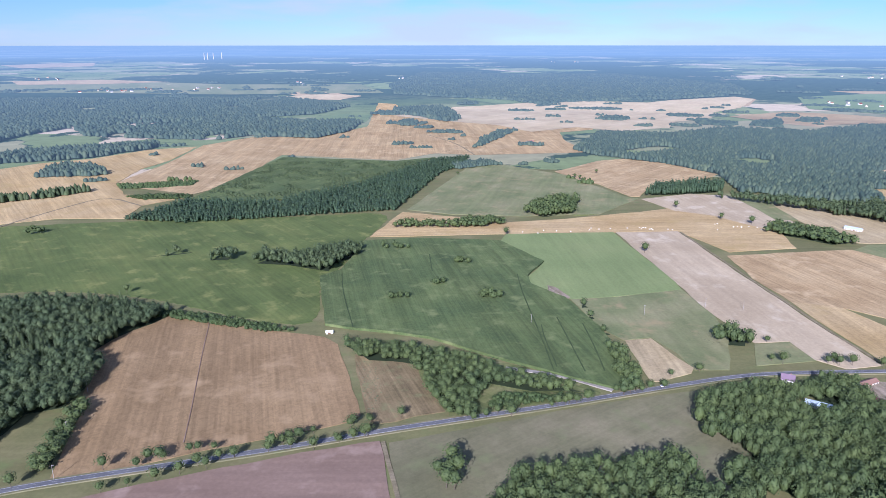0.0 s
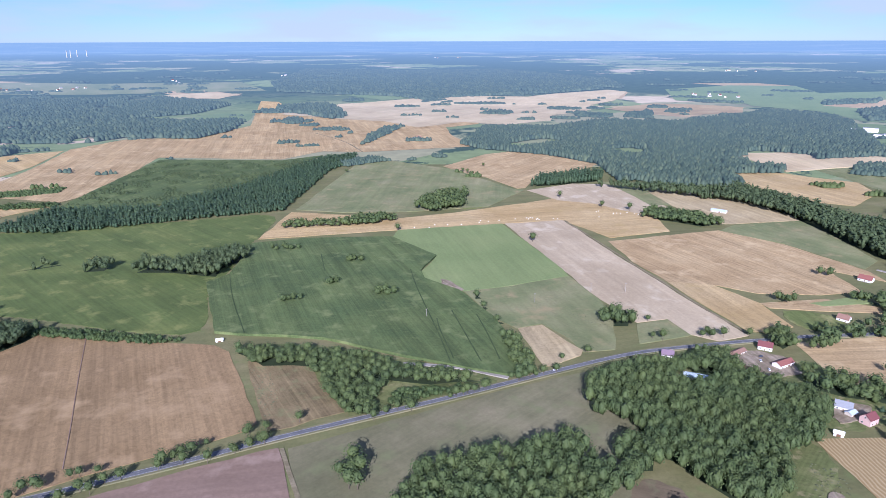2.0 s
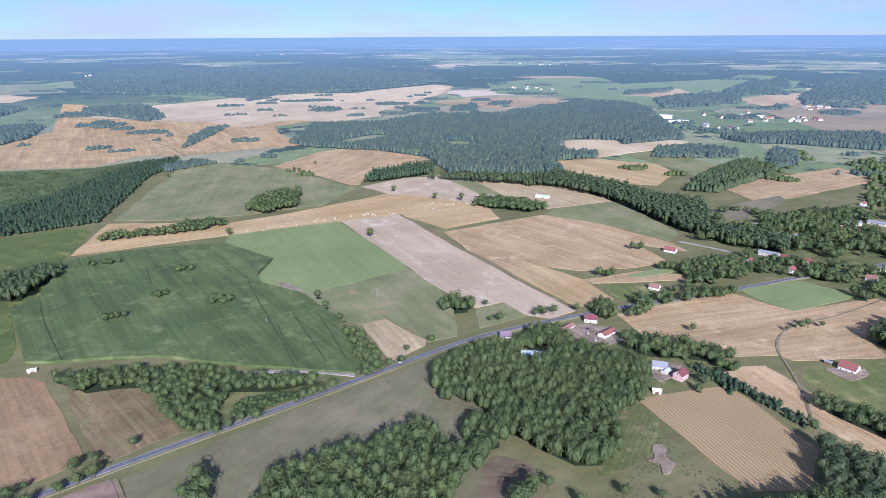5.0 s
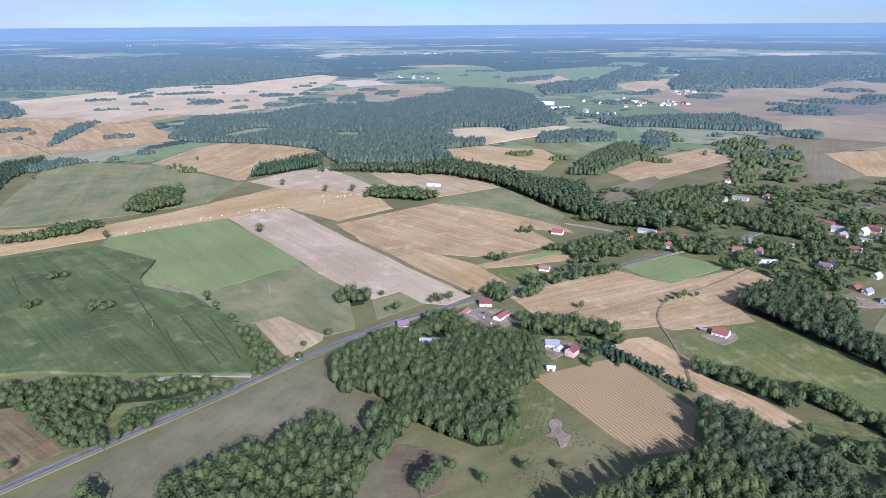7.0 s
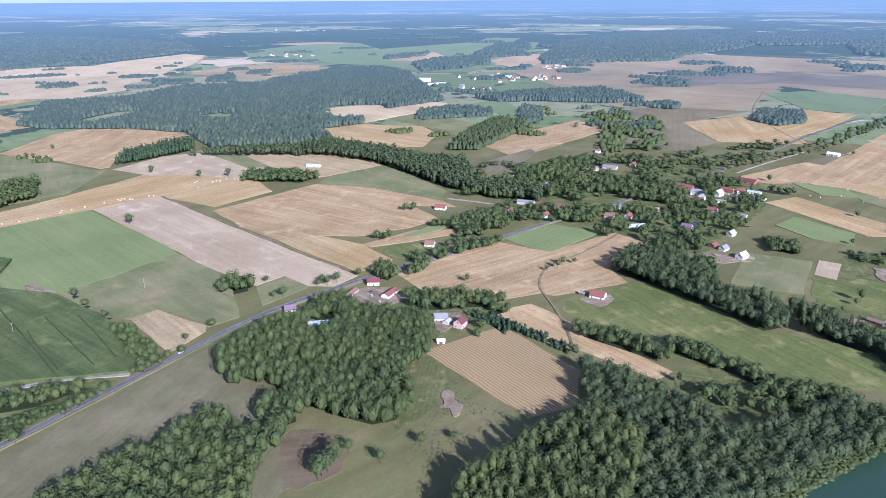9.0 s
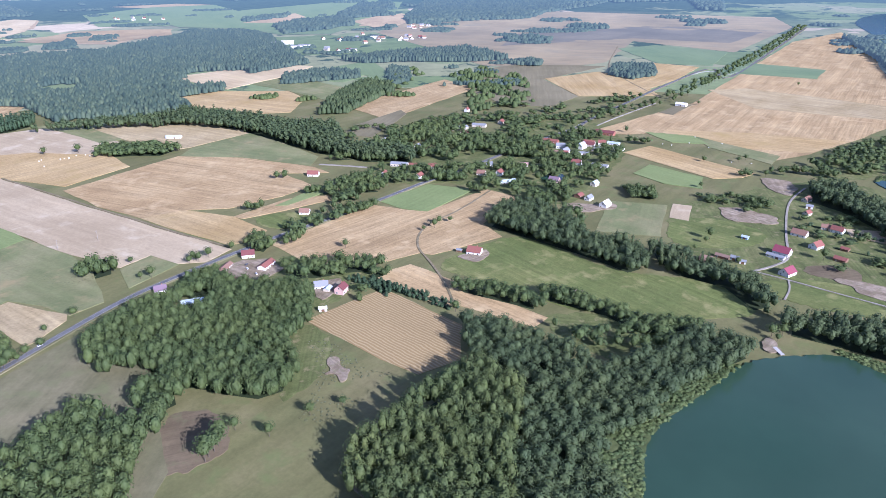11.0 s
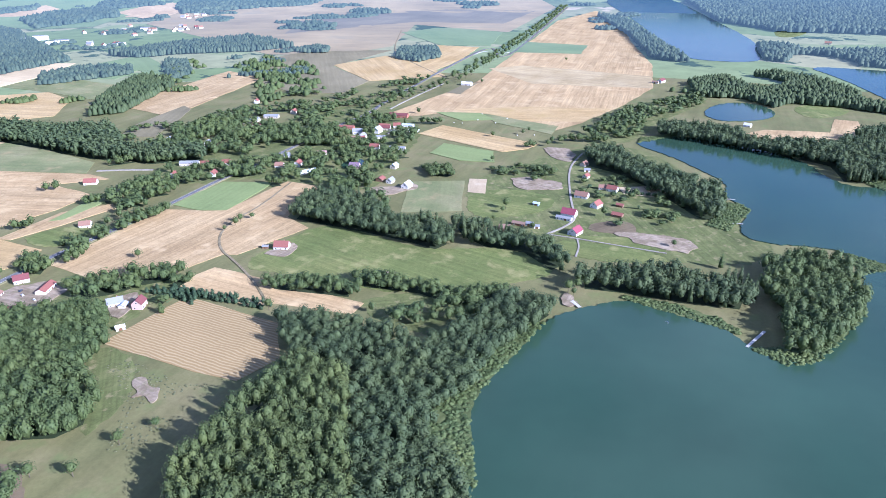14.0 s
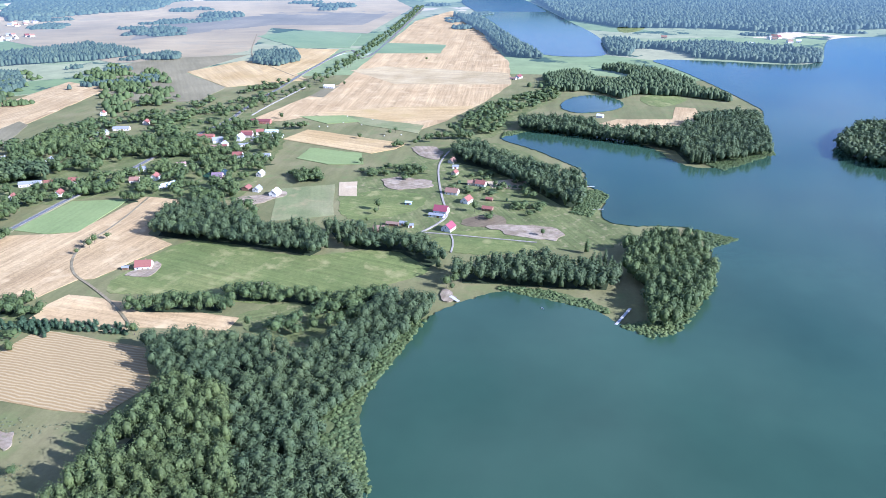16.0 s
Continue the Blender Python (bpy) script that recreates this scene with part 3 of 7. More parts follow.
sheet("crop_field", FIELD["green_crop"], [(69, 730), (188, 737), (203, 571), (202, 552), (147, 535), (104, 529), (76, 563), (76, 586), (96, 628), (60, 700)], 0.35, "even field of young green crop", 0.6, "field")
sheet("fallow", FIELD["rough_grass"], [(104, 529), (147, 535), (202, 552), (208, 492), (202, 450), (183, 401), (161, 401), (157, 427), (147, 452), (127, 447), (115, 470)], 0.2, "green fallow with brownish dry strips", 0.6, "field")
sheet("stubble_field", FIELD["pale_stubble"], [(128, 447), (147, 450), (161, 404), (157, 396), (133, 385), (128, 385)], 0.2, "small field of pale straw stubble", 0.6, "field")
sheet("fallow", FIELD["rough_grass"], [(216, 440), (242, 445), (245, 414), (203, 407)], 0.2, "wedge of striped green fallow at the road", 0.6, "field")
sheet("soil_field", FIELD["bare_soil"], [(191, 737), (261, 741), (268, 602), (275, 510), (284, 407), (259, 402), (245, 416), (242, 445), (217, 442), (208, 492), (203, 571)], 0.2, "long harrowed field of pinkish grey soil", 0.6, "field")
sheet("stubble_field", FIELD["gold_stubble"], [(-79, 718), (-50, 833), (11, 810), (77, 782), (145, 798), (242, 833), (287, 854), (336, 804), (381, 776), (360, 675), (286, 661), (261, 741), (191, 737), (69, 730)], 0.2, "golden stubble band dotted with straw bales", 0.6, "field")
sheet("stubble_field", FIELD["tan_stubble"], [(279, 649), (356, 661), (413, 669), (450, 608), (471, 517), (466, 491), (437, 527), (427, 472), (389, 471), (340, 483), (315, 509), (281, 522), (275, 581)], 0.2, "wide stubble field of tan straw", 0.6, "field")
sheet("stubble_field", FIELD["gold_stubble"], [(281, 522), (315, 509), (329, 463), (325, 416), (305, 407), (288, 415), (283, 467)], 0.2, "golden stubble field with curved rows", 0.6, "field")
sheet("crop_field", FIELD["green_crop"], [(367, 456), (420, 464), (417, 448), (374, 448)], 0.35, "narrow strip of bright green crop", 0.6, "field")
sheet("stubble_field", FIELD["tan_stubble"], [(329, 463), (386, 463), (415, 439), (409, 428), (364, 440), (330, 452)], 0.2, "narrow tan stubble strip", 0.6, "field")
sheet("meadow", FIELD["meadow"], [(332, 447), (359, 441), (373, 417), (349, 400), (328, 414)], 0.12, "grassy garden behind the red-roofed house", 2.0, "field")
sheet("stubble_field", FIELD["pale_stubble"], [(427, 875), (514, 881), (534, 711), (527, 692), (444, 692), (429, 695), (421, 751), (419, 792)], 0.2, "pale golden stubble field below the wood", 0.6, "field")
sheet("fallow", FIELD["rough_grass"], [(414, 668), (442, 687), (527, 692), (520, 624), (502, 544), (472, 524), (451, 610)], 0.2, "olive fallow along the forest belt", 0.6, "field")
sheet("soil_field", FIELD["bare_soil"], [(266, 907), (343, 941), (390, 929), (399, 835), (411, 777), (360, 755), (325, 816), (289, 840)], 0.2, "pinkish harrowed field with lone trees", 0.6, "field")
sheet("fallow", FIELD["rough_grass"], [(386, 941), (448, 936), (507, 885), (427, 875), (419, 792), (393, 790), (395, 901)], 0.2, "olive fallow strip on the rise", 0.6, "field")
sheet("stubble_field", FIELD["tan_stubble"], [(276, 1223), (332, 1249), (387, 1196), (439, 1091), (403, 1052), (320, 1023), (268, 923), (256, 923), (232, 1007), (197, 1064), (183, 1116)], 0.2, "pinkish stubble field on the slope", 0.6, "field")
sheet("fallow", FIELD["rough_grass"], [(-45, 845), (44, 1166), (94, 1194), (194, 1086), (250, 918), (263, 911), (191, 821), (100, 812), (11, 821)], 0.2, "olive rough pasture", 0.6, "field")
sheet("meadow", FIELD["meadow"], [(186, 907), (250, 914), (202, 827), (146, 804)], 0.12, "green paddock beside the farm grove", 2.0, "field")
sheet("stubble_field", FIELD["gold_stubble"], [(-605, 767), (-511, 772), (-460, 799), (-380, 799), (-388, 868), (-348, 919), (-441, 937), (-489, 1018), (-502, 1139), (-488, 1226), (-497, 1402), (-581, 1355), (-638, 1245), (-703, 1196), (-737, 1139), (-805, 1040)], 0.2, "golden stubble field between the groves", 0.6, "field")
sheet("stubble_field", FIELD["tan_stubble"], [(-489, 1018), (-481, 1207), (-491, 1418), (-422, 1552), (-283, 1552), (-190, 1749), (-226, 2470), (-163, 2423), (-109, 2118), (24, 1880), (92, 2032), (341, 1952), (420, 1879), (364, 1688), (273, 1632), (262, 1485), (278, 1324), (59, 1290), (-15, 1311), (-85, 1231), (-301, 1290), (-318, 996), (-347, 937), (-433, 976)], 0.2, "huge rolling tan stubble field", 0.6, "field")
sheet("stubble_field", FIELD["pale_stubble"], [(30, 2312), (163, 2354), (215, 2210), (174, 2032), (27, 2118)], 0.2, "far pale stubble field", 0.6, "field")
sheet("stubble_field", FIELD["pale_stubble"], [(376, 2438), (557, 2538), (771, 2465), (687, 2258), (522, 2238), (427, 2179), (358, 2230)], 0.2, "far pale stubble field between hedges", 0.6, "field")
sheet("stubble_field", FIELD["pale_stubble"], [(446, 2050), (747, 2214), (843, 2071), (710, 1915), (571, 1837), (562, 1719), (383, 1774), (356, 1836)], 0.2, "far pale stubble field with ragged edges", 0.6, "field")
sheet("stubble_field", FIELD["tan_stubble"], [(788, 2453), (1039, 2663), (1173, 2638), (1018, 2341), (805, 2272)], 0.2, "far tan stubble field below the forest", 0.6, "field")
sheet("stubble_field", FIELD["tan_stubble"], [(857, 2061), (1025, 2084), (1256, 1965), (938, 1731), (862, 1864)], 0.2, "far pinkish stubble strip", 0.6, "field")
sheet("crop_field", FIELD["green_crop"], [(1373, 2734), (1772, 2925), (2037, 2831), (1830, 2380), (1300, 2071), (1164, 2231)], 0.35, "far green meadow plain", 0.6, "field")
sheet("stubble_field", FIELD["gold_stubble"], [(1688, 3110), (1987, 3058), (2037, 2831), (1749, 2887)], 0.2, "far golden stubble strip", 0.6, "field")
sheet("crop_field", FIELD["green_crop"], [(10, 2807), (169, 2915), (356, 2775), (375, 2538), (183, 2442)], 0.35, "far green field before the forest", 0.6, "field")
sheet("stubble_field", FIELD["gold_stubble"], [(1545, 2007), (1907, 2115), (1842, 1980), (1536, 1811)], 0.2, "far stubble field", 0.6, "field")
sheet("crop_field", FIELD["green_crop"], [(1826, 1992), (2815, 2729), (2868, 2543), (1942, 1904)], 0.35, "far green pastures", 0.6, "field")
sheet("stubble_field", FIELD["tan_stubble"], [(1777, 1714), (2106, 1780), (1957, 1580), (1735, 1440), (1640, 1556)], 0.2, "far stubble by the forest", 0.6, "field")
sheet("stubble_field", FIELD["tan_stubble"], [(820, -53), (852, -81), (861, -148), (932, -162), (929, -186), (888, -185), (836, -167), (802, -115), (801, -71)], 0.2, "stubble clearing on the wooded peninsula", 0.6, "field")
sheet("meadow", FIELD["meadow"], [(990, -117), (1024, -163), (989, -192), (938, -159), (928, -129)], 0.12, "green clearing on the wooded peninsula", 2.0, "field")
sheet("meadow", FIELD["meadow"], [(1888, -154), (2040, -255), (1774, -212), (1711, -148)], 0.12, "green glade in the far woods", 2.0, "field")
sheet("meadow", FIELD["meadow"], [(1100, 21), (1142, -40), (1122, -74), (1072, -47), (1055, 12)], 0.12, "meadow by the small pond", 2.0, "field")
sheet("fallow", FIELD["rough_grass"], [(2253, -709), (2374, -982), (1911, -840), (1830, -659), (1945, -618)], 0.2, "far open pasture behind the lake", 0.6, "field")
sheet("crop_field", FIELD["green_crop"], [(-280, 1881), (-212, 2118), (-204, 1880), (-232, 1749)], 0.35, "green field at the forest edge", 0.6, "field")
sheet("crop_field", FIELD["green_crop"], [(-628, 1925), (-511, 2017), (-466, 1895), (-556, 1787)], 0.35, "green clearing in the forest", 0.6, "field")
sheet("stubble_field", FIELD["pale_stubble"], [(-1836, 3634), (-1613, 3793), (-1314, 3632), (-1561, 3350)], 0.2, "far pale stubble strip", 0.6, "field")
sheet("stubble_field", FIELD["tan_stubble"], [(-680, 2994), (-569, 3180), (-319, 2766), (-466, 2597)], 0.2, "far tan stubble field", 0.6, "field")
sheet("fallow", FIELD["rough_grass"], [(-2272, 3637), (-2065, 4096), (-1111, 3631), (-416, 3627), (-249, 2993), (-889, 2894), (-1520, 2998), (-1880, 2999)], 0.2, "far green pasture plain", 0.6, "field")
sheet("stubble_field", FIELD["tan_stubble"], [(704, 1121), (819, 1132), (965, 1132), (881, 1016), (769, 994), (722, 981), (735, 1033)], 0.2, "pinkish stubble field at the forest edge", 0.6, "field")
sheet("stubble_field", FIELD["gold_stubble"], [(615, 970), (679, 988), (715, 922), (751, 877), (723, 804), (640, 745), (605, 779), (585, 898)], 0.2, "golden stubble field in the forest bay", 0.6, "field")
sheet("fallow", FIELD["rough_grass"], [(758, 979), (858, 989), (828, 825), (730, 761), (751, 877)], 0.2, "grey-green fallow field", 0.6, "field")
sheet("stubble_field", FIELD["tan_stubble"], [(712, 706), (769, 718), (986, 736), (944, 642), (774, 618), (684, 606)], 0.2, "pinkish stubble field beyond the village wood", 0.6, "field")
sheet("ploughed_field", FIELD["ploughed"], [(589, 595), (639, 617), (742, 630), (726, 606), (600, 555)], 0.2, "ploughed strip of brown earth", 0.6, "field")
sheet("crop_field", FIELD["green_crop"], [(1011, 989), (1070, 977), (921, 781), (873, 781)], 0.35, "bright green field among hedges", 0.6, "field")
sheet("crop_field", FIELD["green_crop"], [(840, 945), (893, 981), (936, 935), (914, 871), (864, 862)], 0.35, "small bright green field", 0.6, "field")
sheet("stubble_field", FIELD["tan_stubble"], [(773, 359), (1022, 315), (1920, 371), (2224, 315), (1846, 188), (1572, 146), (1269, 76), (1057, 58), (933, 84), (815, 120), (765, 145), (789, 204), (822, 284), (788, 315)], 0.2, "vast tan stubble field along the tree avenue", 0.6, "field")
sheet("stubble_field", FIELD["pale_stubble"], [(1145, 332), (1192, 285), (1154, 69), (1057, 58), (1034, 230)], 0.2, "pale band of stubble in the vast field", 0.6, "field")
sheet("stubble_field", FIELD["gold_stubble"], [(837, 289), (882, 197), (903, 96), (821, 121), (797, 206)], 0.2, "golden band of stubble in the vast field", 0.6, "field")
sheet("crop_field", FIELD["green_crop"], [(1332, 374), (1493, 394), (1472, 219), (1353, 212)], 0.35, "green strip of crop in the stubble", 0.6, "field")
sheet("crop_field", FIELD["green_crop"], [(813, 303), (827, 249), (798, 220), (782, 257)], 0.35, "green strip of clover beside the village", 0.6, "field")
sheet("stubble_field", FIELD["gold_stubble"], [(708, 285), (753, 271), (709, 147), (688, 154), (668, 176)], 0.2, "golden stubble strips with small bales", 0.6, "field")
sheet("fallow", FIELD["rough_grass"], [(827, 249), (792, 143), (753, 143), (785, 216)], 0.2, "olive strip of fallow grass", 0.6, "field")
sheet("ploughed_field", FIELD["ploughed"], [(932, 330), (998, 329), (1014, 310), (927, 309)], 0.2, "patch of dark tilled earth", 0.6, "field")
sheet("crop_field", FIELD["green_crop"], [(640, 244), (680, 243), (667, 185), (631, 173), (625, 207)], 0.35, "bright green field of clover", 0.6, "field")
# this plain's brown tone holds painted cloud shadow
sheet("stubble_field", FIELD["brown_stubble"], [(1518, 1379), (2385, 1771), (2644, 585), (2306, 455), (1638, 431), (1661, 506), (1720, 699), (1341, 596), (1194, 640), (1163, 775), (1345, 1069)], 0.2, "far rolling stubble plain", 0.6, "field")
# cloud shadow on the slope, put into the colour of a darker field
sheet("ploughed_field", FIELD["ploughed"], [(1454, 919), (1586, 841), (1781, 723), (1809, 490), (2204, 488), (2127, 824), (1897, 934), (1705, 1025)], 0.2, "far slope darkened mauve-brown by painted cloud shadow", 0.6, "field")
# toned darker than its neighbours with the ploughed colours
sheet("ploughed_field", FIELD["ploughed"], [(915, 626), (1118, 746), (1215, 728), (1291, 574), (1083, 593), (978, 475), (879, 470), (862, 542)], 0.2, "dull mauve-green field, darker than its neighbours", 0.6, "field")
sheet("stubble_field", FIELD["gold_stubble"], [(1093, 598), (1218, 554), (1202, 483), (1052, 374), (978, 475)], 0.2, "golden field cut by a ditch", 0.6, "field")
sheet("stubble_field", FIELD["gold_stubble"], [(1197, 518), (1383, 517), (1379, 422), (1225, 407), (1022, 413), (1076, 453)], 0.2, "ochre stubble field beside the avenue", 0.6, "field")
sheet("crop_field", FIELD["green_crop"], [(1555, 667), (1670, 622), (1636, 444), (1406, 406), (1384, 506)], 0.35, "far green field", 0.6, "field")
sheet("soil_field", FIELD["bare_soil"], [(575, 181), (579, 165), (541, 155), (540, 171)], 0.2, "square garden plot of bare tilled soil", 0.6, "field")
sheet("fallow", FIELD["rough_grass"], [(549, 229), (568, 183), (495, 161), (476, 206)], 0.2, "grazed olive paddock above the belt", 0.6, "field")
sheet("meadow", FIELD["meadow"], [(345, 270), (392, 264), (440, 252), (419, 183), (418, 150), (444, 101), (412, 63), (383, 91), (349, 148), (348, 191), (351, 221)], 0.12, "broad green meadow above the lake", 2.0, "field")
sheet("stubble_field", FIELD["striped_stubble"], [(242, 282), (301, 272), (293, 203), (262, 182), (237, 191), (236, 217)], 0.2, "stubble field with curved swathes of straw", 0.6, "field")
sheet("stubble_field", FIELD["tan_stubble"], [(312, 293), (342, 283), (338, 233), (330, 167), (316, 168), (312, 217), (304, 230)], 0.2, "narrow stubble field along the hedge", 0.6, "field")
sheet("stubble_field", FIELD["tan_stubble"], [(308, 391), (365, 390), (419, 390), (427, 357), (433, 342), (514, 333), (511, 298), (468, 293), (438, 286), (423, 259), (364, 281), (361, 290), (320, 304), (301, 342)], 0.2, "wide stubble field with trampled straw", 0.6, "field")
sheet("crop_field", FIELD["green_crop"], [(430, 393), (494, 387), (506, 343), (434, 340), (427, 363)], 0.35, "fresh green field behind the village street", 0.6, "field")
sheet("withered_plot", FIELD["brown_grass"], [(492, 67), (522, 39), (498, 22), (484, 39)], 0.2, "strip of withered brown grass behind the houses", 3.0, "field")
sheet("withered_plot", FIELD["brown_grass"], [(105, 235), (121, 254), (145, 265), (155, 250), (152, 231), (134, 216)], 0.2, "rounded plot of brown withered grass", 3.0, "field")
sheet("meadow", FIELD["meadow"], [(476, 65), (491, -2), (467, -3), (463, 30), (473, 68)], 0.12, "green paddock beside the gravel lane", 2.0, "field")
sheet("meadow", FIELD["meadow"], [(467, 63), (462, 2), (444, 1), (434, 59), (457, 83)], 0.12, "mown green paddock behind the shore wood", 2.0, "field")
sheet("meadow", FIELD["meadow"], [(561, 146), (554, 95), (517, 96), (487, 132), (492, 156), (533, 169)], 0.12, "green back garden of the lake hamlet", 2.0, "field")
sheet("sandy_ground", FIELD["sandy"], [(694, 144), (707, 116), (673, 101), (652, 107), (669, 127)], 0.45, "scraped sandy yard at the road bend", 5.0, "sandy ground")
sheet("sandy_ground", FIELD["sandy"], [(585, 146), (600, 135), (589, 94), (568, 98), (559, 131)], 0.45, "scraped sandy building plot", 5.0, "sandy ground")
sheet("sandy_ground", FIELD["sandy"], [(494, 45), (496, -10), (479, -18), (465, -6), (481, 31)], 0.45, "strip of pale churned soil", 5.0, "sandy ground")
sheet("soil_field", FIELD["bare_soil"], [(595, 51), (611, 19), (597, 6), (579, 20), (579, 44)], 0.2, "tilled vegetable plot", 0.6, "field")
sheet("sandy_ground", FIELD["sandy"], [(370, 172), (377, 170), (375, 164), (366, 164)], 0.45, "bare sandy hollow in the meadow", 5.0, "sandy ground")
sheet("sandy_ground", FIELD["sandy"], [(215, 238), (221, 240), (223, 234), (219, 229), (220, 223), (213, 219), (208, 217), (210, 225), (206, 229), (213, 232)], 0.45, "open sand pit in the rough pasture", 5.0, "sandy ground")
sheet("sandy_ground", FIELD["sandy"], [(369, 264), (397, 256), (389, 246), (367, 251)], 0.45, "sandy building plot round the new house", 5.0, "sandy ground")
sheet("sandy_ground", FIELD["sandy"], [(262, 385), (287, 380), (287, 352), (268, 345), (250, 352), (252, 372)], 0.45, "gravel farmyard between the barns", 5.0, "sandy ground")
sheet("sandy_ground", FIELD["sandy"], [(278, 315), (296, 311), (293, 299), (267, 289), (265, 298)], 0.45, "gravel yard of the white-walled house", 5.0, "sandy ground")
sheet("sandy_ground", FIELD["sandy"], [(523, 259), (529, 237), (550, 225), (536, 214), (510, 231), (504, 244)], 0.45, "gravel yard of the gabled white house", 5.0, "sandy ground")
sheet("sandy_ground", FIELD["sandy"], [(88, 560), (97, 555), (106, 533), (100, 529)], 0.45, "bare sandy scar in the crop", 5.0, "sandy ground")
sheet("stubble_field", FIELD["pale_stubble"], [(-137, 2016), (11, 2270), (164, 2376), (356, 2517), (568, 2567), (628, 2397), (844, 2592), (1141, 2759), (1168, 2644), (959, 2266), (656, 1951), (564, 1734), (425, 1654), (332, 1735), (208, 1643), (139, 1785), (24, 1865)], 0.6, "broad pale stubble fields with tree clumps", 0.6, "field")
sheet("stubble_field", FIELD["gold_stubble"], [(816, 1997), (1041, 2132), (1181, 2045), (1244, 1964), (1148, 1808), (962, 1783), (859, 1877)], 0.6, "far golden stubble strip", 0.6, "field")
sheet("stubble_field", FIELD["pale_stubble"], [(-618, 2767), (-518, 2892), (-326, 2827), (-383, 2597), (-540, 2651)], 0.6, "far pale stubble strip", 0.6, "field")
sheet("stubble_field", FIELD["tan_stubble"], [(-2379, 3912), (-1967, 4095), (-1483, 3849), (-1778, 3634), (-2155, 3586)], 0.6, "far tan stubble strip", 0.6, "field")
sheet("stubble_field", FIELD["tan_stubble"], [(-4194, 6765), (-4134, 7538), (-3762, 7756), (-3224, 6585), (-3527, 5987)], 0.6, "far tan stubble strip", 0.6, "field")
sheet("crop_field", FIELD["green_crop"], [(-778, 1911), (-680, 1986), (-488, 1924), (-461, 1813), (-657, 1787)], 0.45, "green clearing in the forest", 0.6, "field")
sheet("crop_field", FIELD["green_crop"], [(-404, 1895), (-307, 2066), (-205, 2049), (-217, 1866), (-329, 1812)], 0.45, "green meadow at the forest edge", 0.6, "field")
sheet("stubble_field", FIELD["tan_stubble"], [(1507, 1960), (1881, 2124), (1783, 1951), (1573, 1859)], 0.6, "far tan strip in the plain", 0.6, "field")
sheet("crop_field", FIELD["green_crop"], [(1377, 2234), (1901, 2437), (2522, 2493), (2650, 2233), (2046, 1768), (1422, 1460), (1325, 1563), (1388, 1804), (1296, 1994)], 0.45, "far green pastures between groves", 0.6, "field")
sheet("stubble_field", FIELD["tan_stubble"], [(1742, 1689), (2013, 1790), (2038, 1711), (1825, 1507), (1626, 1484)], 0.6, "far tan stubble field", 0.6, "field")
sheet("stubble_field", FIELD["pale_stubble"], [(720, 1155), (840, 1142), (942, 1106), (963, 1045), (850, 995), (702, 969)], 0.6, "pale stubble field in the forest", 0.6, "field")
sheet("crop_field", FIELD["green_crop"], [(970, 1004), (1091, 1001), (940, 833), (939, 885), (874, 875)], 0.45, "fresh green fields among hedges", 0.6, "field")
# ---- water and reeds ----
sheet("lake", WATER, [(200, 57), (230, 72), (260, 81), (283, 76), (338, 64), (364, 49), (381, 27), (387, 15), (382, -4), (372, -34), (354, -46), (343, -63), (355, -78), (401, -107), (444, -117), (482, -118), (490, -141), (512, -103), (505, -73), (508, -52), (527, -45), (576, -56), (595, -36), (637, -39), (665, -19), (710, 15), (735, 46), (751, 51), (795, 5), (772, -45), (741, -108), (664, -128), (664, -166), (726, -229), (839, -242), (915, -268), (963, -263), (1120, -234), (1246, -202), (1333, -165), (1328, -272), (1290, -405), (1329, -469), (1571, -548), (1686, -599), (1732, -729), (1839, -1166), (598, -687), (134, -228), (96, 24)], 0.4, "calm green-blue lake ringed by woods", 2.0, "lake")
sheet("upper_lake", WATER, [(2667, 368), (2144, 219), (1679, 104), (1451, 55), (1343, 18), (1344, -95), (1433, -108), (1653, -103), (2012, -27), (2695, 111), (3145, 276)], 0.4, "calm green-blue upper lake ringed by woods", 2.0, "lake")
sheet("pond", WATER, [(911, -10), (978, -29), (999, -68), (958, -100), (906, -92), (872, -34)], 0.4, "calm green-blue pond ringed by woods", 2.0, "lake")
sheet("reed_bed", FIELD["reeds"], [(256, 94), (290, 88), (336, 74), (345, 60), (280, 74), (257, 77), (230, 68), (208, 58), (203, 73), (225, 88)], 0.5, "belt of yellow-green reeds in the shallow water", 2.0, "reeds")
sheet("reed_bed", FIELD["reeds"], [(391, 27), (391, -4), (381, -31), (366, -47), (369, -33), (379, -4), (384, 16)], 0.5, "belt of yellow-green reeds in the shallow water", 2.0, "reeds")
sheet("reed_bed", FIELD["reeds"], [(353, -46), (359, -62), (361, -77), (430, -111), (418, -114), (350, -80), (340, -63)], 0.5, "belt of yellow-green reeds in the shallow water", 2.0, "reeds")
sheet("reed_bed", FIELD["reeds"], [(505, -112), (490, -142), (470, -118), (487, -117)], 0.5, "belt of yellow-green reeds in the shallow water", 2.0, "reeds")
sheet("reed_bed", FIELD["reeds"], [(585, -36), (585, -48), (572, -56), (520, -38), (527, -23)], 0.5, "belt of yellow-green reeds in the shallow water", 2.0, "reeds")
sheet("reed_bed", FIELD["reeds"], [(680, -151), (703, -180), (741, -227), (722, -229), (658, -165)], 0.5, "belt of yellow-green reeds in the shallow water", 2.0, "reeds")
sheet("reed_bed", FIELD["reeds"], [(746, 50), (795, 5), (772, -45), (744, -108), (757, -107), (785, -45), (806, 6), (769, 49)], 0.5, "belt of yellow-green reeds in the shallow water", 2.0, "reeds")
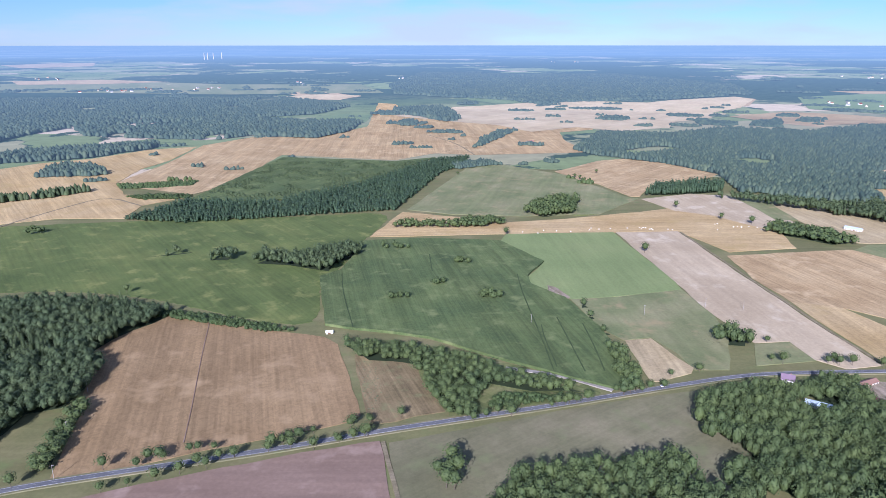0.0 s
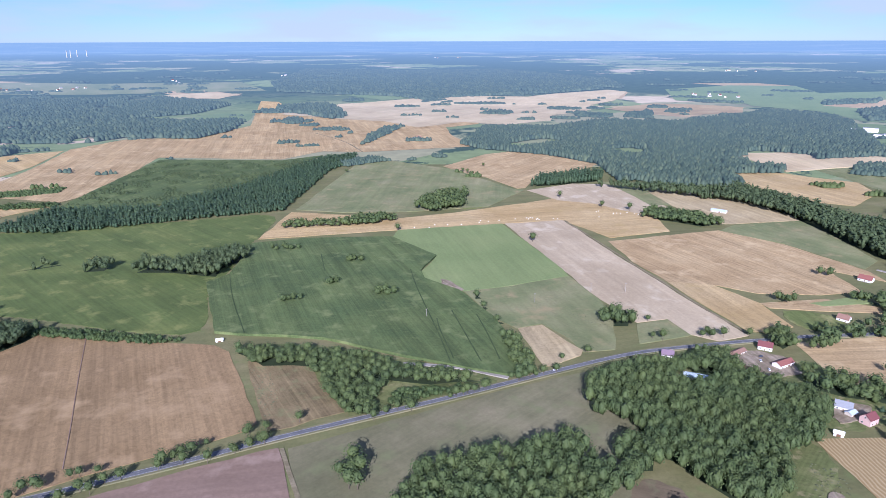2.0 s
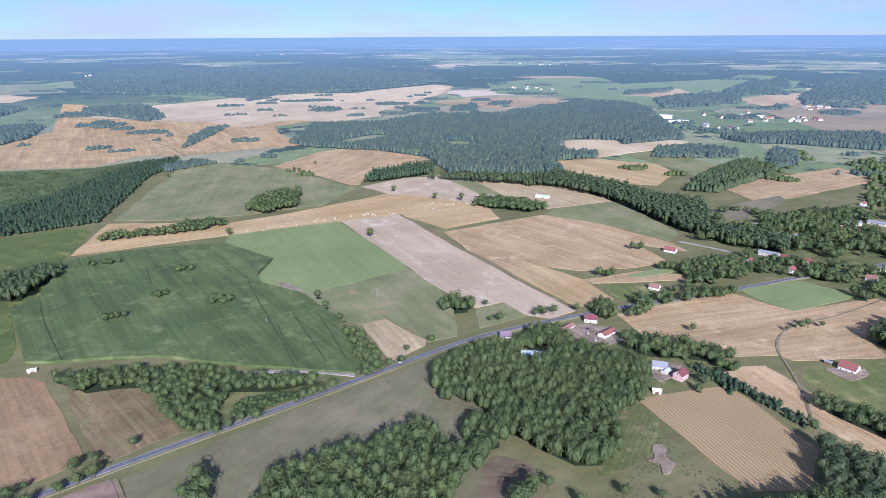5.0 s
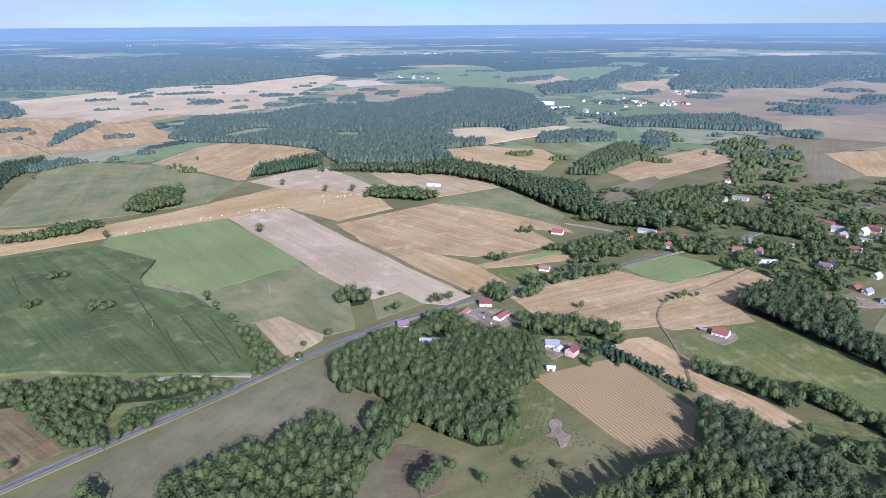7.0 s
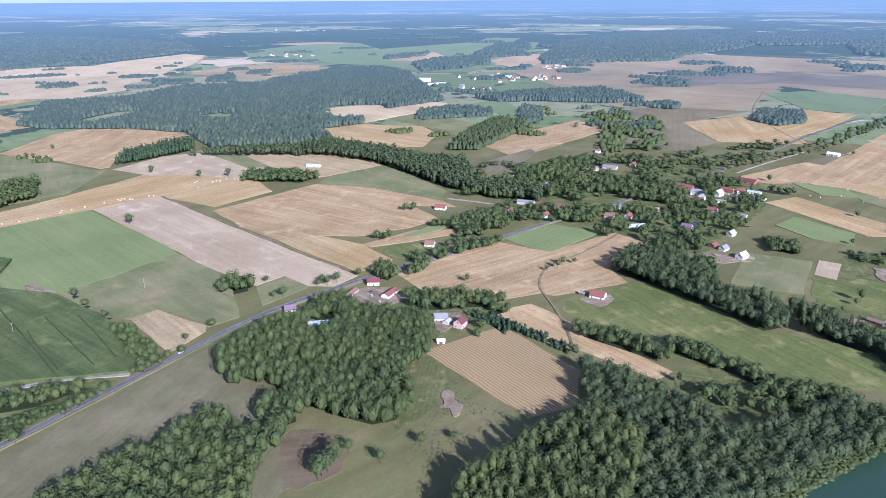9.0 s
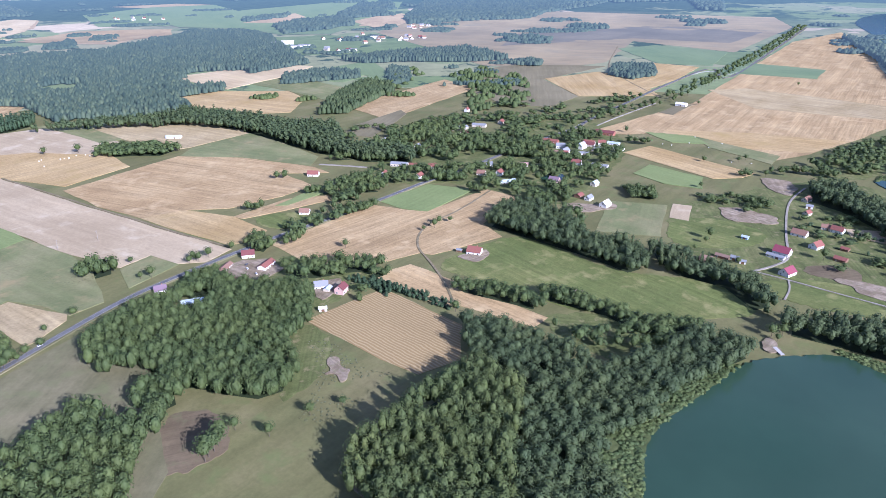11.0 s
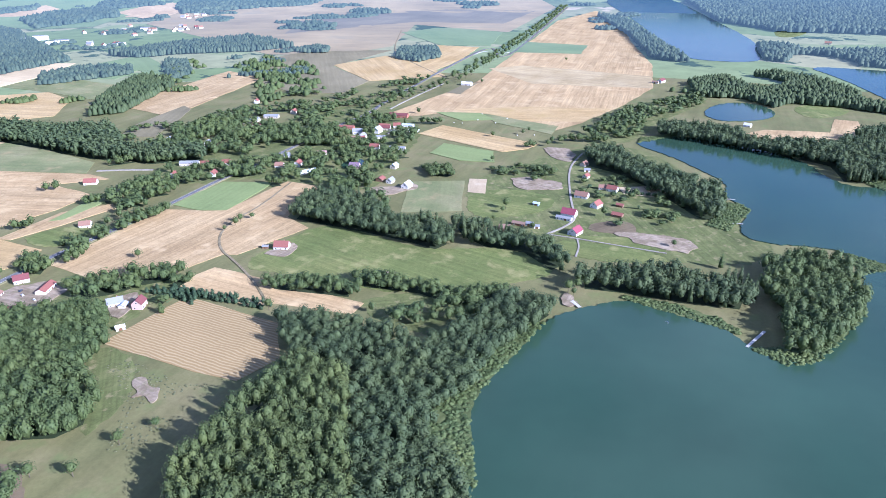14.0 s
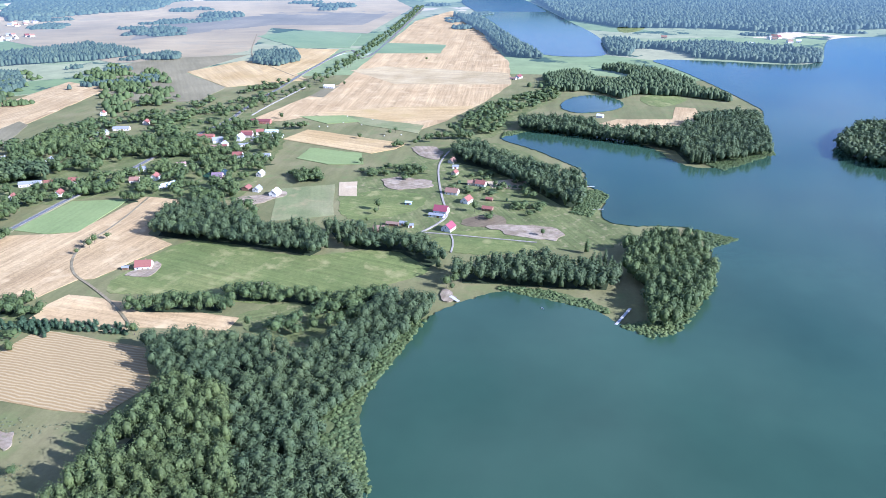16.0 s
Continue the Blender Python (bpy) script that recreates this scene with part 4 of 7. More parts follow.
sheet("reed_bed", FIELD["reeds"], [(271, 94), (242, 89), (203, 72), (205, 57), (230, 72), (251, 81), (273, 83)], 0.5, "belt of yellow-green reeds in the shallow water", 2.0, "reeds")
sheet("pond", WATER, [(575, 313), (602, 309), (593, 294), (573, 291), (563, 300)], 0.4, "small blue village pond among trees", 2.0, "lake")
# ---- roads and tracks ----
ROAD = [(-266.3, 245.4), (-225.8, 266.3), (-206.6, 276.6), (-172.3, 287.0), (-101.6, 306.5), (-66.2, 317.4), (-37.6, 327.2), (20.8, 343.6), (70.6, 357.5), (106.1, 368.9), (155.0, 383.8), (190.4, 393.6), (220.3, 396.7), (281.8, 399.0), (295.3, 397.8), (320.5, 399.4), (357.5, 395.3), (414.2, 392.6), (437.0, 393.4), (459.9, 393.1), (502.5, 393.6), (532.4, 388.6), (561.6, 387.2), (602.0, 387.4), (662.8, 389.1), (722.0, 385.4), (782.5, 378.5), (845.8, 389.5), (953.0, 391.7), (1112.9, 401.7), (1436.2, 408.3), (1204.1, 328.6), (1625.1, 360.8), (2330.4, 422.6)]
ribbon("verge", FIELD["dry_pasture"], ROAD, 7.0, 0.46, "mown grassy verge along the road")
road, ROAD_LINE = ribbon("road", FIELD["asphalt"], ROAD, 3.9, 0.56, "two-lane grey asphalt country road")
def dashes(line, reach):
    """The broken white line down the middle of the road."""
    made, run, i = [], 0.0, 0
    me = done("lane_marking", box(2.7, 0.08, 0.02), LINE)
    for a, b in zip(line, line[1:]):
        d = (b - a).length
        while run < d:
            q = a.lerp(b, run / d)
            if q.length < reach:
                part("lane_marking", me, road, pose(q.x, q.y, 0.635, 0, 0, math.degrees(math.atan2(b.y - a.y, b.x - a.x))))
            run += 8.2
        run -= d


dashes(ROAD_LINE, 640)
for s in (-1, 1):
    edge = []
    for a, b in zip(ROAD_LINE[::3], ROAD_LINE[1::3]):
        d = (b - a).normalized()
        edge.append((a.x - d.y * 1.78 * s, a.y + d.x * 1.78 * s))
    ribbon("edge_line", LINE, edge, 0.1, 0.62, "white painted edge line of the road")
ribbon("farm_track", FIELD["farm_track"], [(-31.4, 317.9), (-26.1, 294.3), (-20.5, 271.5), (-13.5, 232.3)], 2.2, 0.47, "rutted grassy farm track")
ribbon("farm_track", FIELD["farm_track"], [(309.1, 220.4), (333.2, 246.2), (357.0, 279.7), (366.1, 296.0), (386.5, 312.9), (412.8, 322.2), (449.3, 319.6), (512.2, 328.7)], 1.7, 0.47, "rutted grassy farm track")
ribbon("gravel_lane", FIELD["gravel_lane"], [(102.2, 373.7), (91.8, 380.9), (73.2, 393.7), (40.3, 404.0)], 3.4, 0.47, "pale unpaved gravel lane")
ribbon("gravel_lane", FIELD["gravel_lane"], [(470.5, 87.1), (485.1, 78.9), (507.7, 71.4), (534.9, 80.1), (577.0, 90.1), (625.5, 99.5), (653.2, 101.2), (687.9, 97.9)], 1.7, 0.47, "pale unpaved gravel lane")
ribbon("gravel_lane", FIELD["gravel_lane"], [(470.5, 87.1), (470.0, 67.9), (466.9, 38.4), (464.0, 1.7)], 1.1, 0.47, "pale unpaved gravel lane")
ribbon("gravel_lane", FIELD["gravel_lane"], [(469.4, 64.5), (455.3, 60.4), (437.5, 59.9)], 1.2, 0.47, "pale unpaved gravel lane")
ribbon("gravel_lane", FIELD["gravel_lane"], [(501.8, 471.9), (492.0, 497.9), (481.2, 520.3)], 3.0, 0.47, "pale unpaved gravel lane")
ribbon("farm_track", FIELD["farm_track"], [(161.7, 173.1), (157.5, 163.3), (155.9, 153.2), (156.9, 142.7), (157.5, 121.8)], 1.5, 0.47, "rutted grassy farm track")
ribbon("field_path", FIELD["field_path"], [(262.7, 738.3), (268.2, 646.2), (272.1, 574.1), (276.9, 515.2), (279.7, 461.5), (285.8, 412.2)], 1.9, 0.47, "worn earth path along the field edge")
ribbon("field_path", FIELD["field_path"], [(-388.1, 867.5), (-458.9, 925.9), (-485.4, 845.6), (-504.9, 761.9)], 3.0, 0.47, "worn earth path along the field edge")
ribbon("field_path", FIELD["field_path"], [(-30.8, 1581.0), (30.7, 1442.0), (59.3, 1289.7)], 3.0, 0.47, "worn earth path along the field edge")
ribbon("ditch", FIELD["ditch"], [(1605.3, 688.4), (1270.8, 565.6), (1181.8, 496.0), (1037.9, 369.2)], 2.2, 0.47, "narrow overgrown ditch between fields")
ribbon("gravel_lane", FIELD["gravel_lane"], [(810.4, 364.1), (858.6, 365.1), (994.0, 358.5)], 2.2, 0.47, "pale unpaved gravel lane")
ribbon("gravel_lane", FIELD["gravel_lane"], [(614.8, 301.1), (643.7, 305.2), (668.9, 320.7)], 2.2, 0.47, "pale unpaved gravel lane")
# lanes lie on top of the crop; dark colour paints their shaded depth
ribbon("tractor_lane", FIELD["tractor_lane"], [(72.4, 471.0), (71.2, 450.4), (73.0, 410.6), (72.7, 402.0)], 0.8, 2.15, "dark strip laid on the maize as a tractor lane")
ribbon("tractor_lane", FIELD["tractor_lane"], [(86.0, 485.2), (87.6, 450.2), (89.7, 395.4)], 0.8, 2.15, "dark strip laid on the maize as a tractor lane")
ribbon("tractor_lane", FIELD["tractor_lane"], [(103.1, 474.0), (103.6, 439.7), (102.2, 396.3)], 0.8, 2.15, "dark strip laid on the maize as a tractor lane")
ribbon("tractor_lane", FIELD["tractor_lane"], [(66.5, 588.3), (65.9, 537.1), (69.6, 445.8), (70.1, 397.7)], 0.8, 2.15, "dark strip laid on the maize as a tractor lane")
ribbon("tractor_lane", FIELD["tractor_lane"], [(-13.3, 649.3), (-9.8, 596.4)], 0.8, 2.15, "dark strip laid on the maize as a tractor lane")
ribbon("tractor_lane", FIELD["tractor_lane"], [(-90.9, 588.5), (-82.7, 537.2), (-65.4, 466.0)], 0.8, 2.15, "dark strip laid on the maize as a tractor lane")
ribbon("field_path", FIELD["darker_soil"], [(-175.1, 481.3), (-159.3, 414.0), (-144.3, 355.0), (-135.5, 316.9)], 0.45, 0.5, "thin dark wheel track across the stubble")


# ---- trees ----
ICO = []
for i in (-1, 1):
    for j in (-1, 1):
        g = (1 + 5 ** 0.5) / 2
        ICO += [(0, i, j * g), (i, j * g, 0), (j * g, 0, i)]
ICO = np.array(ICO) / np.linalg.norm(ICO[0])
ICO_F = []
for a in range(12):
    for b in range(a + 1, 12):
        for c in range(b + 1, 12):
            if all(np.linalg.norm(ICO[p] - ICO[q]) < 1.1 for p, q in ((a, b), (b, c), (a, c))):
                t = (a, b, c)
                nrm = np.cross(ICO[b] - ICO[a], ICO[c] - ICO[a])
                ICO_F.append(t if nrm @ ICO[a] > 0 else (a, c, b))
ICO_F = np.array(ICO_F)


def dome(h, middle, half, stem):
    return max(stem if h < middle else 0.0, 0.5 * max(0.0, 1 - ((h - middle) / half) ** 2) ** 0.5)


PROFILE = {  # half the width of a crown at a share of its height
    "broad": lambda h: dome(h, 0.60, 0.41, 0.2),
    "mixed": lambda h: dome(h, 0.66, 0.35, 0.22),
    "pine": lambda h: dome(h, 0.66, 0.35, 0.24) * (1.12 - 0.3 * max(0.0, h - 0.6)),
    "conifer": lambda h: 0.44 * max(0.0, 1.02 - h) ** 0.85 + 0.02,
    "shrub": lambda h: dome(h, 0.42, 0.6, 0.2),
}


def crown(kind, leaves, seed):
    """A crown one metre wide and high: an uneven inner mass and sprays of leaves that lie over its boughs."""
    rng = np.random.default_rng(seed)
    shape = PROFILE[kind]
    boughs = rng.normal(0, 1, (10, 3)) + np.array([0, 0, 0.3])
    boughs /= np.linalg.norm(boughs, axis=1)[:, None]

    def swell(d):
        return 0.66 + 0.46 * max(0.0, float((boughs @ d).max()) - 0.5) / 0.5

    if leaves == 0:  # far off: a small faceted dome
        ring = []
        for h, wide in ((0.15, 0.5), (0.68, 0.4)):
            for i in range(4):
                a = 1.5708 * i + h + rng.uniform(-0.3, 0.3)
                r = wide * rng.uniform(0.8, 1.15)
                ring.append((r * math.cos(a), r * math.sin(a), h + rng.uniform(-0.06, 0.06)))
        ring.append((rng.uniform(-0.08, 0.08), rng.uniform(-0.08, 0.08), 1.0))
        side = [t for i in range(4) for t in ((i, (i + 1) % 4, 4 + i), ((i + 1) % 4, 4 + (i + 1) % 4, 4 + i), (4 + i, 4 + (i + 1) % 4, 8))]
        return np.array(ring), np.array(side)
    v, f = [], []
    low = {"broad": 0.24, "mixed": 0.34, "pine": 0.34}.get(kind, 0.04)
    core = []
    for d in ICO:
        h = low + (0.94 - low) * (d[2] + 1) / 2
        r = shape(h) * (0.72 if leaves > 6 else 1.0) * rng.uniform(0.85, 1.12)
        q = math.hypot(d[0], d[1]) + 1e-6
        r *= min(1.0, q * 1.4)
        core.append((d[0] / q * r, d[1] / q * r, h))
    v.append(np.array(core))
    f.append(ICO_F)
    base = len(core)
    size = 0.8 / max(4, leaves) ** 0.5
    flat = {"broad": 0.65, "mixed": 0.5, "pine": 0.42, "conifer": 0.35, "shrub": 1.0}[kind]  # the crown is drawn out upwards later
    reach = 1.35 if kind in ("broad", "shrub", "conifer") else 1.15
    for k in range(leaves):
        z = 1 - reach * (k + 0.5) / leaves
        a = 2.39996 * k + rng.uniform(-0.3, 0.3)
        q = math.sqrt(max(0.0, 1 - z * z))
        d = np.array([q * math.cos(a), q * math.sin(a), z])
        h = min(0.99, max(low, low + (1 - low) * (z + 1) / 2 + rng.uniform(-0.04, 0.04)))
        r = shape(h) * swell(d) * rng.uniform(0.9, 1.12)
        c = np.array([math.cos(a) * r, math.sin(a) * r, h * (0.93 + 0.07 * swell(d))])
        nrm = d * 0.9 + np.array([0, 0, 0.3]) + rng.normal(0, 0.12, 3)
        nrm /= np.linalg.norm(nrm)
        u = np.cross(nrm, rng.normal(0, 1, 3))
        u /= np.linalg.norm(u)
        w = np.cross(nrm, u)
        s = size * rng.uniform(0.55, 1.15)
        leaf = np.array([-u * s, w * s * rng.uniform(0.5, 0.9) + nrm * s * 0.3, u * s * rng.uniform(0.7, 1.1), -w * s * rng.uniform(0.5, 0.9) - nrm * s * 0.1])
        leaf[:, 2] *= flat
        v.append(c + leaf)
        f.append(np.array([(base, base + 2, base + 1), (base, base + 3, base + 2)]))
        base += 4
    return np.concatenate(v), np.concatenate(f)


CROWNS = {}


def crown_of(kind, leaves, variant):
    key = (kind, leaves, variant)
    if key not in CROWNS:
        CROWNS[key] = crown(kind, leaves, variant * 31 + leaves)
    return CROWNS[key]


def wood(name, kind, pts, height, label, floor=True):
    """A stand of trees in one mesh: crowns of uneven size, sparser in detail with distance."""
    poly = np.array(pts, float)
    rng = np.random.default_rng(int(abs(poly.sum())) + len(pts))
    near = np.hypot(poly[:, 0], poly[:, 1])
    dist = float(near.min() * 0.5 + near.mean() * 0.5)
    base = {"conifer": 3.7, "pine": 3.9, "scrub": 5.0, "broad": 4.8, "mixed": 4.8, "shrub": 3.2, "alder": 4.6, "reed": 2.2, "sparse": 6.8, "loose": 6.8, "weed": 3.0}[kind]
    step = base * max(1.0, dist / (700 if dist < 1000 else 930))
    leaves = 90 if dist < 330 else 58 if dist < 480 else 30 if dist < 760 else 10 if dist < 1000 else 0
    big = len(pts) > 9 and dist > 900
    if kind in ("weed", "reed", "scrub"):
        leaves = 6
    x0, y0 = poly.min(0)
    x1, y1 = poly.max(0)
    gx, gy = np.meshgrid(np.arange(x0, x1, step), np.arange(y0, y1, step * 0.87))
    gx[1::2] += step / 2
    px = gx.ravel() + rng.uniform(-0.42, 0.42, gx.size) * step
    py = gy.ravel() + rng.uniform(-0.42, 0.42, gx.size) * step
    keep = inside(px, py, poly)
    gap = np.array([noise.noise((a * 0.035, b * 0.035, 3.1)) for a, b in zip(px, py)])
    keep &= gap > (-0.3 if kind == "sparse" else -0.02 if kind == "loose" else -0.15 if kind == "weed" else 0.02 if kind == "scrub" else -0.62)
    if big:
        glade = np.array([noise.noise((a * 0.007, b * 0.007, 7.7)) for a, b in zip(px, py)])
        keep &= glade > -0.4
    if kind in ("sparse", "loose"):
        keep &= rng.uniform(0, 1, len(px)) < (0.6 if kind == "sparse" else 0.45)
    px, py = px[keep], py[keep]
    near_house = np.zeros(len(px), bool)
    for hx, hy in YARDS:
        near_house |= (px - hx) ** 2 + (py - hy) ** 2 < (130 if hx > 320 else 72)
    px, py = px[~near_house], py[~near_house]
    V, F, base_i = [], [], 0
    for i, (a, b) in enumerate(zip(px, py)):
        if kind == "mixed":
            k = "conifer" if noise.noise((a * 0.02, b * 0.02, 9)) > 0.4 or i % 11 == 0 else "mixed"
        else:
            k = "conifer" if kind == "sparse" and i % 14 == 0 else {"sparse": "broad", "loose": "broad", "weed": "shrub", "scrub": "shrub", "reed": "shrub", "alder": "mixed"}.get(kind, kind)
        v, f = crown_of(k, leaves, int(rng.integers(6)))
        x, y, z, s = lift(a, b)
        h = height * rng.uniform(0.66, 1.16) * s * (0.8 if big else 1)
        w = step * rng.uniform(1.1, 1.6) * s * (rng.uniform(0.6, 1.15) if kind in ("sparse", "loose") else 0.3 if kind == "weed" else 0.55 if kind == "scrub" else 1)
        if k == "conifer":
            w *= 1.05
        elif k in ("broad", "mixed"):
            h = min(h, 2.0 * w)
        c, q = math.cos(i * 2.4), math.sin(i * 2.4)
        V.append(np.stack([(v[:, 0] * c - v[:, 1] * q) * w + x, (v[:, 0] * q + v[:, 1] * c) * w + y, v[:, 2] * h + z - 0.1], 1))
        F.append(f + base_i)
        base_i += len(v)
    if not V:
        return
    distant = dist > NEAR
    # distant woods take the leaves with haze painted in
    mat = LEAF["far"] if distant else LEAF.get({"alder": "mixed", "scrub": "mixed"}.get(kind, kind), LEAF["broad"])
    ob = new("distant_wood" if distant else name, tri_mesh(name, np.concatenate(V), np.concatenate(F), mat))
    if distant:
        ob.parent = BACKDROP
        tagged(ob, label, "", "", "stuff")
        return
    tagged(ob, label, "woodland", "", "stuff")
    # dark floor sheet keeps bright grass from showing between the crowns
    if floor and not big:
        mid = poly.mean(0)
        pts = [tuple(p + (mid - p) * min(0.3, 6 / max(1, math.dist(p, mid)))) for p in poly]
        sheet("forest_floor", FIELD["forest_floor"], pts, 0.12, "very dark green woodland floor sheet under the trees", 1.5, "forest floor")


def copse(x, y, w, d, height, kind="broad", floor=True):
    """A small oval stand of trees or bushes, w across the line of sight and d along it."""
    a = math.atan2(x, y)
    rng = random.Random(int(x * 3 + y))
    pts = []
    for i in range(11):
        q = 2 * math.pi * i / 11
        r = rng.uniform(0.75, 1.15)
        u, v = w / 2 * r * math.cos(q), d / 2 * r * math.sin(q)
        pts.append((x + u * math.cos(a) + v * math.sin(a), y - u * math.sin(a) + v * math.cos(a)))
    wood("copse", kind, pts, height, "small copse of green trees and bushes in the fields", floor)


def branch(bm, a, b, r0, r1, n=6):
    d = (b - a)
    m = Matrix.Translation((a + b) / 2) @ d.to_track_quat("Z", "Y").to_matrix().to_4x4()
    bmesh.ops.create_cone(bm, cap_ends=True, segments=n, radius1=r0, radius2=r1, depth=d.length, matrix=m)


def tree(name, kind, seed, height, width, label, cat="tree", bark=BARK):
    """A single tree: tapered trunk with limbs, and a crown of many clumps."""
    rng = np.random.default_rng(seed)
    root = tagged(new(name), label, cat)
    bm = bmesh.new()
    base, fork = Vector((0, 0, -0.2)), Vector((rng.uniform(-0.2, 0.2), rng.uniform(-0.2, 0.2), height * 0.38))
    branch(bm, base, fork, 0.035 * height * 0.6, 0.02 * height * 0.6)
    for i in range(5):
        a = 1.26 * i + rng.uniform(-0.3, 0.3)
        tip = Vector((math.cos(a) * width * 0.28, math.sin(a) * width * 0.28, height * rng.uniform(0.55, 0.8)))
        branch(bm, fork, tip, 0.012 * height * 0.6, 0.004 * height, 5)
    part("trunk", done("trunk", bm, bark), root)
    v, f = crown(kind, 130, seed)
    v = v * np.array([width, width, height * 0.86]) + np.array([0, 0, height * 0.12])
    part("crown", tri_mesh("crown", v, f, LEAF[kind if kind in LEAF else "broad"]), root)
    return root


# ---- woods ----
# the yards that the trees keep clear of
YARDS = [(283, 386), (279, 361), (259, 381), (252, 356), (267, 371), (270, 352), (213, 386), (214, 351), (208, 346), (221, 351), (206, 390), (282, 291), (279, 307), (278, 300), (257, 282), (384, 258), (381, 269), (450, 497), (369, 421), (489, 437), (526, 449), (529, 433), (539, 416), (506, 407), (549, 363), (559, 349), (541, 329), (581, 375), (602, 346), (591, 529), (594, 480), (694, 495), (679, 473), (721, 483), (751, 470), (787, 549), (700, 372), (687, 349), (670, 335), (699, 330), (717, 329), (664, 342), (636, 304), (677, 316), (567, 293), (533, 295), (544, 255), (542, 244), (583, 258), (533, 225)]
YARDS += [(643, 281), (774, 336), (713, 326), (727, 318), (734, 307), (716, 293), (701, 313), (663, 332), (649, 89), (631, 84), (612, 81), (586, 63), (584, 54), (559, 77), (540, 62), (547, 43), (525, 43), (513, 79), (504, 81), (479, 68), (528, 108), (470, 119), (482, 111), (484, 103), (480, 97), (995, 321), (1110, 50), (1099, 58), (861, -63), (1600, -507), (1494, -461), (1552, -402), (1640, -240), (2134, -124), (1883, -619), (-82, 460), (186, 1459), (172, 1442), (144, 857), (458, 746)]
wood("spruce_wood", "mixed", [(-396, 485), (-350, 513), (-327, 520), (-263, 517), (-209, 494), (-211, 483), (-229, 455), (-234, 418), (-219, 409), (-212, 379), (-215, 349), (-233, 341), (-233, 320), (-249, 280)], 12, "mixed stand of spruces and broadleaf trees")
wood("hedgerow", "broad", [(-211, 343), (-208, 371), (-203, 350), (-192, 292), (-196, 287), (-201, 292)], 7, "dense green broadleaf trees with rounded crowns")
wood("shrub_belt", "shrub", [(-241, 507), (-174, 491), (-108, 464), (-124, 460), (-207, 487), (-227, 494)], 4, "low green bushes and young trees", False)
wood("grove", "mixed", [(-291, 642), (-269, 653), (-247, 662), (-245, 662), (-269, 650)], 12, "mixed stand of spruces and broadleaf trees")
wood("grove", "mixed", [(-228, 632), (-217, 647), (-201, 644), (-205, 632)], 12, "mixed stand of spruces and broadleaf trees")
wood("grove", "mixed", [(-183, 623), (-172, 644), (-144, 637), (-115, 661), (-82, 671), (-82, 647), (-98, 621), (-102, 597), (-116, 601), (-150, 616)], 13, "mixed stand of spruces and broadleaf trees")
wood("young_wood", "broad", [(-72, 442), (-33, 436), (6, 422), (41, 396), (74, 381), (88, 370), (59, 370), (30, 383), (22, 365), (16, 340), (3, 344), (-12, 381), (-20, 411), (-54, 417), (-66, 434)], 8, "dense green broadleaf trees with rounded crowns")
wood("thicket", "shrub", [(32, 369), (82, 365), (44, 355), (25, 353)], 4, "low green bushes and young trees", False)
wood("thicket", "broad", [(112, 436), (119, 424), (123, 396), (122, 373), (108, 371), (109, 402)], 9, "dense green broadleaf trees with rounded crowns")
wood("spruce_plantation", "conifer", [(-377, 794), (-339, 893), (-225, 885), (-121, 1012), (-14, 1231), (48, 1260), (35, 1175), (-4, 1099), (-59, 842), (-154, 819), (-243, 791), (-298, 777)], 9, "dense stand of dark green spruces")
wood("spruce_plantation", "conifer", [(15, 1164), (66, 1208), (95, 1181), (63, 1163), (24, 1135)], 9, "dense stand of dark green spruces")
wood("young_plantation", "scrub", [(-335, 914), (-319, 1000), (-288, 1234), (-82, 1194), (-24, 1206), (-123, 1031), (-228, 899)], 4, "low green scrub and young trees in a clearing", False)
wood("thicket", "shrub", [(-480, 999), (-410, 1023), (-372, 1034), (-369, 1002), (-419, 981), (-462, 976)], 4, "low green bushes and young trees", False)
wood("thicket", "shrub", [(-432, 920), (-399, 932), (-344, 929), (-345, 909), (-403, 904)], 4, "low green bushes and young trees", False)
wood("far_forest", "mixed", [(-1876, 2507), (-1629, 2595), (-1223, 2615), (-913, 2626), (-611, 2686), (-308, 2341), (-373, 2069), (-571, 1944), (-365, 1852), (-216, 1853), (-220, 1655), (-279, 1529), (-440, 1573), (-494, 1500), (-662, 1523), (-808, 1566), (-912, 1720), (-948, 1611), (-942, 1473), (-1060, 1389)], 16, "mixed stand of spruces and broadleaf trees")
wood("grove", "mixed", [(-810, 1260), (-788, 1312), (-585, 1426), (-572, 1375), (-650, 1248), (-704, 1217), (-769, 1193), (-848, 1165)], 14, "mixed stand of spruces and broadleaf trees")
wood("grove", "mixed", [(-632, 1063), (-650, 1120), (-638, 1170), (-578, 1143), (-535, 1090), (-552, 1070), (-604, 1067)], 12, "mixed stand of spruces and broadleaf trees")
wood("grove", "mixed", [(-622, 882), (-590, 902), (-552, 914), (-535, 942), (-502, 962), (-496, 956), (-524, 918), (-579, 882)], 12, "mixed stand of spruces and broadleaf trees")
wood("thicket", "broad", [(61, 1381), (83, 1423), (177, 1669), (128, 1641), (81, 1497)], 9, "dense green broadleaf trees with rounded crowns")
wood("thicket", "broad", [(148, 1413), (170, 1428), (211, 1420), (203, 1408)], 9, "dense green broadleaf trees with rounded crowns")
wood("thicket", "broad", [(-110, 1432), (-58, 1443), (-61, 1431), (-97, 1422)], 8, "dense green broadleaf trees with rounded crowns")
wood("far_forest", "mixed", [(-157, 2201), (-7, 2281), (28, 2128), (48, 1931), (9, 1861), (-143, 2113)], 14, "mixed stand of spruces and broadleaf trees")
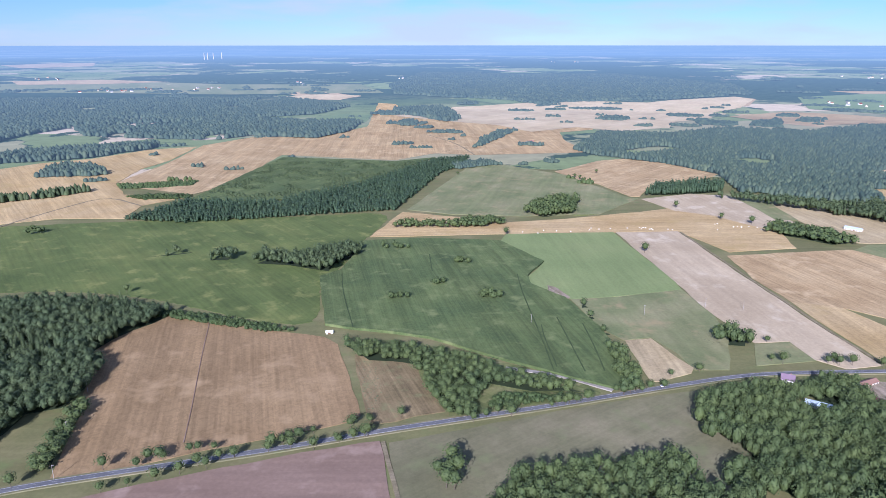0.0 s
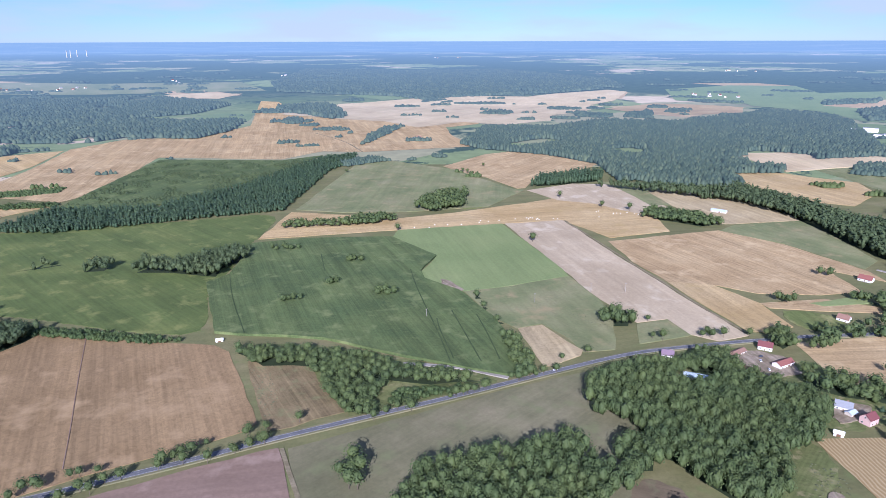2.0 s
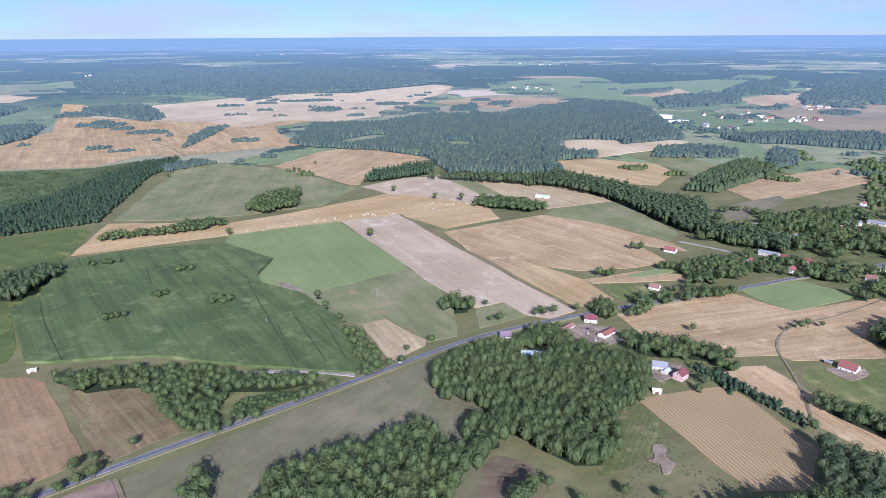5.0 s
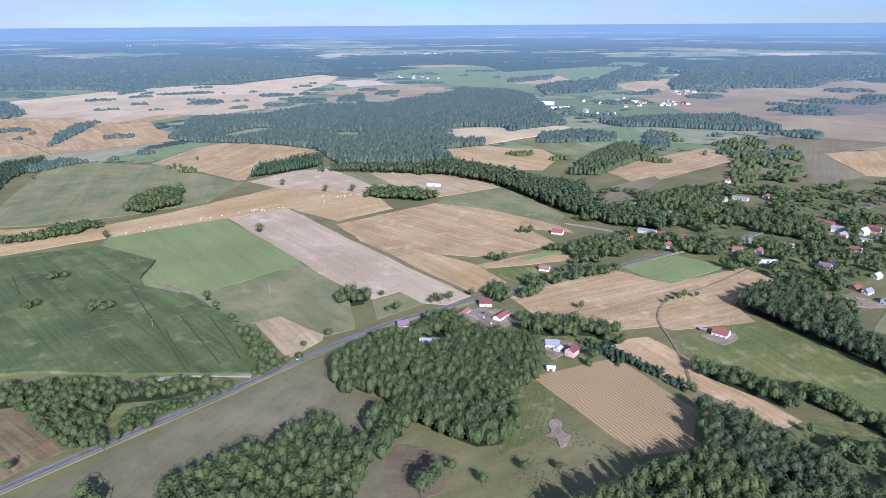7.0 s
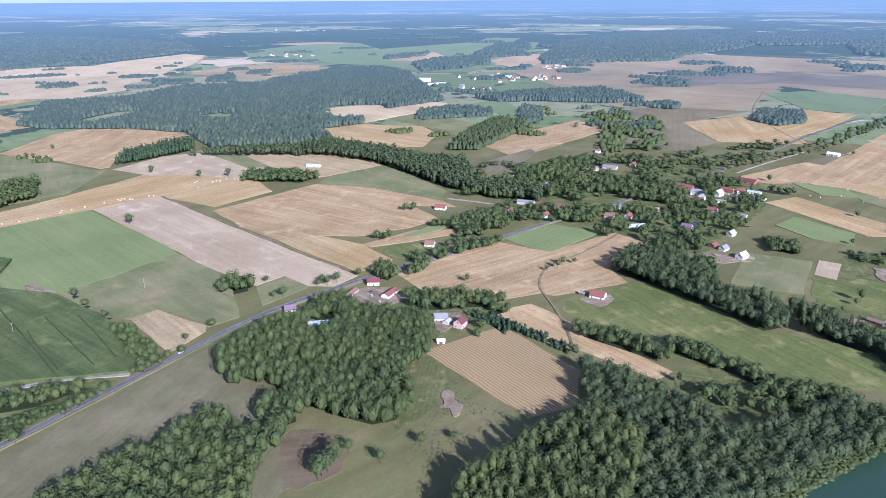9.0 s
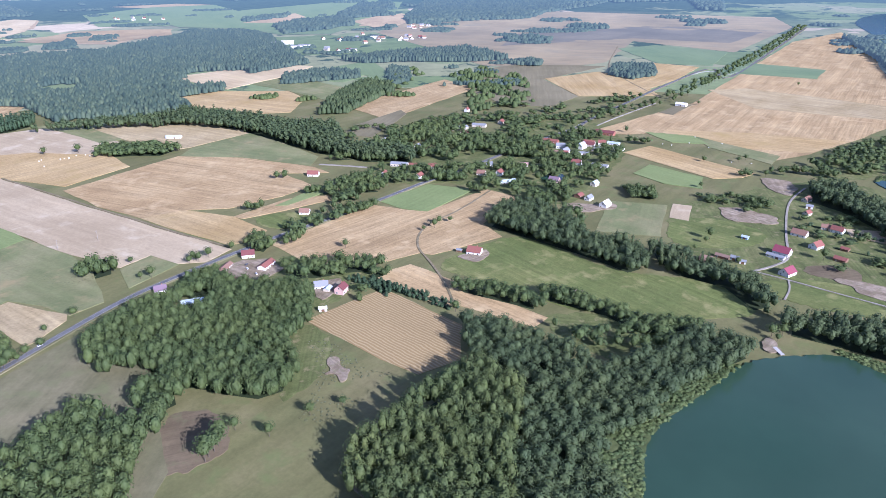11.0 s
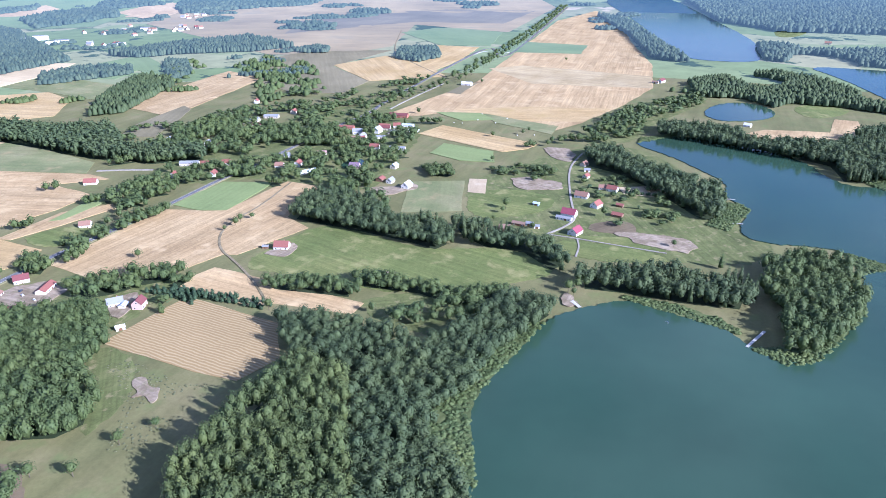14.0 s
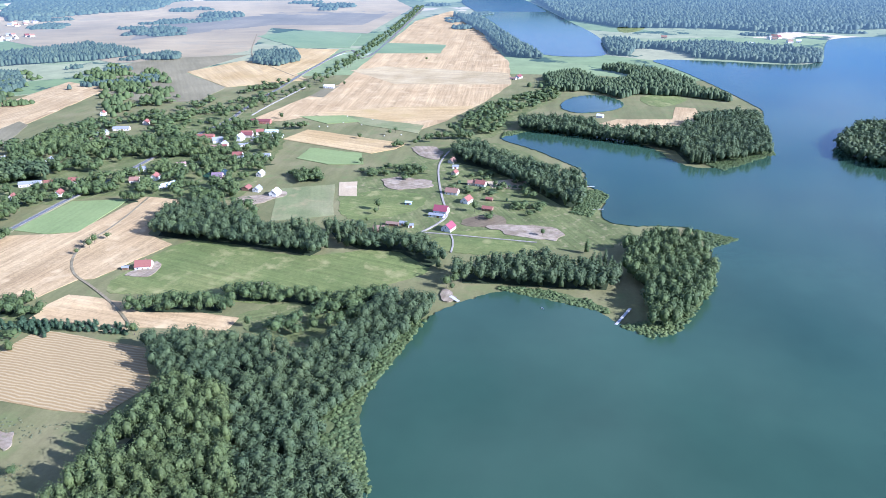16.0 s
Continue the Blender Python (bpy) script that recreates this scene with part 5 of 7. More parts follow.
wood("far_forest", "mixed", [(-264, 3525), (-137, 5097), (437, 4742), (1184, 4723), (1438, 3495), (1264, 2895), (832, 2620), (434, 2504), (338, 2392), (242, 2603), (-9, 2766), (-196, 2917)], 16, "mixed stand of spruces and broadleaf trees")
wood("forest", "mixed", [(257, 1354), (363, 1602), (509, 1560), (680, 1675), (833, 1598), (1031, 1702), (1253, 1799), (1262, 1534), (1099, 1271), (979, 1077), (825, 1067), (719, 1124), (675, 1075), (733, 1013), (688, 959), (609, 969), (578, 886), (515, 882), (416, 948), (439, 1090), (385, 1191), (282, 1287)], 16, "mixed stand of spruces and broadleaf trees")
wood("spruce_belt", "conifer", [(278, 931), (303, 969), (365, 1000), (411, 998), (391, 952), (323, 933)], 14, "dense stand of dark green spruces")
wood("forest_belt", "mixed", [(366, 912), (494, 847), (554, 850), (575, 740), (579, 674), (607, 620), (545, 545), (559, 460), (542, 439), (517, 483), (509, 551), (517, 620), (526, 700), (504, 788)], 16, "mixed stand of spruces and broadleaf trees")
wood("grove", "broad", [(101, 822), (117, 867), (163, 907), (179, 888), (159, 819), (119, 802)], 12, "dense green broadleaf trees with rounded crowns")
wood("thicket", "broad", [(-57, 755), (-42, 772), (10, 769), (31, 789), (70, 785), (72, 769), (36, 754)], 9, "dense green broadleaf trees with rounded crowns")
wood("grove", "broad", [(355, 737), (382, 768), (425, 729), (430, 689), (405, 682), (382, 708)], 9, "dense green broadleaf trees with rounded crowns")
wood("grove", "broad", [(191, 444), (192, 458), (209, 460), (215, 445), (210, 435), (197, 437)], 12, "dense green broadleaf trees with rounded crowns")
wood("wood_by_road", "broad", [(134, 320), (143, 346), (155, 359), (171, 365), (184, 371), (194, 369), (209, 363), (224, 362), (232, 353), (232, 334), (243, 325), (261, 317), (267, 305), (250, 281), (238, 273), (215, 267), (201, 241), (185, 230), (171, 235), (164, 249), (157, 270), (148, 281), (156, 296), (145, 312)], 16, "dense green broadleaf trees with rounded crowns")
wood("wood_link", "broad", [(133, 285), (147, 290), (156, 280), (150, 266), (136, 267), (132, 276)], 12, "dense green broadleaf trees with rounded crowns")
wood("garden_grove", "broad", [(211, 364), (227, 380), (240, 381), (246, 369), (245, 352), (244, 324), (242, 297), (223, 270), (202, 284), (188, 312)], 11, "dense green broadleaf trees with rounded crowns")
wood("yard_trees", "broad", [(290, 343), (301, 342), (305, 332), (304, 321), (288, 327)], 9, "dense green broadleaf trees with rounded crowns")
wood("pasture_wood", "broad", [(27, 272), (38, 284), (65, 290), (86, 287), (100, 296), (114, 299), (120, 284), (124, 267), (138, 264), (132, 251), (118, 248), (107, 239), (98, 226), (61, 174), (5, 220)], 17, "dense green broadleaf trees with rounded crowns")
wood("pine_wood", "pine", [(159, 168), (174, 173), (206, 174), (241, 173), (257, 167), (253, 136), (222, 123), (198, 111), (176, 96), (137, 70), (108, 70), (100, 101), (151, 142), (151, 157)], 16, "tall light green pines mixed with spruce")
wood("alder_wood", "alder", [(259, 177), (293, 203), (300, 184), (302, 155), (300, 134), (292, 117), (304, 106), (328, 94), (355, 92), (364, 74), (359, 57), (331, 64), (297, 75), (265, 79), (248, 88), (228, 83), (213, 70), (200, 59), (159, 32), (138, 71), (179, 97), (201, 112), (227, 125), (259, 138), (263, 171)], 14, "dense dark green alders and birches by the lake")
wood("garden_hedge", "conifer", [(302, 289), (310, 290), (311, 217), (303, 216)], 4, "dense stand of dark green spruces")
wood("yard_trees", "broad", [(302, 320), (318, 316), (328, 298), (328, 289), (313, 299), (300, 312)], 10, "dense green broadleaf trees with rounded crowns")
wood("yard_trees", "broad", [(311, 385), (325, 384), (335, 383), (324, 376), (311, 374)], 10, "dense green broadleaf trees with rounded crowns")
wood("yard_trees", "sparse", [(271, 281), (295, 281), (295, 269), (271, 275)], 8, "loose green trees between gardens and meadows", False)
wood("road_hedge", "broad", [(367, 393), (421, 390), (419, 382), (409, 381), (368, 387)], 9, "dense green broadleaf trees with rounded crowns")
wood("belt", "mixed", [(435, 283), (483, 292), (494, 278), (485, 236), (452, 204), (455, 188), (459, 163), (428, 145), (415, 149), (424, 210), (429, 250)], 14, "mixed stand of spruces and broadleaf trees")
wood("belt", "mixed", [(463, 158), (464, 130), (452, 102), (444, 76), (421, 60), (409, 66), (431, 90), (432, 130), (448, 151)], 12, "mixed stand of spruces and broadleaf trees")
wood("hedgerow", "broad", [(330, 242), (337, 229), (344, 207), (346, 177), (334, 173), (330, 201), (326, 232)], 9, "dense green broadleaf trees with rounded crowns")
wood("shore_thicket", "broad", [(363, 191), (364, 161), (361, 117), (375, 85), (354, 98), (343, 112), (351, 142), (348, 183)], 9, "dense green broadleaf trees with rounded crowns")
wood("shore_wood", "mixed", [(405, 54), (416, 30), (428, -3), (421, -21), (428, -46), (420, -53), (395, -49), (391, -18), (391, 17), (393, 31), (391, 52)], 14, "mixed stand of spruces and broadleaf trees")
wood("peninsula_wood", "broad", [(457, -58), (485, -80), (476, -107), (450, -112), (418, -111), (389, -100), (355, -78), (350, -64), (398, -65), (418, -56)], 14, "dense green broadleaf trees with rounded crowns")
wood("bay_wood", "mixed", [(666, 47), (633, 2), (608, -29), (582, -37), (534, -32), (538, -19), (565, 0), (600, 31), (640, 66), (652, 90), (685, 95), (706, 68)], 14, "mixed stand of spruces and broadleaf trees")
wood("north_wood", "mixed", [(821, 36), (827, -20), (808, -52), (776, -69), (788, -143), (855, -178), (883, -222), (884, -249), (771, -234), (717, -224), (683, -180), (671, -137), (718, -133), (741, -79), (765, -20), (780, 31)], 14, "mixed stand of spruces and broadleaf trees")
wood("north_wood", "mixed", [(1115, 13), (1237, -116), (1175, -182), (1044, -228), (971, -243), (998, -190), (1008, -123), (974, -97), (1019, -61), (1013, -5)], 14, "mixed stand of spruces and broadleaf trees")
wood("far_shore_wood", "mixed", [(1560, -101), (1595, -132), (1502, -193), (1538, -309), (1480, -457), (1441, -501), (1332, -467), (1312, -410), (1355, -277), (1343, -166), (1381, -108)], 16, "mixed stand of spruces and broadleaf trees")
wood("far_forest", "mixed", [(2779, 95), (2861, -1171), (2304, -1152), (1881, -787), (1773, -517), (1843, -366), (1822, -163), (2019, -27)], 16, "mixed stand of spruces and broadleaf trees")
wood("far_shore_wood", "mixed", [(2092, 296), (1961, 200), (1435, 54), (1306, 17), (1329, 81), (1631, 152)], 14, "mixed stand of spruces and broadleaf trees")
wood("far_shore_wood", "mixed", [(757, -295), (812, -326), (844, -354), (838, -393), (687, -381), (684, -316), (714, -293)], 14, "mixed stand of spruces and broadleaf trees")
wood("village_wood", "sparse", [(576, 532), (625, 540), (687, 537), (722, 509), (666, 437), (707, 416), (664, 361), (632, 356), (614, 402), (570, 416), (558, 452), (531, 475), (538, 498)], 12, "loose green trees between gardens and meadows", False)
wood("village_wood", "sparse", [(450, 282), (485, 288), (551, 297), (573, 291), (513, 243), (468, 208), (450, 226), (433, 256)], 11, "loose green trees between gardens and meadows", False)
wood("village_trees", "sparse", [(460, 456), (519, 450), (616, 334), (579, 276), (507, 273), (517, 314), (518, 365), (483, 405), (459, 426)], 10, "loose green trees between gardens and meadows", False)
wood("village_trees", "sparse", [(325, 405), (408, 406), (467, 405), (429, 399), (478, 415), (465, 461), (405, 445), (398, 410), (357, 407), (324, 416)], 10, "loose green trees between gardens and meadows", False)
wood("village_trees", "sparse", [(669, 393), (768, 372), (763, 332), (713, 282), (603, 264), (606, 290), (637, 346)], 10, "loose green trees between gardens and meadows", False)
wood("hedge_wood", "loose", [(1016, 749), (1108, 749), (974, 579), (934, 537), (821, 497), (776, 530), (885, 619)], 10, "loose green trees between gardens and meadows", False)
wood("hedge_wood", "mixed", [(721, 752), (849, 808), (885, 780), (844, 732), (682, 676), (650, 698)], 12, "mixed stand of spruces and broadleaf trees")
wood("dark_forest", "conifer", [(1056, 1059), (1214, 1016), (1348, 945), (1308, 851), (1257, 779), (1185, 826), (1118, 932), (1049, 987)], 14, "dense stand of dark green spruces")
wood("far_forest", "mixed", [(2110, 1732), (3049, 2305), (3800, 2357), (3885, 1891), (3888, 1556), (2793, 1348), (2413, 1340), (2179, 1260), (1873, 1425), (1929, 1581)], 16, "mixed stand of spruces and broadleaf trees")
wood("far_forest", "mixed", [(2075, 2037), (2589, 2261), (2266, 1946), (1970, 1875)], 16, "mixed stand of spruces and broadleaf trees")
wood("far_forest", "mixed", [(1462, 1751), (1655, 1834), (1734, 1673), (1636, 1577), (1471, 1627)], 16, "mixed stand of spruces and broadleaf trees")
wood("grove", "mixed", [(1207, 532), (1312, 553), (1311, 491), (1236, 459), (1198, 492)], 12, "mixed stand of spruces and broadleaf trees")
wood("grove", "mixed", [(1953, 1003), (2027, 1013), (2036, 911), (1966, 881), (1921, 945)], 12, "mixed stand of spruces and broadleaf trees")
wood("grove", "mixed", [(1597, 1005), (1669, 957), (1618, 865), (1575, 892), (1565, 972)], 12, "mixed stand of spruces and broadleaf trees")
wood("grove", "mixed", [(1200, 725), (1266, 733), (1251, 693), (1212, 676)], 12, "mixed stand of spruces and broadleaf trees")
wood("lakeside_trees", "sparse", [(563, 26), (563, 0), (558, -12), (557, 28)], 9, "loose green trees between gardens and meadows", False)
wood("lakeside_trees", "sparse", [(493, -43), (495, -59), (491, -67), (489, -47)], 9, "loose green trees between gardens and meadows", False)
wood("lakeside_trees", "sparse", [(452, 9), (455, -33), (453, -56), (450, -54), (449, -3)], 10, "loose green trees between gardens and meadows", False)
wood("thicket", "broad", [(593, 235), (595, 209), (575, 192), (565, 215)], 8, "dense green broadleaf trees with rounded crowns")
wood("thicket", "sparse", [(607, 126), (612, 100), (610, 100), (606, 120)], 8, "loose green trees between gardens and meadows", False)
wood("hill_scrub", "sparse", [(781, 115), (895, 80), (966, 33), (1026, -13), (954, -9), (856, 49), (766, 55), (739, 90)], 9, "loose green trees between gardens and meadows", False)
wood("garden_hedge", "conifer", [(590, 81), (587, 55), (584, 20), (579, 21), (586, 80)], 3, "dense stand of dark green spruces")
wood("garden_hedge", "conifer", [(548, 56), (549, 0), (547, 1), (546, 56)], 3, "dense stand of dark green spruces")
wood("marsh_trees", "sparse", [(322, 164), (338, 137), (354, 101), (353, 84), (322, 105), (313, 135)], 9, "loose green trees between gardens and meadows", False)
wood("garden_shrubs", "loose", [(613, 87), (621, 33), (561, -2), (501, -1), (496, 33), (544, 74)], 5, "loose green trees between gardens and meadows", False)
wood("garden_shrubs", "loose", [(603, 178), (634, 131), (615, 101), (582, 131), (558, 156)], 5, "loose green trees between gardens and meadows", False)
wood("garden_trees", "sparse", [(278, 321), (300, 307), (308, 294), (303, 293), (296, 303), (283, 315)], 9, "loose green trees between gardens and meadows", False)
wood("garden_trees", "sparse", [(329, 400), (379, 399), (427, 396), (409, 381), (367, 386), (322, 384)], 10, "loose green trees between gardens and meadows", False)
wood("weeds", "weed", [(223, 264), (235, 258), (227, 217), (230, 204), (192, 200), (177, 203), (173, 213), (193, 223), (210, 233)], 0.35, "pale tufts of tall weeds in rough pasture", False)
wood("weeds", "weed", [(-57, 414), (-46, 414), (-35, 375), (-41, 345), (-49, 375)], 0.55, "pale tufts of tall weeds in rough pasture", False)
wood("weeds", "weed", [(166, 476), (206, 460), (195, 431), (169, 460)], 0.55, "pale tufts of tall weeds in rough pasture", False)
wood("reed_tufts", "reed", [(256, 94), (290, 88), (336, 74), (345, 60), (280, 74), (257, 77), (230, 68), (208, 58), (203, 73), (225, 88)], 1.5, "ragged tufts of reed at the shore", False)
wood("reed_tufts", "reed", [(391, 27), (391, -4), (381, -31), (366, -47), (369, -33), (379, -4), (384, 16)], 1.5, "ragged tufts of reed at the shore", False)
wood("reed_tufts", "reed", [(353, -46), (359, -62), (361, -77), (430, -111), (418, -114), (350, -80), (340, -63)], 1.5, "ragged tufts of reed at the shore", False)
wood("reed_tufts", "reed", [(505, -112), (490, -142), (470, -118), (487, -117)], 1.5, "ragged tufts of reed at the shore", False)
wood("reed_tufts", "reed", [(585, -36), (585, -48), (572, -56), (520, -38), (527, -23)], 1.5, "ragged tufts of reed at the shore", False)
wood("reed_tufts", "reed", [(680, -151), (703, -180), (741, -227), (722, -229), (658, -165)], 1.5, "ragged tufts of reed at the shore", False)
wood("reed_tufts", "reed", [(746, 50), (795, 5), (772, -45), (744, -108), (757, -107), (785, -45), (806, 6), (769, 49)], 1.5, "ragged tufts of reed at the shore", False)
wood("yard_trees", "broad", [(291, 395), (292, 378), (304, 384), (315, 400), (315, 415), (306, 413)], 9, "dense green broadleaf trees with rounded crowns")
wood("yard_trees", "sparse", [(270, 341), (282, 351), (294, 335), (313, 324), (302, 308), (290, 313), (277, 325), (268, 329)], 10, "dense green broadleaf trees with rounded crowns")
wood("garden_grove", "broad", [(259, 330), (271, 321), (272, 307), (264, 292), (245, 279), (229, 290), (239, 310)], 10, "dense green broadleaf trees with rounded crowns")
wood("yard_trees", "broad", [(309, 296), (322, 292), (320, 283), (307, 286)], 8, "dense green broadleaf trees with rounded crowns")
wood("garden_hedge", "conifer", [(295, 303), (306, 297), (302, 264), (294, 262), (298, 289)], 4, "dense stand of dark green spruces")
wood("yard_trees", "broad", [(229, 379), (250, 382), (250, 366), (246, 350), (263, 334), (254, 323), (231, 341), (222, 365)], 10, "dense green broadleaf trees with rounded crowns")
wood("far_forest", "mixed", [(1927, 1615), (2741, 2167), (3249, 2253), (3965, 2127), (2600, 1382), (2350, 1351), (2100, 1273), (2005, 1458), (1779, 1468)], 15, "mixed stand of spruces and broadleaf trees")
wood("far_forest", "mixed", [(1444, 1718), (1666, 1822), (1845, 1845), (1745, 1687), (1516, 1558), (1349, 1567)], 14, "mixed stand of spruces and broadleaf trees")
wood("far_forest", "mixed", [(1912, 1926), (2398, 2266), (2507, 2236), (2083, 1840), (2014, 1727), (1826, 1798)], 14, "mixed stand of spruces and broadleaf trees")
wood("grove", "mixed", [(1582, 2059), (1824, 2092), (1742, 2012), (1530, 1974)], 14, "mixed stand of spruces and broadleaf trees")
wood("grove", "mixed", [(950, 1598), (1236, 1836), (1332, 1703), (1262, 1512), (1161, 1411), (1002, 1411)], 12, "mixed stand of spruces and broadleaf trees")
wood("grove", "mixed", [(784, 932), (854, 1001), (935, 982), (954, 913), (908, 868), (809, 916)], 10, "mixed stand of spruces and broadleaf trees")
wood("grove", "mixed", [(717, 748), (797, 795), (882, 829), (889, 811), (842, 750), (772, 723)], 11, "mixed stand of spruces and broadleaf trees")
wood("grove", "broad", [(940, 833), (1032, 904), (1036, 862), (944, 777), (884, 765)], 10, "dense green broadleaf trees with rounded crowns")
wood("far_forest", "mixed", [(4023, 2045), (4296, 1249), (2863, 819), (2854, 904), (3431, 1140), (3114, 1370)], 15, "mixed stand of spruces and broadleaf trees")
wood("grove", "broad", [(1188, 522), (1303, 559), (1344, 500), (1235, 452), (1167, 465)], 10, "dense green broadleaf trees with rounded crowns")
for c in [(247, 2171, 89, 44, 10), (358, 2209, 73, 36, 10), (585, 2420, 61, 30, 10), (592, 2189, 28, 14, 10), (452, 2030, 34, 17, 10), (682, 2030, 79, 39, 10), (675, 2170, 37, 18, 10), (887, 2267, 50, 24, 10), (951, 2351, 31, 15, 10), (835, 2227, 39, 19, 10), (880, 2115, 75, 37, 10), (985, 1996, 64, 31, 10), (821, 1758, 79, 39, 10), (1018, 1920, 71, 35, 10), (969, 1796, 42, 20, 10), (1251, 2168, 123, 60, 10), (1077, 1757, 67, 33, 10), (25, 1894, 39, 19, 10)]:
    copse(*c)
for c in [(-47, 1724, 56, 28, 10), (46, 1561, 23, 11, 10), (316, 1999, 50, 24, 10), (508, 1759, 45, 22, 10), (614, 1759, 76, 37, 10), (698, 1892, 66, 32, 10), (-1101, 3105, 67, 33, 10), (-1159, 2996, 53, 26, 10), (-899, 3181, 108, 53, 10), (-1274, 2928, 52, 26, 10), (-641, 2925, 61, 30, 10), (-357, 3101, 128, 62, 10), (-533, 4086, 101, 49, 10), (-403, 4085, 134, 66, 10), (-857, 3789, 127, 62, 10), (-1219, 3791, 98, 48, 10), (-714, 3529, 88, 43, 10), (-1574, 3107, 142, 70, 10)]:
    copse(*c)
for c in [(-1415, 2929, 80, 39, 10), (1816, 1356, 102, 50, 10), (1656, 1040, 64, 31, 10), (1636, 929, 92, 45, 10), (1253, 724, 65, 32, 10), (1098, 807, 28, 14, 10), (1203, 756, 46, 23, 10), (1090, 718, 48, 23, 10), (964, 674, 43, 21, 10), (933, 614, 27, 13, 10), (821, 698, 40, 19, 10), (927, 697, 14, 8, 10), (911, 679, 14, 8, 10), (850, 573, 34, 16, 10), (868, 520, 25, 12, 10), (1591, 2367, 47, 23, 10), (1630, 2192, 45, 22, 10), (1310, 2125, 61, 30, 10)]:
    copse(*c)
for c in [(1870, 1956, 44, 22, 10), (713, 792, 35, 17, 10)]:
    copse(*c)
wood("hedge_trees", "loose", [(1031, 760), (1131, 756), (1078, 628), (929, 528), (830, 512), (818, 550), (914, 639)], 8, "loose green trees and bushes along hedges and lanes", False)
wood("hedge_trees", "loose", [(749, 485), (835, 472), (913, 449), (990, 429), (1096, 418), (1030, 391), (883, 380), (771, 382), (713, 400), (704, 446)], 8, "loose green trees and bushes along hedges and lanes", False)
wood("hedge_trees", "loose", [(797, 772), (927, 843), (1049, 867), (1017, 800), (868, 739), (758, 711)], 8, "loose green trees and bushes along hedges and lanes", False)
wood("hedge_trees", "loose", [(534, 570), (625, 604), (677, 554), (759, 545), (744, 490), (667, 444), (599, 473), (528, 492)], 8, "loose green trees and bushes along hedges and lanes", False)
for c in [(112, 512, 6, 8, 9), (113, 488, 6, 8, 9), (116, 458, 8, 8, 9), (117, 430, 10, 8, 9), (-44, 1381, 46, 8, 9), (-415, 1165, 20, 8, 9), (-527, 1031, 35, 8, 9), (-472, 999, 22, 8, 9), (-94, 1467, 36, 8, 9), (-1133, 9817, 485, 770, 9), (-552, 1404, 62, 8, 9), (-409, 1546, 53, 8, 9), (-222, 1538, 64, 8, 9), (-615, 1120, 53, 8, 9)]:
    copse(*c)
for c in [(-413, 1154, 22, 8, 9), (-344, 1132, 31, 8, 9), (-285, 1431, 17, 8, 9), (-541, 1285, 32, 8, 9), (-284, 1265, 21, 8, 9), (-400, 1042, 37, 8, 9), (-57, 1815, 30, 48, 9), (-138, 1815, 18, 29, 7), (8, 1633, 81, 40, 9), (-247, 1992, 50, 9, 9), (20, 1501, 15, 24, 7), (226, 1913, 63, 8, 9), (322, 1841, 38, 8, 9), (93, 1182, 18, 8, 9), (137, 1182, 20, 8, 9), (190, 1212, 31, 31, 9), (196, 1055, 9, 8, 7), (212, 1018, 24, 17, 9)]:
    copse(*c)
for c in [(19, 624, 16, 8, 9), (-2, 564, 15, 8, 9), (-36, 529, 19, 8, 9), (40, 531, 21, 8, 9), (-48, 672, 29, 8, 9), (-447, 734, 22, 8, 9), (-775, 3196, 162, 91, 9), (-1415, 3199, 287, 96, 9), (-525, 2934, 98, 67, 9), (-1089, 2936, 103, 70, 9)]:
    copse(*c)
for c in [(696, 2016, 105, 65, 9), (488, 2233, 169, 55, 9), (442, 1935, 49, 33, 9), (620, 1757, 46, 8, 9), (791, 2011, 44, 71, 9), (995, 2024, 52, 83, 9), (978, 1874, 69, 67, 9), (845, 1827, 74, 119, 9), (690, 860, 41, 27, 9), (897, 689, 19, 8, 9), (825, 692, 40, 8, 9), (1134, 1174, 121, 90, 9), (1157, 1296, 86, 58, 9), (1361, 1308, 93, 72, 9), (1567, 1443, 140, 29, 9), (1669, 1267, 103, 123, 9), (1553, 943, 90, 30, 9), (1545, 884, 88, 27, 9)]:
    copse(*c)
for c in [(1244, 732, 71, 62, 9), (1880, 934, 103, 106, 9), (961, 616, 47, 48, 9), (1033, 625, 40, 33, 9), (983, 660, 29, 11, 9), (842, 527, 41, 10, 9), (901, 509, 9, 8, 7), (733, 540, 46, 8, 9), (758, 487, 60, 12, 9), (789, 448, 61, 11, 9), (819, 411, 46, 8, 9), (875, 408, 32, 8, 9), (352, 461, 20, 8, 9), (423, 513, 17, 8, 9), (416, 448, 32, 8, 9), (454, 443, 44, 9, 9), (416, 419, 31, 8, 9), (516, 378, 33, 8, 9)]:
    copse(*c)
for c in [(503, 339, 21, 8, 9), (574, 490, 77, 11, 9), (684, 519, 43, 11, 9), (656, 444, 80, 22, 9), (627, 373, 50, 12, 9), (611, 339, 42, 9, 9), (537, 309, 32, 8, 9), (508, 276, 30, 8, 9), (565, 277, 32, 8, 9), (595, 275, 28, 8, 9), (543, 261, 26, 8, 9), (616, 316, 24, 8, 9), (489, 420, 33, 8, 9), (444, 419, 32, 8, 9), (531, 473, 60, 8, 9), (508, 515, 37, 8, 9), (1272, 2345, 131, 45, 9), (552, 1925, 66, 8, 9)]:
    copse(*c)
for c in [(1553, 2519, 170, 66, 9), (1806, 2551, 154, 79, 9), (2656, 2908, 194, 216, 9), (500, 337, 16, 8, 9)]:
    copse(*c)
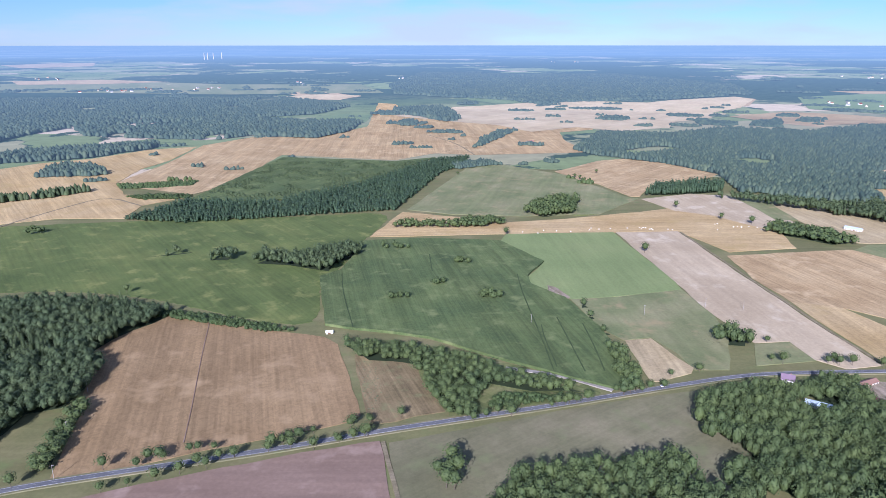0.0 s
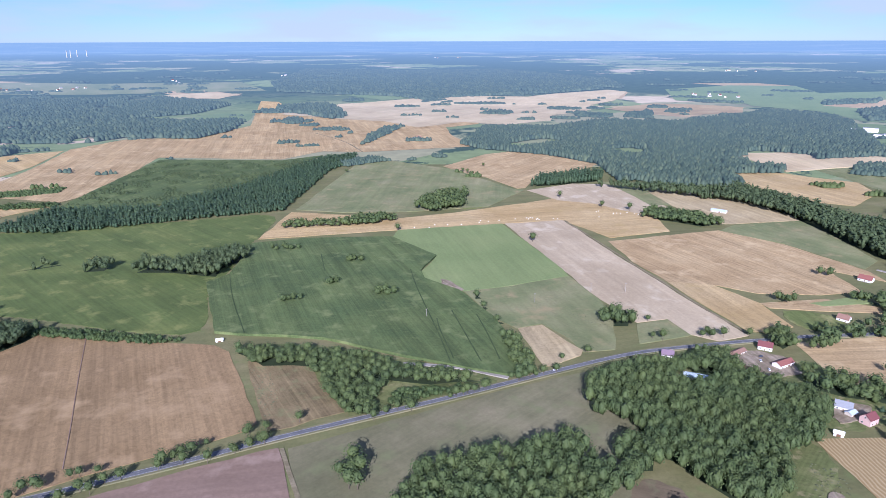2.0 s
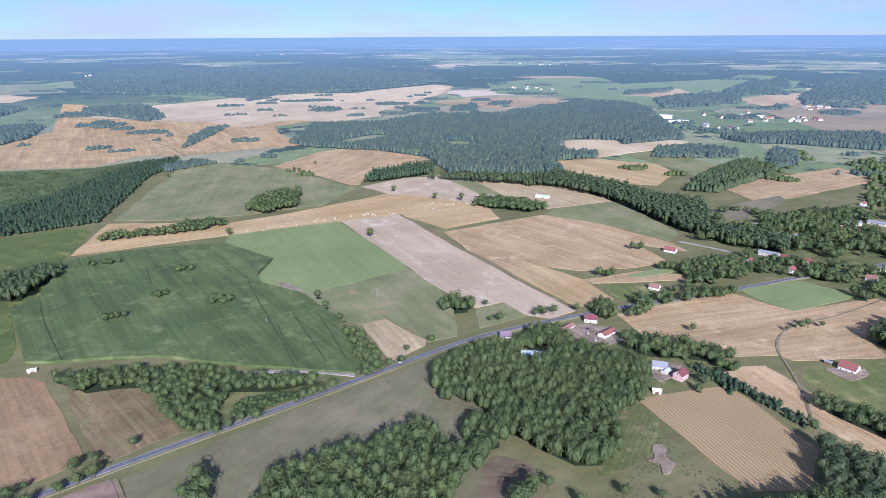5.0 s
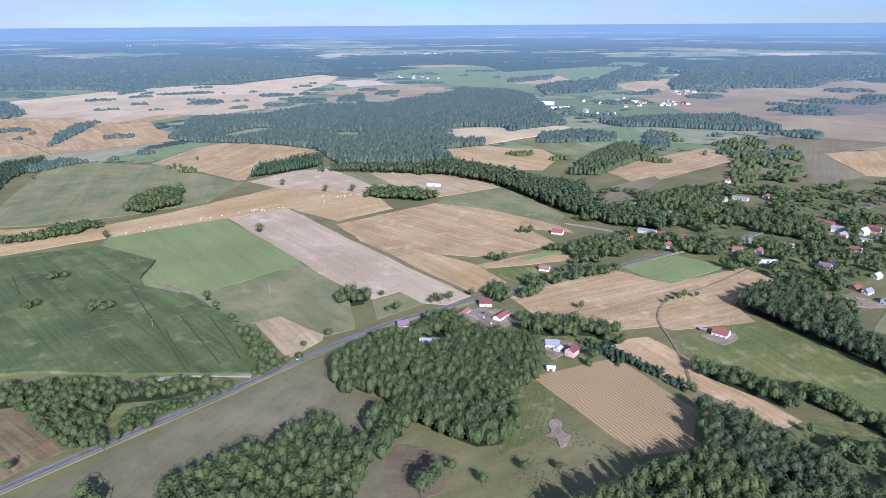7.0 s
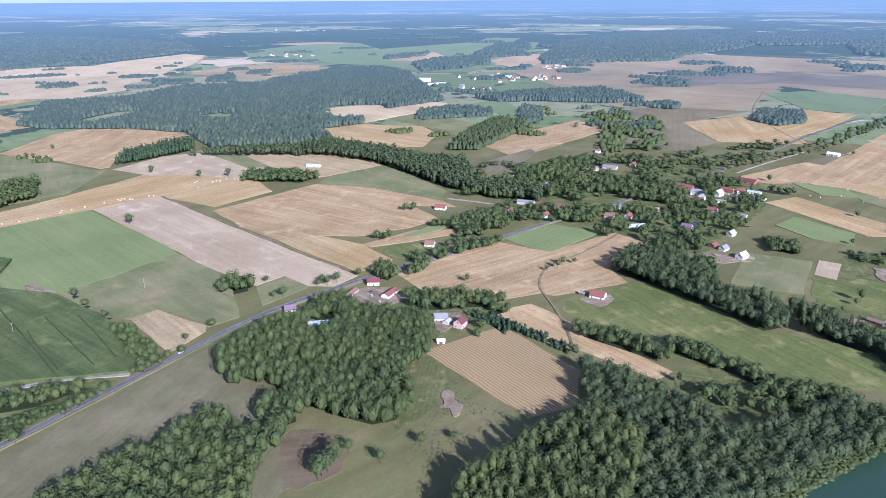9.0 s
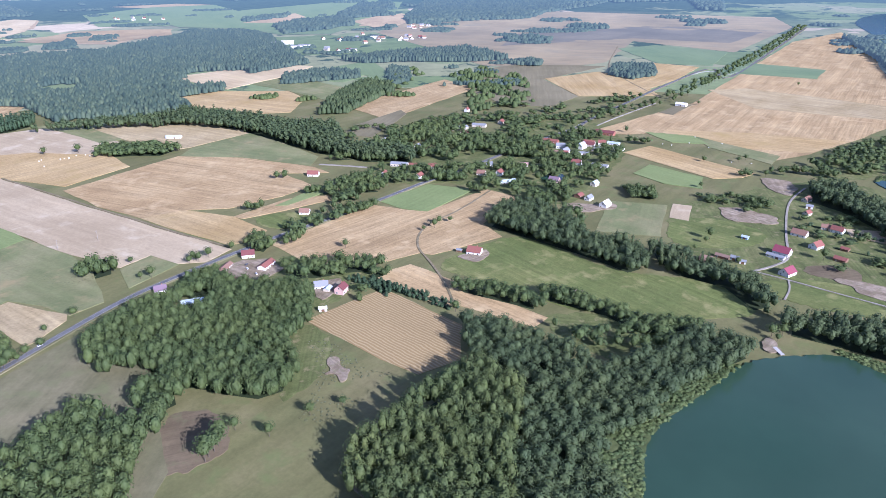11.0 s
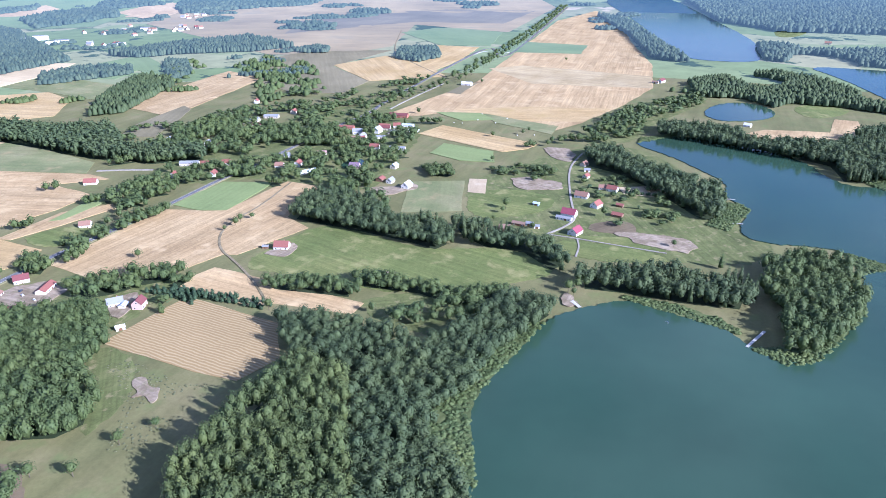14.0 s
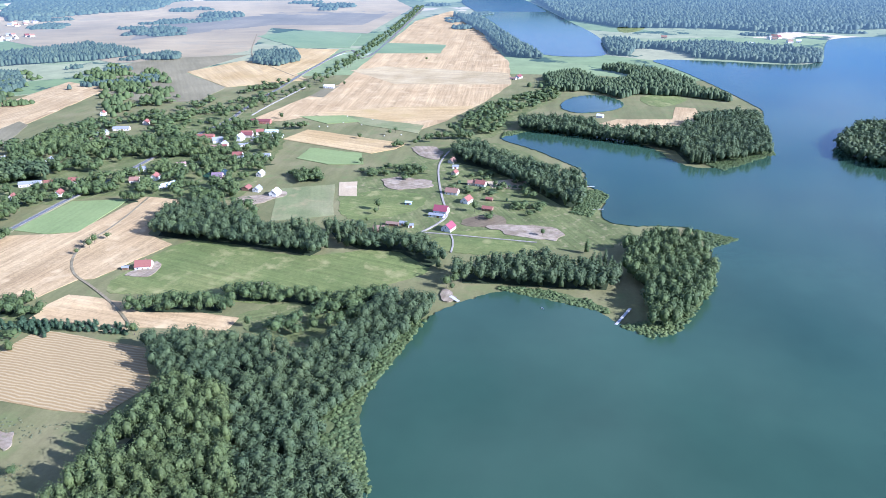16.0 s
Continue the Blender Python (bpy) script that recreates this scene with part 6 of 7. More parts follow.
for c in [(754, 336, 28, 8, 9), (755, 289, 34, 9, 9), (798, 326, 17, 8, 9), (766, 448, 67, 11, 9), (790, 492, 47, 13, 9), (684, 384, 40, 8, 9), (637, 323, 30, 8, 9), (634, 345, 37, 8, 9), (609, 287, 34, 8, 9), (616, 266, 23, 8, 9), (853, 520, 67, 10, 9), (879, 465, 10, 8, 7), (1005, 626, 59, 41, 9), (693, 155, 12, 8, 9), (719, 133, 25, 8, 9), (734, 114, 25, 8, 9), (610, 116, 27, 8, 9), (738, 90, 25, 8, 9)]:
    copse(*c)
for c in [(778, 69, 33, 8, 9), (957, 32, 56, 8, 9), (1042, 11, 43, 8, 9), (1198, -31, 40, 14, 9), (662, 456, 41, 8, 9), (624, 413, 38, 8, 9), (577, 345, 34, 8, 9), (1715, -452, 88, 25, 9), (1793, -645, 125, 29, 9), (1991, -766, 140, 43, 9), (2176, -427, 182, 60, 9), (722, 199, 6, 8, 7)]:
    copse(*c)
rng = random.Random(11)
for i in range(150):
    a, d = radians(rng.uniform(-42, 118)), rng.uniform(1700, 5200)
    x, y = d * math.sin(a), d * math.cos(a)
    if abs(math.degrees(a) - 100) > 14:
        copse(x, y, rng.uniform(25, 160), rng.uniform(30, 140), rng.uniform(8, 13), "mixed", False)

# ---- single trees ----
ROADSIDE = [tree("roadside_tree", "broad", 40 + i, 7.0 + i % 3, 5.6 + 0.5 * (i % 4), "rounded green broadleaf tree standing alone by road or field") for i in range(4)]
OLD = [tree("old_tree", "broad", 60 + i, 12.0 + i, 9.0 + i * 0.8, "large full-crowned broadleaf tree in a dense clump") for i in range(3)]
AVENUE_TREE = [tree("avenue_tree", "broad", 80 + i, 11.0 + i, 8.5 + i, "tall avenue tree lining the straight road") for i in range(3)]
used = set()


def plant(models, x, y, s, i):
    ob = models[i % len(models)]
    lx, ly, lz, k = lift(x, y)
    m = pose(lx, ly, lz, 0, 0, (i * 77) % 360) @ Matrix.Scale(s * k, 4)
    if ob not in used:
        used.add(ob)
        ob.matrix_basis = m
        return ob
    c = copy_thing(ob, m)
    c.matrix_basis = m
    return c


for i, (x, y) in enumerate([(62.1, 353.1), (66.0, 354.9), (73.0, 357.3), (78.0, 359.1), (85.2, 361.5), (106.8, 367.5), (111.4, 369.5), (119.0, 372.0), (124.4, 374.0), (133.1, 375.1), (30.6, 345.5), (37.7, 347.1), (-150.2, 294.5), (-111.8, 301.4), (-104.9, 303.5), (-142.3, 302.6), (-128.7, 307.9), (-125.2, 309.2), (-87.8, 311.3), (-80.7, 318.8), (-55.8, 318.4), (-47.2, 320.2), (-40.1, 322.6), (-50.2, 332.5), (-41.0, 338.6), (-166.1, 293.0), (-202.6, 278.7), (-159.3, 275.7), (-148.5, 280.0), (-137.0, 283.9), (-146.9, 300.1), (-139.9, 301.6), (-127.6, 289.7), (-121.1, 296.3), (-116.1, 293.9), (-117.2, 310.6), (-104.9, 303.1), (-89.1, 308.1), (-83.4, 314.8), (-75.6, 320.1)]):
    plant(ROADSIDE, x, y, 0.74 + 0.065 * ((i * 5) % 7), i)
for i, (x, y) in enumerate([(-69.3, 326.1), (-78.2, 311.1), (-66.5, 310.6), (-54.3, 316.9), (-47.3, 320.1), (-41.6, 322.3), (-49.1, 334.1), (-40.1, 337.0), (-23.3, 342.4), (16.8, 337.6), (23.8, 341.2), (38.2, 343.6), (65.5, 356.2), (70.4, 356.2), (77.2, 358.1), (84.3, 360.8), (103.1, 370.2), (107.9, 369.6), (115.4, 372.3), (162.3, 397.5), (142.4, 391.3), (215.5, 413.7), (221.0, 409.6), (250.4, 409.5), (255.9, 409.5), (264.8, 407.1), (-263.8, 542.5), (23.4, 1086.4), (397.0, 315.1), (407.3, 312.2), (415.4, 313.7), (425.1, 310.0), (521.5, 844.8), (204.3, 1059.5), (213.3, 1028.6)]):
    plant(ROADSIDE, x, y, 0.74 + 0.065 * ((i * 5) % 7), i)
for i, (x, y) in enumerate([(220.2, 1024.0), (209.3, 1046.1), (304.0, 216.2), (194.7, 203.8), (151.7, 229.9), (158.2, 213.9), (180.0, 210.7), (89.9, 298.6), (246.5, 1100.1), (1014.7, 304.0), (1262.1, 223.5), (1297.7, 362.3), (741.2, 172.4), (751.8, 97.8), (754.2, 168.8), (704.1, 136.4), (632.9, 175.8), (501.7, 129.2), (511.8, 129.4), (619.0, 144.5), (477.1, -2.0), (508.9, 38.1), (519.2, 52.6), (530.5, 19.5), (381.6, 51.1), (384.8, 55.1), (389.4, 50.4), (476.5, 99.0), (483.3, 131.3), (597.3, 115.8), (510.9, 297.8), (562.9, 294.7), (335.8, 340.3), (325.0, 310.8), (324.4, 299.7), (331.6, 300.9), (291.0, 336.7), (291.8, 348.8), (294.4, 403.0), (300.2, 403.9)]):
    plant(ROADSIDE, x, y, 0.74 + 0.065 * ((i * 5) % 7), i)
for i, (x, y) in enumerate([(292.1, 387.6), (256.0, 406.4), (255.0, 411.4), (225.9, 443.3), (283.2, 404.8)]):
    plant(ROADSIDE, x, y, 0.74 + 0.065 * ((i * 5) % 7), i)
for i, (x, y) in enumerate([(-2.5, 287.4), (2.9, 285.2), (7.0, 287.4), (1.6, 278.6), (5.5, 277.3), (4.4, 296.7), (130.5, 222.4), (133.3, 223.8), (136.9, 224.8), (140.3, 226.4), (143.1, 228.5)]):
    plant(OLD, x, y, 0.85 + 0.05 * (i % 4), i)
for i, (x, y) in enumerate([(68.3, 724.9), (201.1, 659.1), (295.1, 853.9), (328.6, 792.5), (355.6, 771.2)]):
    plant(OLD, x, y, 0.78 + 0.06 * (i % 3), i + 1)
AVENUE = [Vector(p) for p in [(785.8, 389.8), (874.9, 371.8), (1017.5, 348.9), (1298.8, 353.9), (1700.3, 377.3), (2329.3, 431.7)]]
rng = random.Random(5)
k = 0
for a, b in zip(AVENUE, AVENUE[1:]):
    d = (b - a).normalized()
    for j in range(int((b - a).length / 15)):
        q = a + d * j * 15
        for s in (-1, 1):
            if rng.random() < 0.9:
                plant(AVENUE_TREE, q.x - d.y * s * 7 + rng.uniform(-2, 2), q.y + d.x * s * 7 + rng.uniform(-3, 3), rng.uniform(0.7, 1.1), k)
                k += 1


# ---- buildings ----
def gable(L, W, h, rise):
    """Walls of a gabled house, open shell with thickness given by the roof above."""
    x, y = L / 2, W / 2
    v = [(-x, -y, -0.3), (x, -y, -0.3), (x, y, -0.3), (-x, y, -0.3), (-x, -y, h), (x, -y, h), (x, y, h), (-x, y, h), (-x, 0, h + rise), (x, 0, h + rise)]
    f = [(0, 1, 5, 4), (2, 3, 7, 6), (1, 2, 6, 9, 5), (3, 0, 4, 8, 7), (3, 2, 1, 0), (4, 5, 9, 8), (6, 7, 8, 9)]
    return v, f


def roof_slabs(L, W, h, rise, over=0.5, thick=0.22):
    x, y = L / 2 + over, W / 2 + over
    drop = rise * over / (W / 2)
    v, f = [], []
    for s in (-1, 1):
        o = len(v)
        for z in (0.03, thick):
            v += [(-x, s * y, h - drop + z), (x, s * y, h - drop + z), (x, 0, h + rise + z), (-x, 0, h + rise + z)]
        q = [(0, 1, 2, 3), (4, 7, 6, 5), (0, 4, 5, 1), (1, 5, 6, 2), (2, 6, 7, 3), (3, 7, 4, 0)]
        f += [tuple(o + i for i in (a if s > 0 else a[::-1])) for a in q]
    return v, f


WINDOW = done("window", box(1.2, 0.12, 1.3, 0, 1, 0.03), GLASS)
FRAME = done("window_frame", box(1.5, 0.08, 1.6, -0.15, 1, 0.03), WALL["white"])
DOOR = done("door", box(1.0, 0.12, 2.05, 0, 1, 0.03), DOORWOOD)
GATE = done("barn_door", box(3.0, 0.12, 2.6, 0, 1, 0.03), DOORWOOD)
CHIMNEY = done("chimney", box(0.7, 0.7, 1.9, 0, 0.92, 0.04), BRICK)
WORDS = {"red": "red tiled", "orange": "orange tiled", "maroon": "maroon tiled", "magenta": "magenta sheet", "mauve": "mauve tiled", "slate": "grey", "tin": "pale blue tin",
         "white": "white", "pinkroof": "weathered pink tiled", "brownroof": "brown", "cream": "cream", "pink": "pink", "brown": "brown boarded", "maroonwall": "red brick", "blue": "blue boarded"}


def building(name, x, y, L, W, h, turn, roof, wall):
    h = h * 1.12
    lx, ly, lz, k = lift(x, y)
    rise = W * (0.42 if name == "house" or name == "farmhouse" else 0.26)
    kind = {"house": "house", "farmhouse": "farmhouse", "barn": "barn", "shed": "shed"}[name]
    root = tagged(new(name), f"{kind} with {WORDS[roof]} gabled roof and {WORDS[wall]} walls", kind)
    root.matrix_basis = pose(lx, ly, lz, 0, 0, turn) @ Matrix.Scale(k / M, 4)
    part("wall", mesh_of("wall", *gable(L, W, h, rise), WALL[wall]), root)
    part("roof", mesh_of("roof", *roof_slabs(L, W, h, rise), ROOF[roof]), root, None, f"{WORDS[roof]} roof")
    sill = 1.0 if h < 4 else 1.1
    n = max(1, int(L / 4.2))
    dwelling = name in ("house", "farmhouse")
    for s in (-1, 1):
        for i in range(n):
            xx = (i + 0.5) / n * L - L / 2
            if s < 0 and i == n // 2:
                part("door" if dwelling else "barn_door", DOOR if dwelling else GATE, root, pose(xx, s * (W / 2 + 0.05), 0, 0, 0, 0))
            else:
                wdw = part("window", FRAME, root, pose(xx, s * (W / 2 + 0.03), sill))
                part("pane", WINDOW, wdw, pose(0, s * 0.05, 0))
    if dwelling:
        part("chimney", CHIMNEY, root, pose(L * 0.18, 0.3, h + rise - 0.6))
        for s in (-1, 1):
            wdw = part("window", FRAME, root, pose(s * (L / 2 + 0.03), 0, h + 0.2, 0, 0, 90))
            part("pane", WINDOW, wdw, pose(0, -s * 0.05, 0))
            wdw = part("window", FRAME, root, pose(s * (L / 2 + 0.03), W * 0.22, sill, 0, 0, 90))
            part("pane", WINDOW, wdw, pose(0, -s * 0.05, 0))
    return root


def block(x, y, L, W, h, turn):
    """A far flat-roofed apartment block with rows of windows."""
    W, h = W * 1.15, h * 1.15
    lx, ly, lz, k = lift(x, y)
    root = tagged(new("apartment_block"), "white flat-roofed apartment block at the edge of the far village", "apartment block", "white blocks")
    root.matrix_basis = pose(lx, ly, lz, 0, 0, turn) @ Matrix.Scale(1 / M, 4)
    part("wall", done("wall", box(L, W, h + 0.3, -0.3), WALL["white"]), root)
    part("roof", done("roof", box(L + 0.6, W + 0.6, 0.5, h), ROOF["slate"]), root)
    for row in range(int(h / 3)):
        for i in range(int(L / 5)):
            for s in (-1, 1):
                part("window", WINDOW, root, pose((i + 0.5) / int(L / 5) * L - L / 2, s * (W / 2 + 0.05), row * 3 + 1))
    return root


building("farmhouse", 283.0, 386.0, 13, 9, 3.6, -39, "maroon", "white")
building("barn", 279.0, 361.0, 20, 9, 3.4, 20, "red", "white")
building("barn", 259.0, 381.0, 22, 7, 2.6, 25, "orange", "cream")
building("barn", 252.5, 356.5, 12, 10, 2.8, -37, "magenta", "cream")
building("house", 212.7, 385.7, 11, 9, 3, -29, "mauve", "white")
building("shed", 217.0, 353.1, 26, 9, 2.6, -32, "tin", "cream")
building("house", 281.6, 290.7, 11, 9, 5, 18, "maroon", "pink")
building("house", 279.1, 306.7, 13, 9, 3, -42, "slate", "white")
building("shed", 278.1, 299.6, 8, 6, 2.6, 19, "tin", "cream")
building("shed", 257.2, 282.4, 7, 5, 2.6, -42, "white", "white")
building("house", 384.5, 257.6, 15, 11, 3.2, -74, "red", "white")
building("shed", 380.6, 268.6, 6, 4, 2.2, -73, "slate", "brown")
building("house", 450.3, 496.5, 16, 10, 3, -60, "red", "white")
building("house", 369.4, 420.8, 12, 9, 3, -59, "orange", "white")
building("house", 489.1, 437.3, 10, 9, 4.4, 14, "red", "white")
building("barn", 525.6, 449.1, 26, 9, 4, -67, "slate", "cream")
building("house", 529.1, 432.9, 13, 9, 3.4, -69, "red", "cream")
building("house", 538.5, 415.5, 12, 9, 4, -70, "red", "white")
building("house", 506.2, 407.1, 12, 9, 3.4, 11, "red", "white")
building("house", 548.7, 363.0, 12, 9, 3.4, -75, "orange", "cream")
building("house", 558.7, 348.6, 12, 9, 4.4, 4, "red", "white")
building("barn", 541.3, 328.6, 26, 9, 2.8, -31, "tin", "cream")
building("house", 580.9, 374.5, 9, 8, 3, -57, "slate", "white")
building("barn", 601.5, 346.3, 13, 9, 2.8, -60, "pinkroof", "cream")
building("house", 590.8, 528.8, 12, 9, 3, 14, "slate", "cream")
building("house", 594.1, 480.1, 10, 8, 3.6, 11, "slate", "white")
building("barn", 693.6, 495.0, 34, 11, 3.6, -26, "slate", "cream")
building("barn", 679.3, 472.9, 24, 9, 3.4, -73, "maroon", "white")
building("barn", 721.2, 483.1, 26, 10, 3.4, -74, "slate", "cream")
building("house", 751.4, 469.6, 12, 9, 4, 4, "red", "cream")
building("house", 787.3, 548.7, 9, 8, 4.4, 7, "red", "white")
building("barn", 700.2, 372.5, 34, 10, 4, -80, "red", "maroonwall")
building("house", 687.1, 349.2, 16, 10, 4, -63, "slate", "white")
building("house", 670.1, 335.3, 16, 10, 4, -1, "slate", "white")
building("house", 698.7, 329.9, 15, 11, 5, -3, "tin", "white")
building("house", 717.3, 329.3, 18, 10, 4, -83, "red", "cream")
building("barn", 663.8, 341.7, 12, 8, 3, -63, "brownroof", "cream")
building("house", 635.6, 303.8, 14, 9, 4.4, -82, "red", "white")
building("barn", 676.5, 315.7, 16, 7, 2.8, -65, "slate", "white")
building("house", 567.2, 292.5, 14, 11, 4.6, -81, "mauve", "pink")
building("shed", 533.2, 295.2, 5, 5, 4, -61, "white", "white")
building("barn", 544.0, 254.7, 11, 9, 3, -3, "red", "brown")
building("house", 542.4, 244.4, 11, 8, 3, -4, "slate", "white")
building("house", 582.6, 258.1, 11, 8, 3.6, -4, "tin", "cream")
building("house", 533.3, 224.7, 13, 10, 4.2, -5, "white", "white")
building("shed", 643.0, 281.1, 24, 8, 2.6, -84, "slate", "white")
building("barn", 774.1, 336.3, 34, 12, 4.4, -85, "maroon", "maroonwall")
building("house", 713.0, 325.6, 14, 9, 3.6, -83, "maroon", "cream")
building("house", 727.0, 318.2, 12, 9, 4, -66, "red", "white")
building("barn", 734.0, 307.3, 20, 8, 3, -85, "tin", "white")
building("shed", 716.4, 292.7, 16, 7, 2.6, -86, "tin", "white")
building("barn", 700.5, 312.7, 16, 8, 3, -4, "slate", "cream")
building("house", 662.6, 331.7, 11, 9, 3.4, -63, "red", "cream")
building("house", 649.1, 89.4, 11, 8, 3, -20, "orange", "cream")
building("shed", 631.4, 83.6, 8, 6, 3, -82, "slate", "white")
building("house", 612.4, 81.5, 9, 7, 3, -20, "red", "cream")
building("house", 585.6, 63.1, 9, 7, 3, -84, "orange", "cream")
building("house", 583.7, 54.4, 13, 9, 3.4, -103, "red", "white")
building("house", 559.4, 76.5, 16, 10, 3, -100, "orange", "white")
building("house", 540.3, 61.5, 13, 10, 3.4, -22, "red", "white")
building("shed", 547.1, 43.4, 8, 6, 2.4, -103, "red", "brown")
building("barn", 524.5, 42.7, 12, 8, 2.6, -103, "red", "brown")
building("house", 512.9, 78.5, 16, 12, 4, -99, "magenta", "white")
building("shed", 503.9, 80.7, 18, 6, 2.6, -99, "slate", "white")
building("house", 478.9, 67.6, 14, 11, 3.4, -20, "magenta", "white")
building("shed", 528.1, 108.1, 7, 5, 2.6, -96, "tin", "blue")
building("barn", 470.2, 118.8, 12, 12, 2.6, -76, "brownroof", "brown")
building("shed", 481.6, 111.0, 14, 6, 2.6, -95, "brownroof", "brown")
building("shed", 483.9, 103.1, 8, 6, 2.6, -96, "slate", "blue")
building("shed", 480.2, 96.7, 6, 5, 2.6, -79, "slate", "white")
building("shed", 994.8, 321.4, 22, 12, 4, -90, "white", "white")
building("house", 1110.3, 49.8, 18, 10, 4, -25, "maroon", "white")
building("barn", 1099.4, 58.0, 14, 8, 3, -105, "brownroof", "cream")
building("house", 861.3, -62.7, 12, 7, 3, -112, "white", "white")
building("house", 1600.2, -507.2, 14, 10, 5, -108, "white", "white")
building("house", 1494.4, -460.5, 16, 10, 4, -45, "red", "cream")
building("house", 1552.0, -402.3, 14, 10, 4, -105, "white", "white")
building("house", 1640.4, -239.9, 18, 10, 4, -98, "orange", "cream")
building("house", 2133.9, -123.9, 22, 10, 4, -111, "white", "white")
building("house", 1883.1, -618.6, 24, 12, 5, -108, "white", "white")
building("shed", -81.9, 460.1, 7, 5, 1.6, 10, "white", "white")
building("house", 185.8, 1458.8, 16, 9, 4, -7, "orange", "cream")
building("barn", 171.9, 1441.7, 14, 9, 4, 55, "slate", "cream")
building("barn", 144.5, 857.3, 18, 9, 4, -10, "brownroof", "cream")
building("barn", 458.4, 745.9, 26, 9, 3, -50, "tin", "white")
block(1152.7, 1372.8, 44, 12, 12, -48)
block(1190.2, 1377.4, 44, 12, 12, -49)
block(1142.9, 1290.6, 40, 12, 9, -50)
block(1165.1, 1289.2, 40, 12, 9, -50)
block(1072.8, 1312.3, 34, 12, 9, -47)
block(1076.6, 1295.8, 30, 12, 7, -48)
block(1409.8, 1285.2, 30, 16, 8, -56)
block(1159.3, 1145.6, 26, 12, 7, -53)
block(1180.2, 1143.4, 24, 12, 7, -54)
# scattered cottages of the far villages
rng = random.Random(21)
for cx, cy, spread, count in [(-1432, 3069, 130, 7), (-1332, 3183, 120, 7), (-1143, 3263, 100, 6), (-785, 3734, 150, 4), (-147, 4218, 150, 4), (1388, 2397, 90, 7), (2631, 4343, 200, 6), (1380, 1306, 80, 9), (1464, 1230, 60, 9), (1179, 1183, 40, 4), (1701, 1373, 60, 8), (1655, -508, 60, 5), (1397, 8184, 250, 5), (-2301, 4231, 150, 5)]:
    for i in range(count):
        building("house", cx + rng.uniform(-1, 1) * spread, cy + rng.uniform(-1, 1) * spread, rng.uniform(13, 19), 12, 4.5, rng.uniform(0, 180), rng.choice(["slate", "orange", "maroon", "brownroof"]), rng.choice(["white", "cream"]))



# ---- small things ----
def bale_mesh():
    bm = bmesh.new()
    bmesh.ops.create_cone(bm, cap_ends=True, segments=14, radius1=0.8, radius2=0.8, depth=1.4, matrix=pose(0, 0, 0.78, 0, 90, 0))
    bmesh.ops.bevel(bm, geom=[e for e in bm.edges if len(e.link_faces) == 2 and any(len(q.verts) > 4 for q in e.link_faces)], offset=0.12, segments=1, affect="EDGES")
    return done("straw_bale", bm, BALE)


BALE_MESH = bale_mesh()
for i, (x, y) in enumerate([(88.0, 736.7), (104.2, 731.9), (112.1, 743.8), (126.2, 741.4), (141.5, 739.0), (163.6, 746.2), (167.0, 753.6), (174.9, 748.7), (188.1, 751.1), (207.8, 753.6), (223.1, 751.1), (226.3, 756.0), (231.9, 748.6), (234.3, 746.1), (252.1, 748.6), (256.4, 746.1), (313.3, 771.2), (306.9, 746.1), (330.6, 760.9), (335.1, 760.9), (337.5, 755.9), (348.0, 760.9), (355.4, 755.9), (821.2, 244.0), (808.3, 208.7), (767.1, 262.5), (768.5, 252.7), (735.5, 177.5), (742.9, 159.9), (781.9, 215.6), (789.6, 239.8), (317.0, 773.7), (329.6, 758.3), (338.9, 759.0), (356.2, 747.5), (222.5, 756.0), (228.7, 754.9), (234.1, 751.3)]):
    b = tagged(new("straw_bale", BALE_MESH), "pale round straw bale lying on stubble", "straw bale", "round bales on the stubble")
    lx, ly, lz, k = lift(x, y)
    b.matrix_basis = pose(lx, ly, lz + 0.2, 0, 0, i * 53) @ Matrix.Scale(1 / M, 4)


def utility_pole(x, y, turn):
    root = tagged(new("utility_pole"), "slim pale concrete utility pole standing in the field", "utility pole", "power line poles")
    root.matrix_basis = pose(x, y, 0, 0, 0, turn)
    part("post", done("post", tube(0.15, 0.09, 8.5, 8, -0.3), WOOD), root)
    part("crossarm", done("crossarm", box(1.8, 0.1, 0.1, 7.8, 1, 0.02), CONCRETE), root)
    for s in (-0.8, 0, 0.8):
        part("insulator", done("insulator", tube(0.07, 0.05, 0.3, 6, 7.9), WALL["brown"]), root, pose(s, 0, 0))


for x, y in [(-186.0, 285.3), (-200.2, 325.1), (-212.4, 371.8), (65.4, 475.7), (154.6, 494.6), (234.5, 503.9), (206.8, 509.3)]:
    utility_pole(x, y, 25)


def car(x, y, turn, paint, label, z=0.2):
    root = tagged(new("car"), label, "car")
    root.matrix_basis = pose(x, y, z, 0, 0, turn) @ Matrix.Scale(1 / M, 4)
    bm = box(4.3, 1.75, 0.62, 0.32, 0.97, 0.08)
    part("body", done("body", bm, paint), root)
    part("cabin", done("cabin", box(2.3, 1.6, 0.55, 0.93, 0.8, 0.06), GLASS), root, pose(-0.2, 0, 0))
    part("car_roof", done("car_roof", box(1.8, 1.28, 0.06, 1.46, 1, 0.02), paint), root, pose(-0.2, 0, 0))
    for sx in (-1.35, 1.35):
        for sy in (-0.82, 0.82):
            bm = tube(0.32, 0.32, 0.2, 12, -0.1)
            part("wheel", done("wheel", bm, RUBBER), root, pose(sx, sy, 0.32, 90, 0, 0))


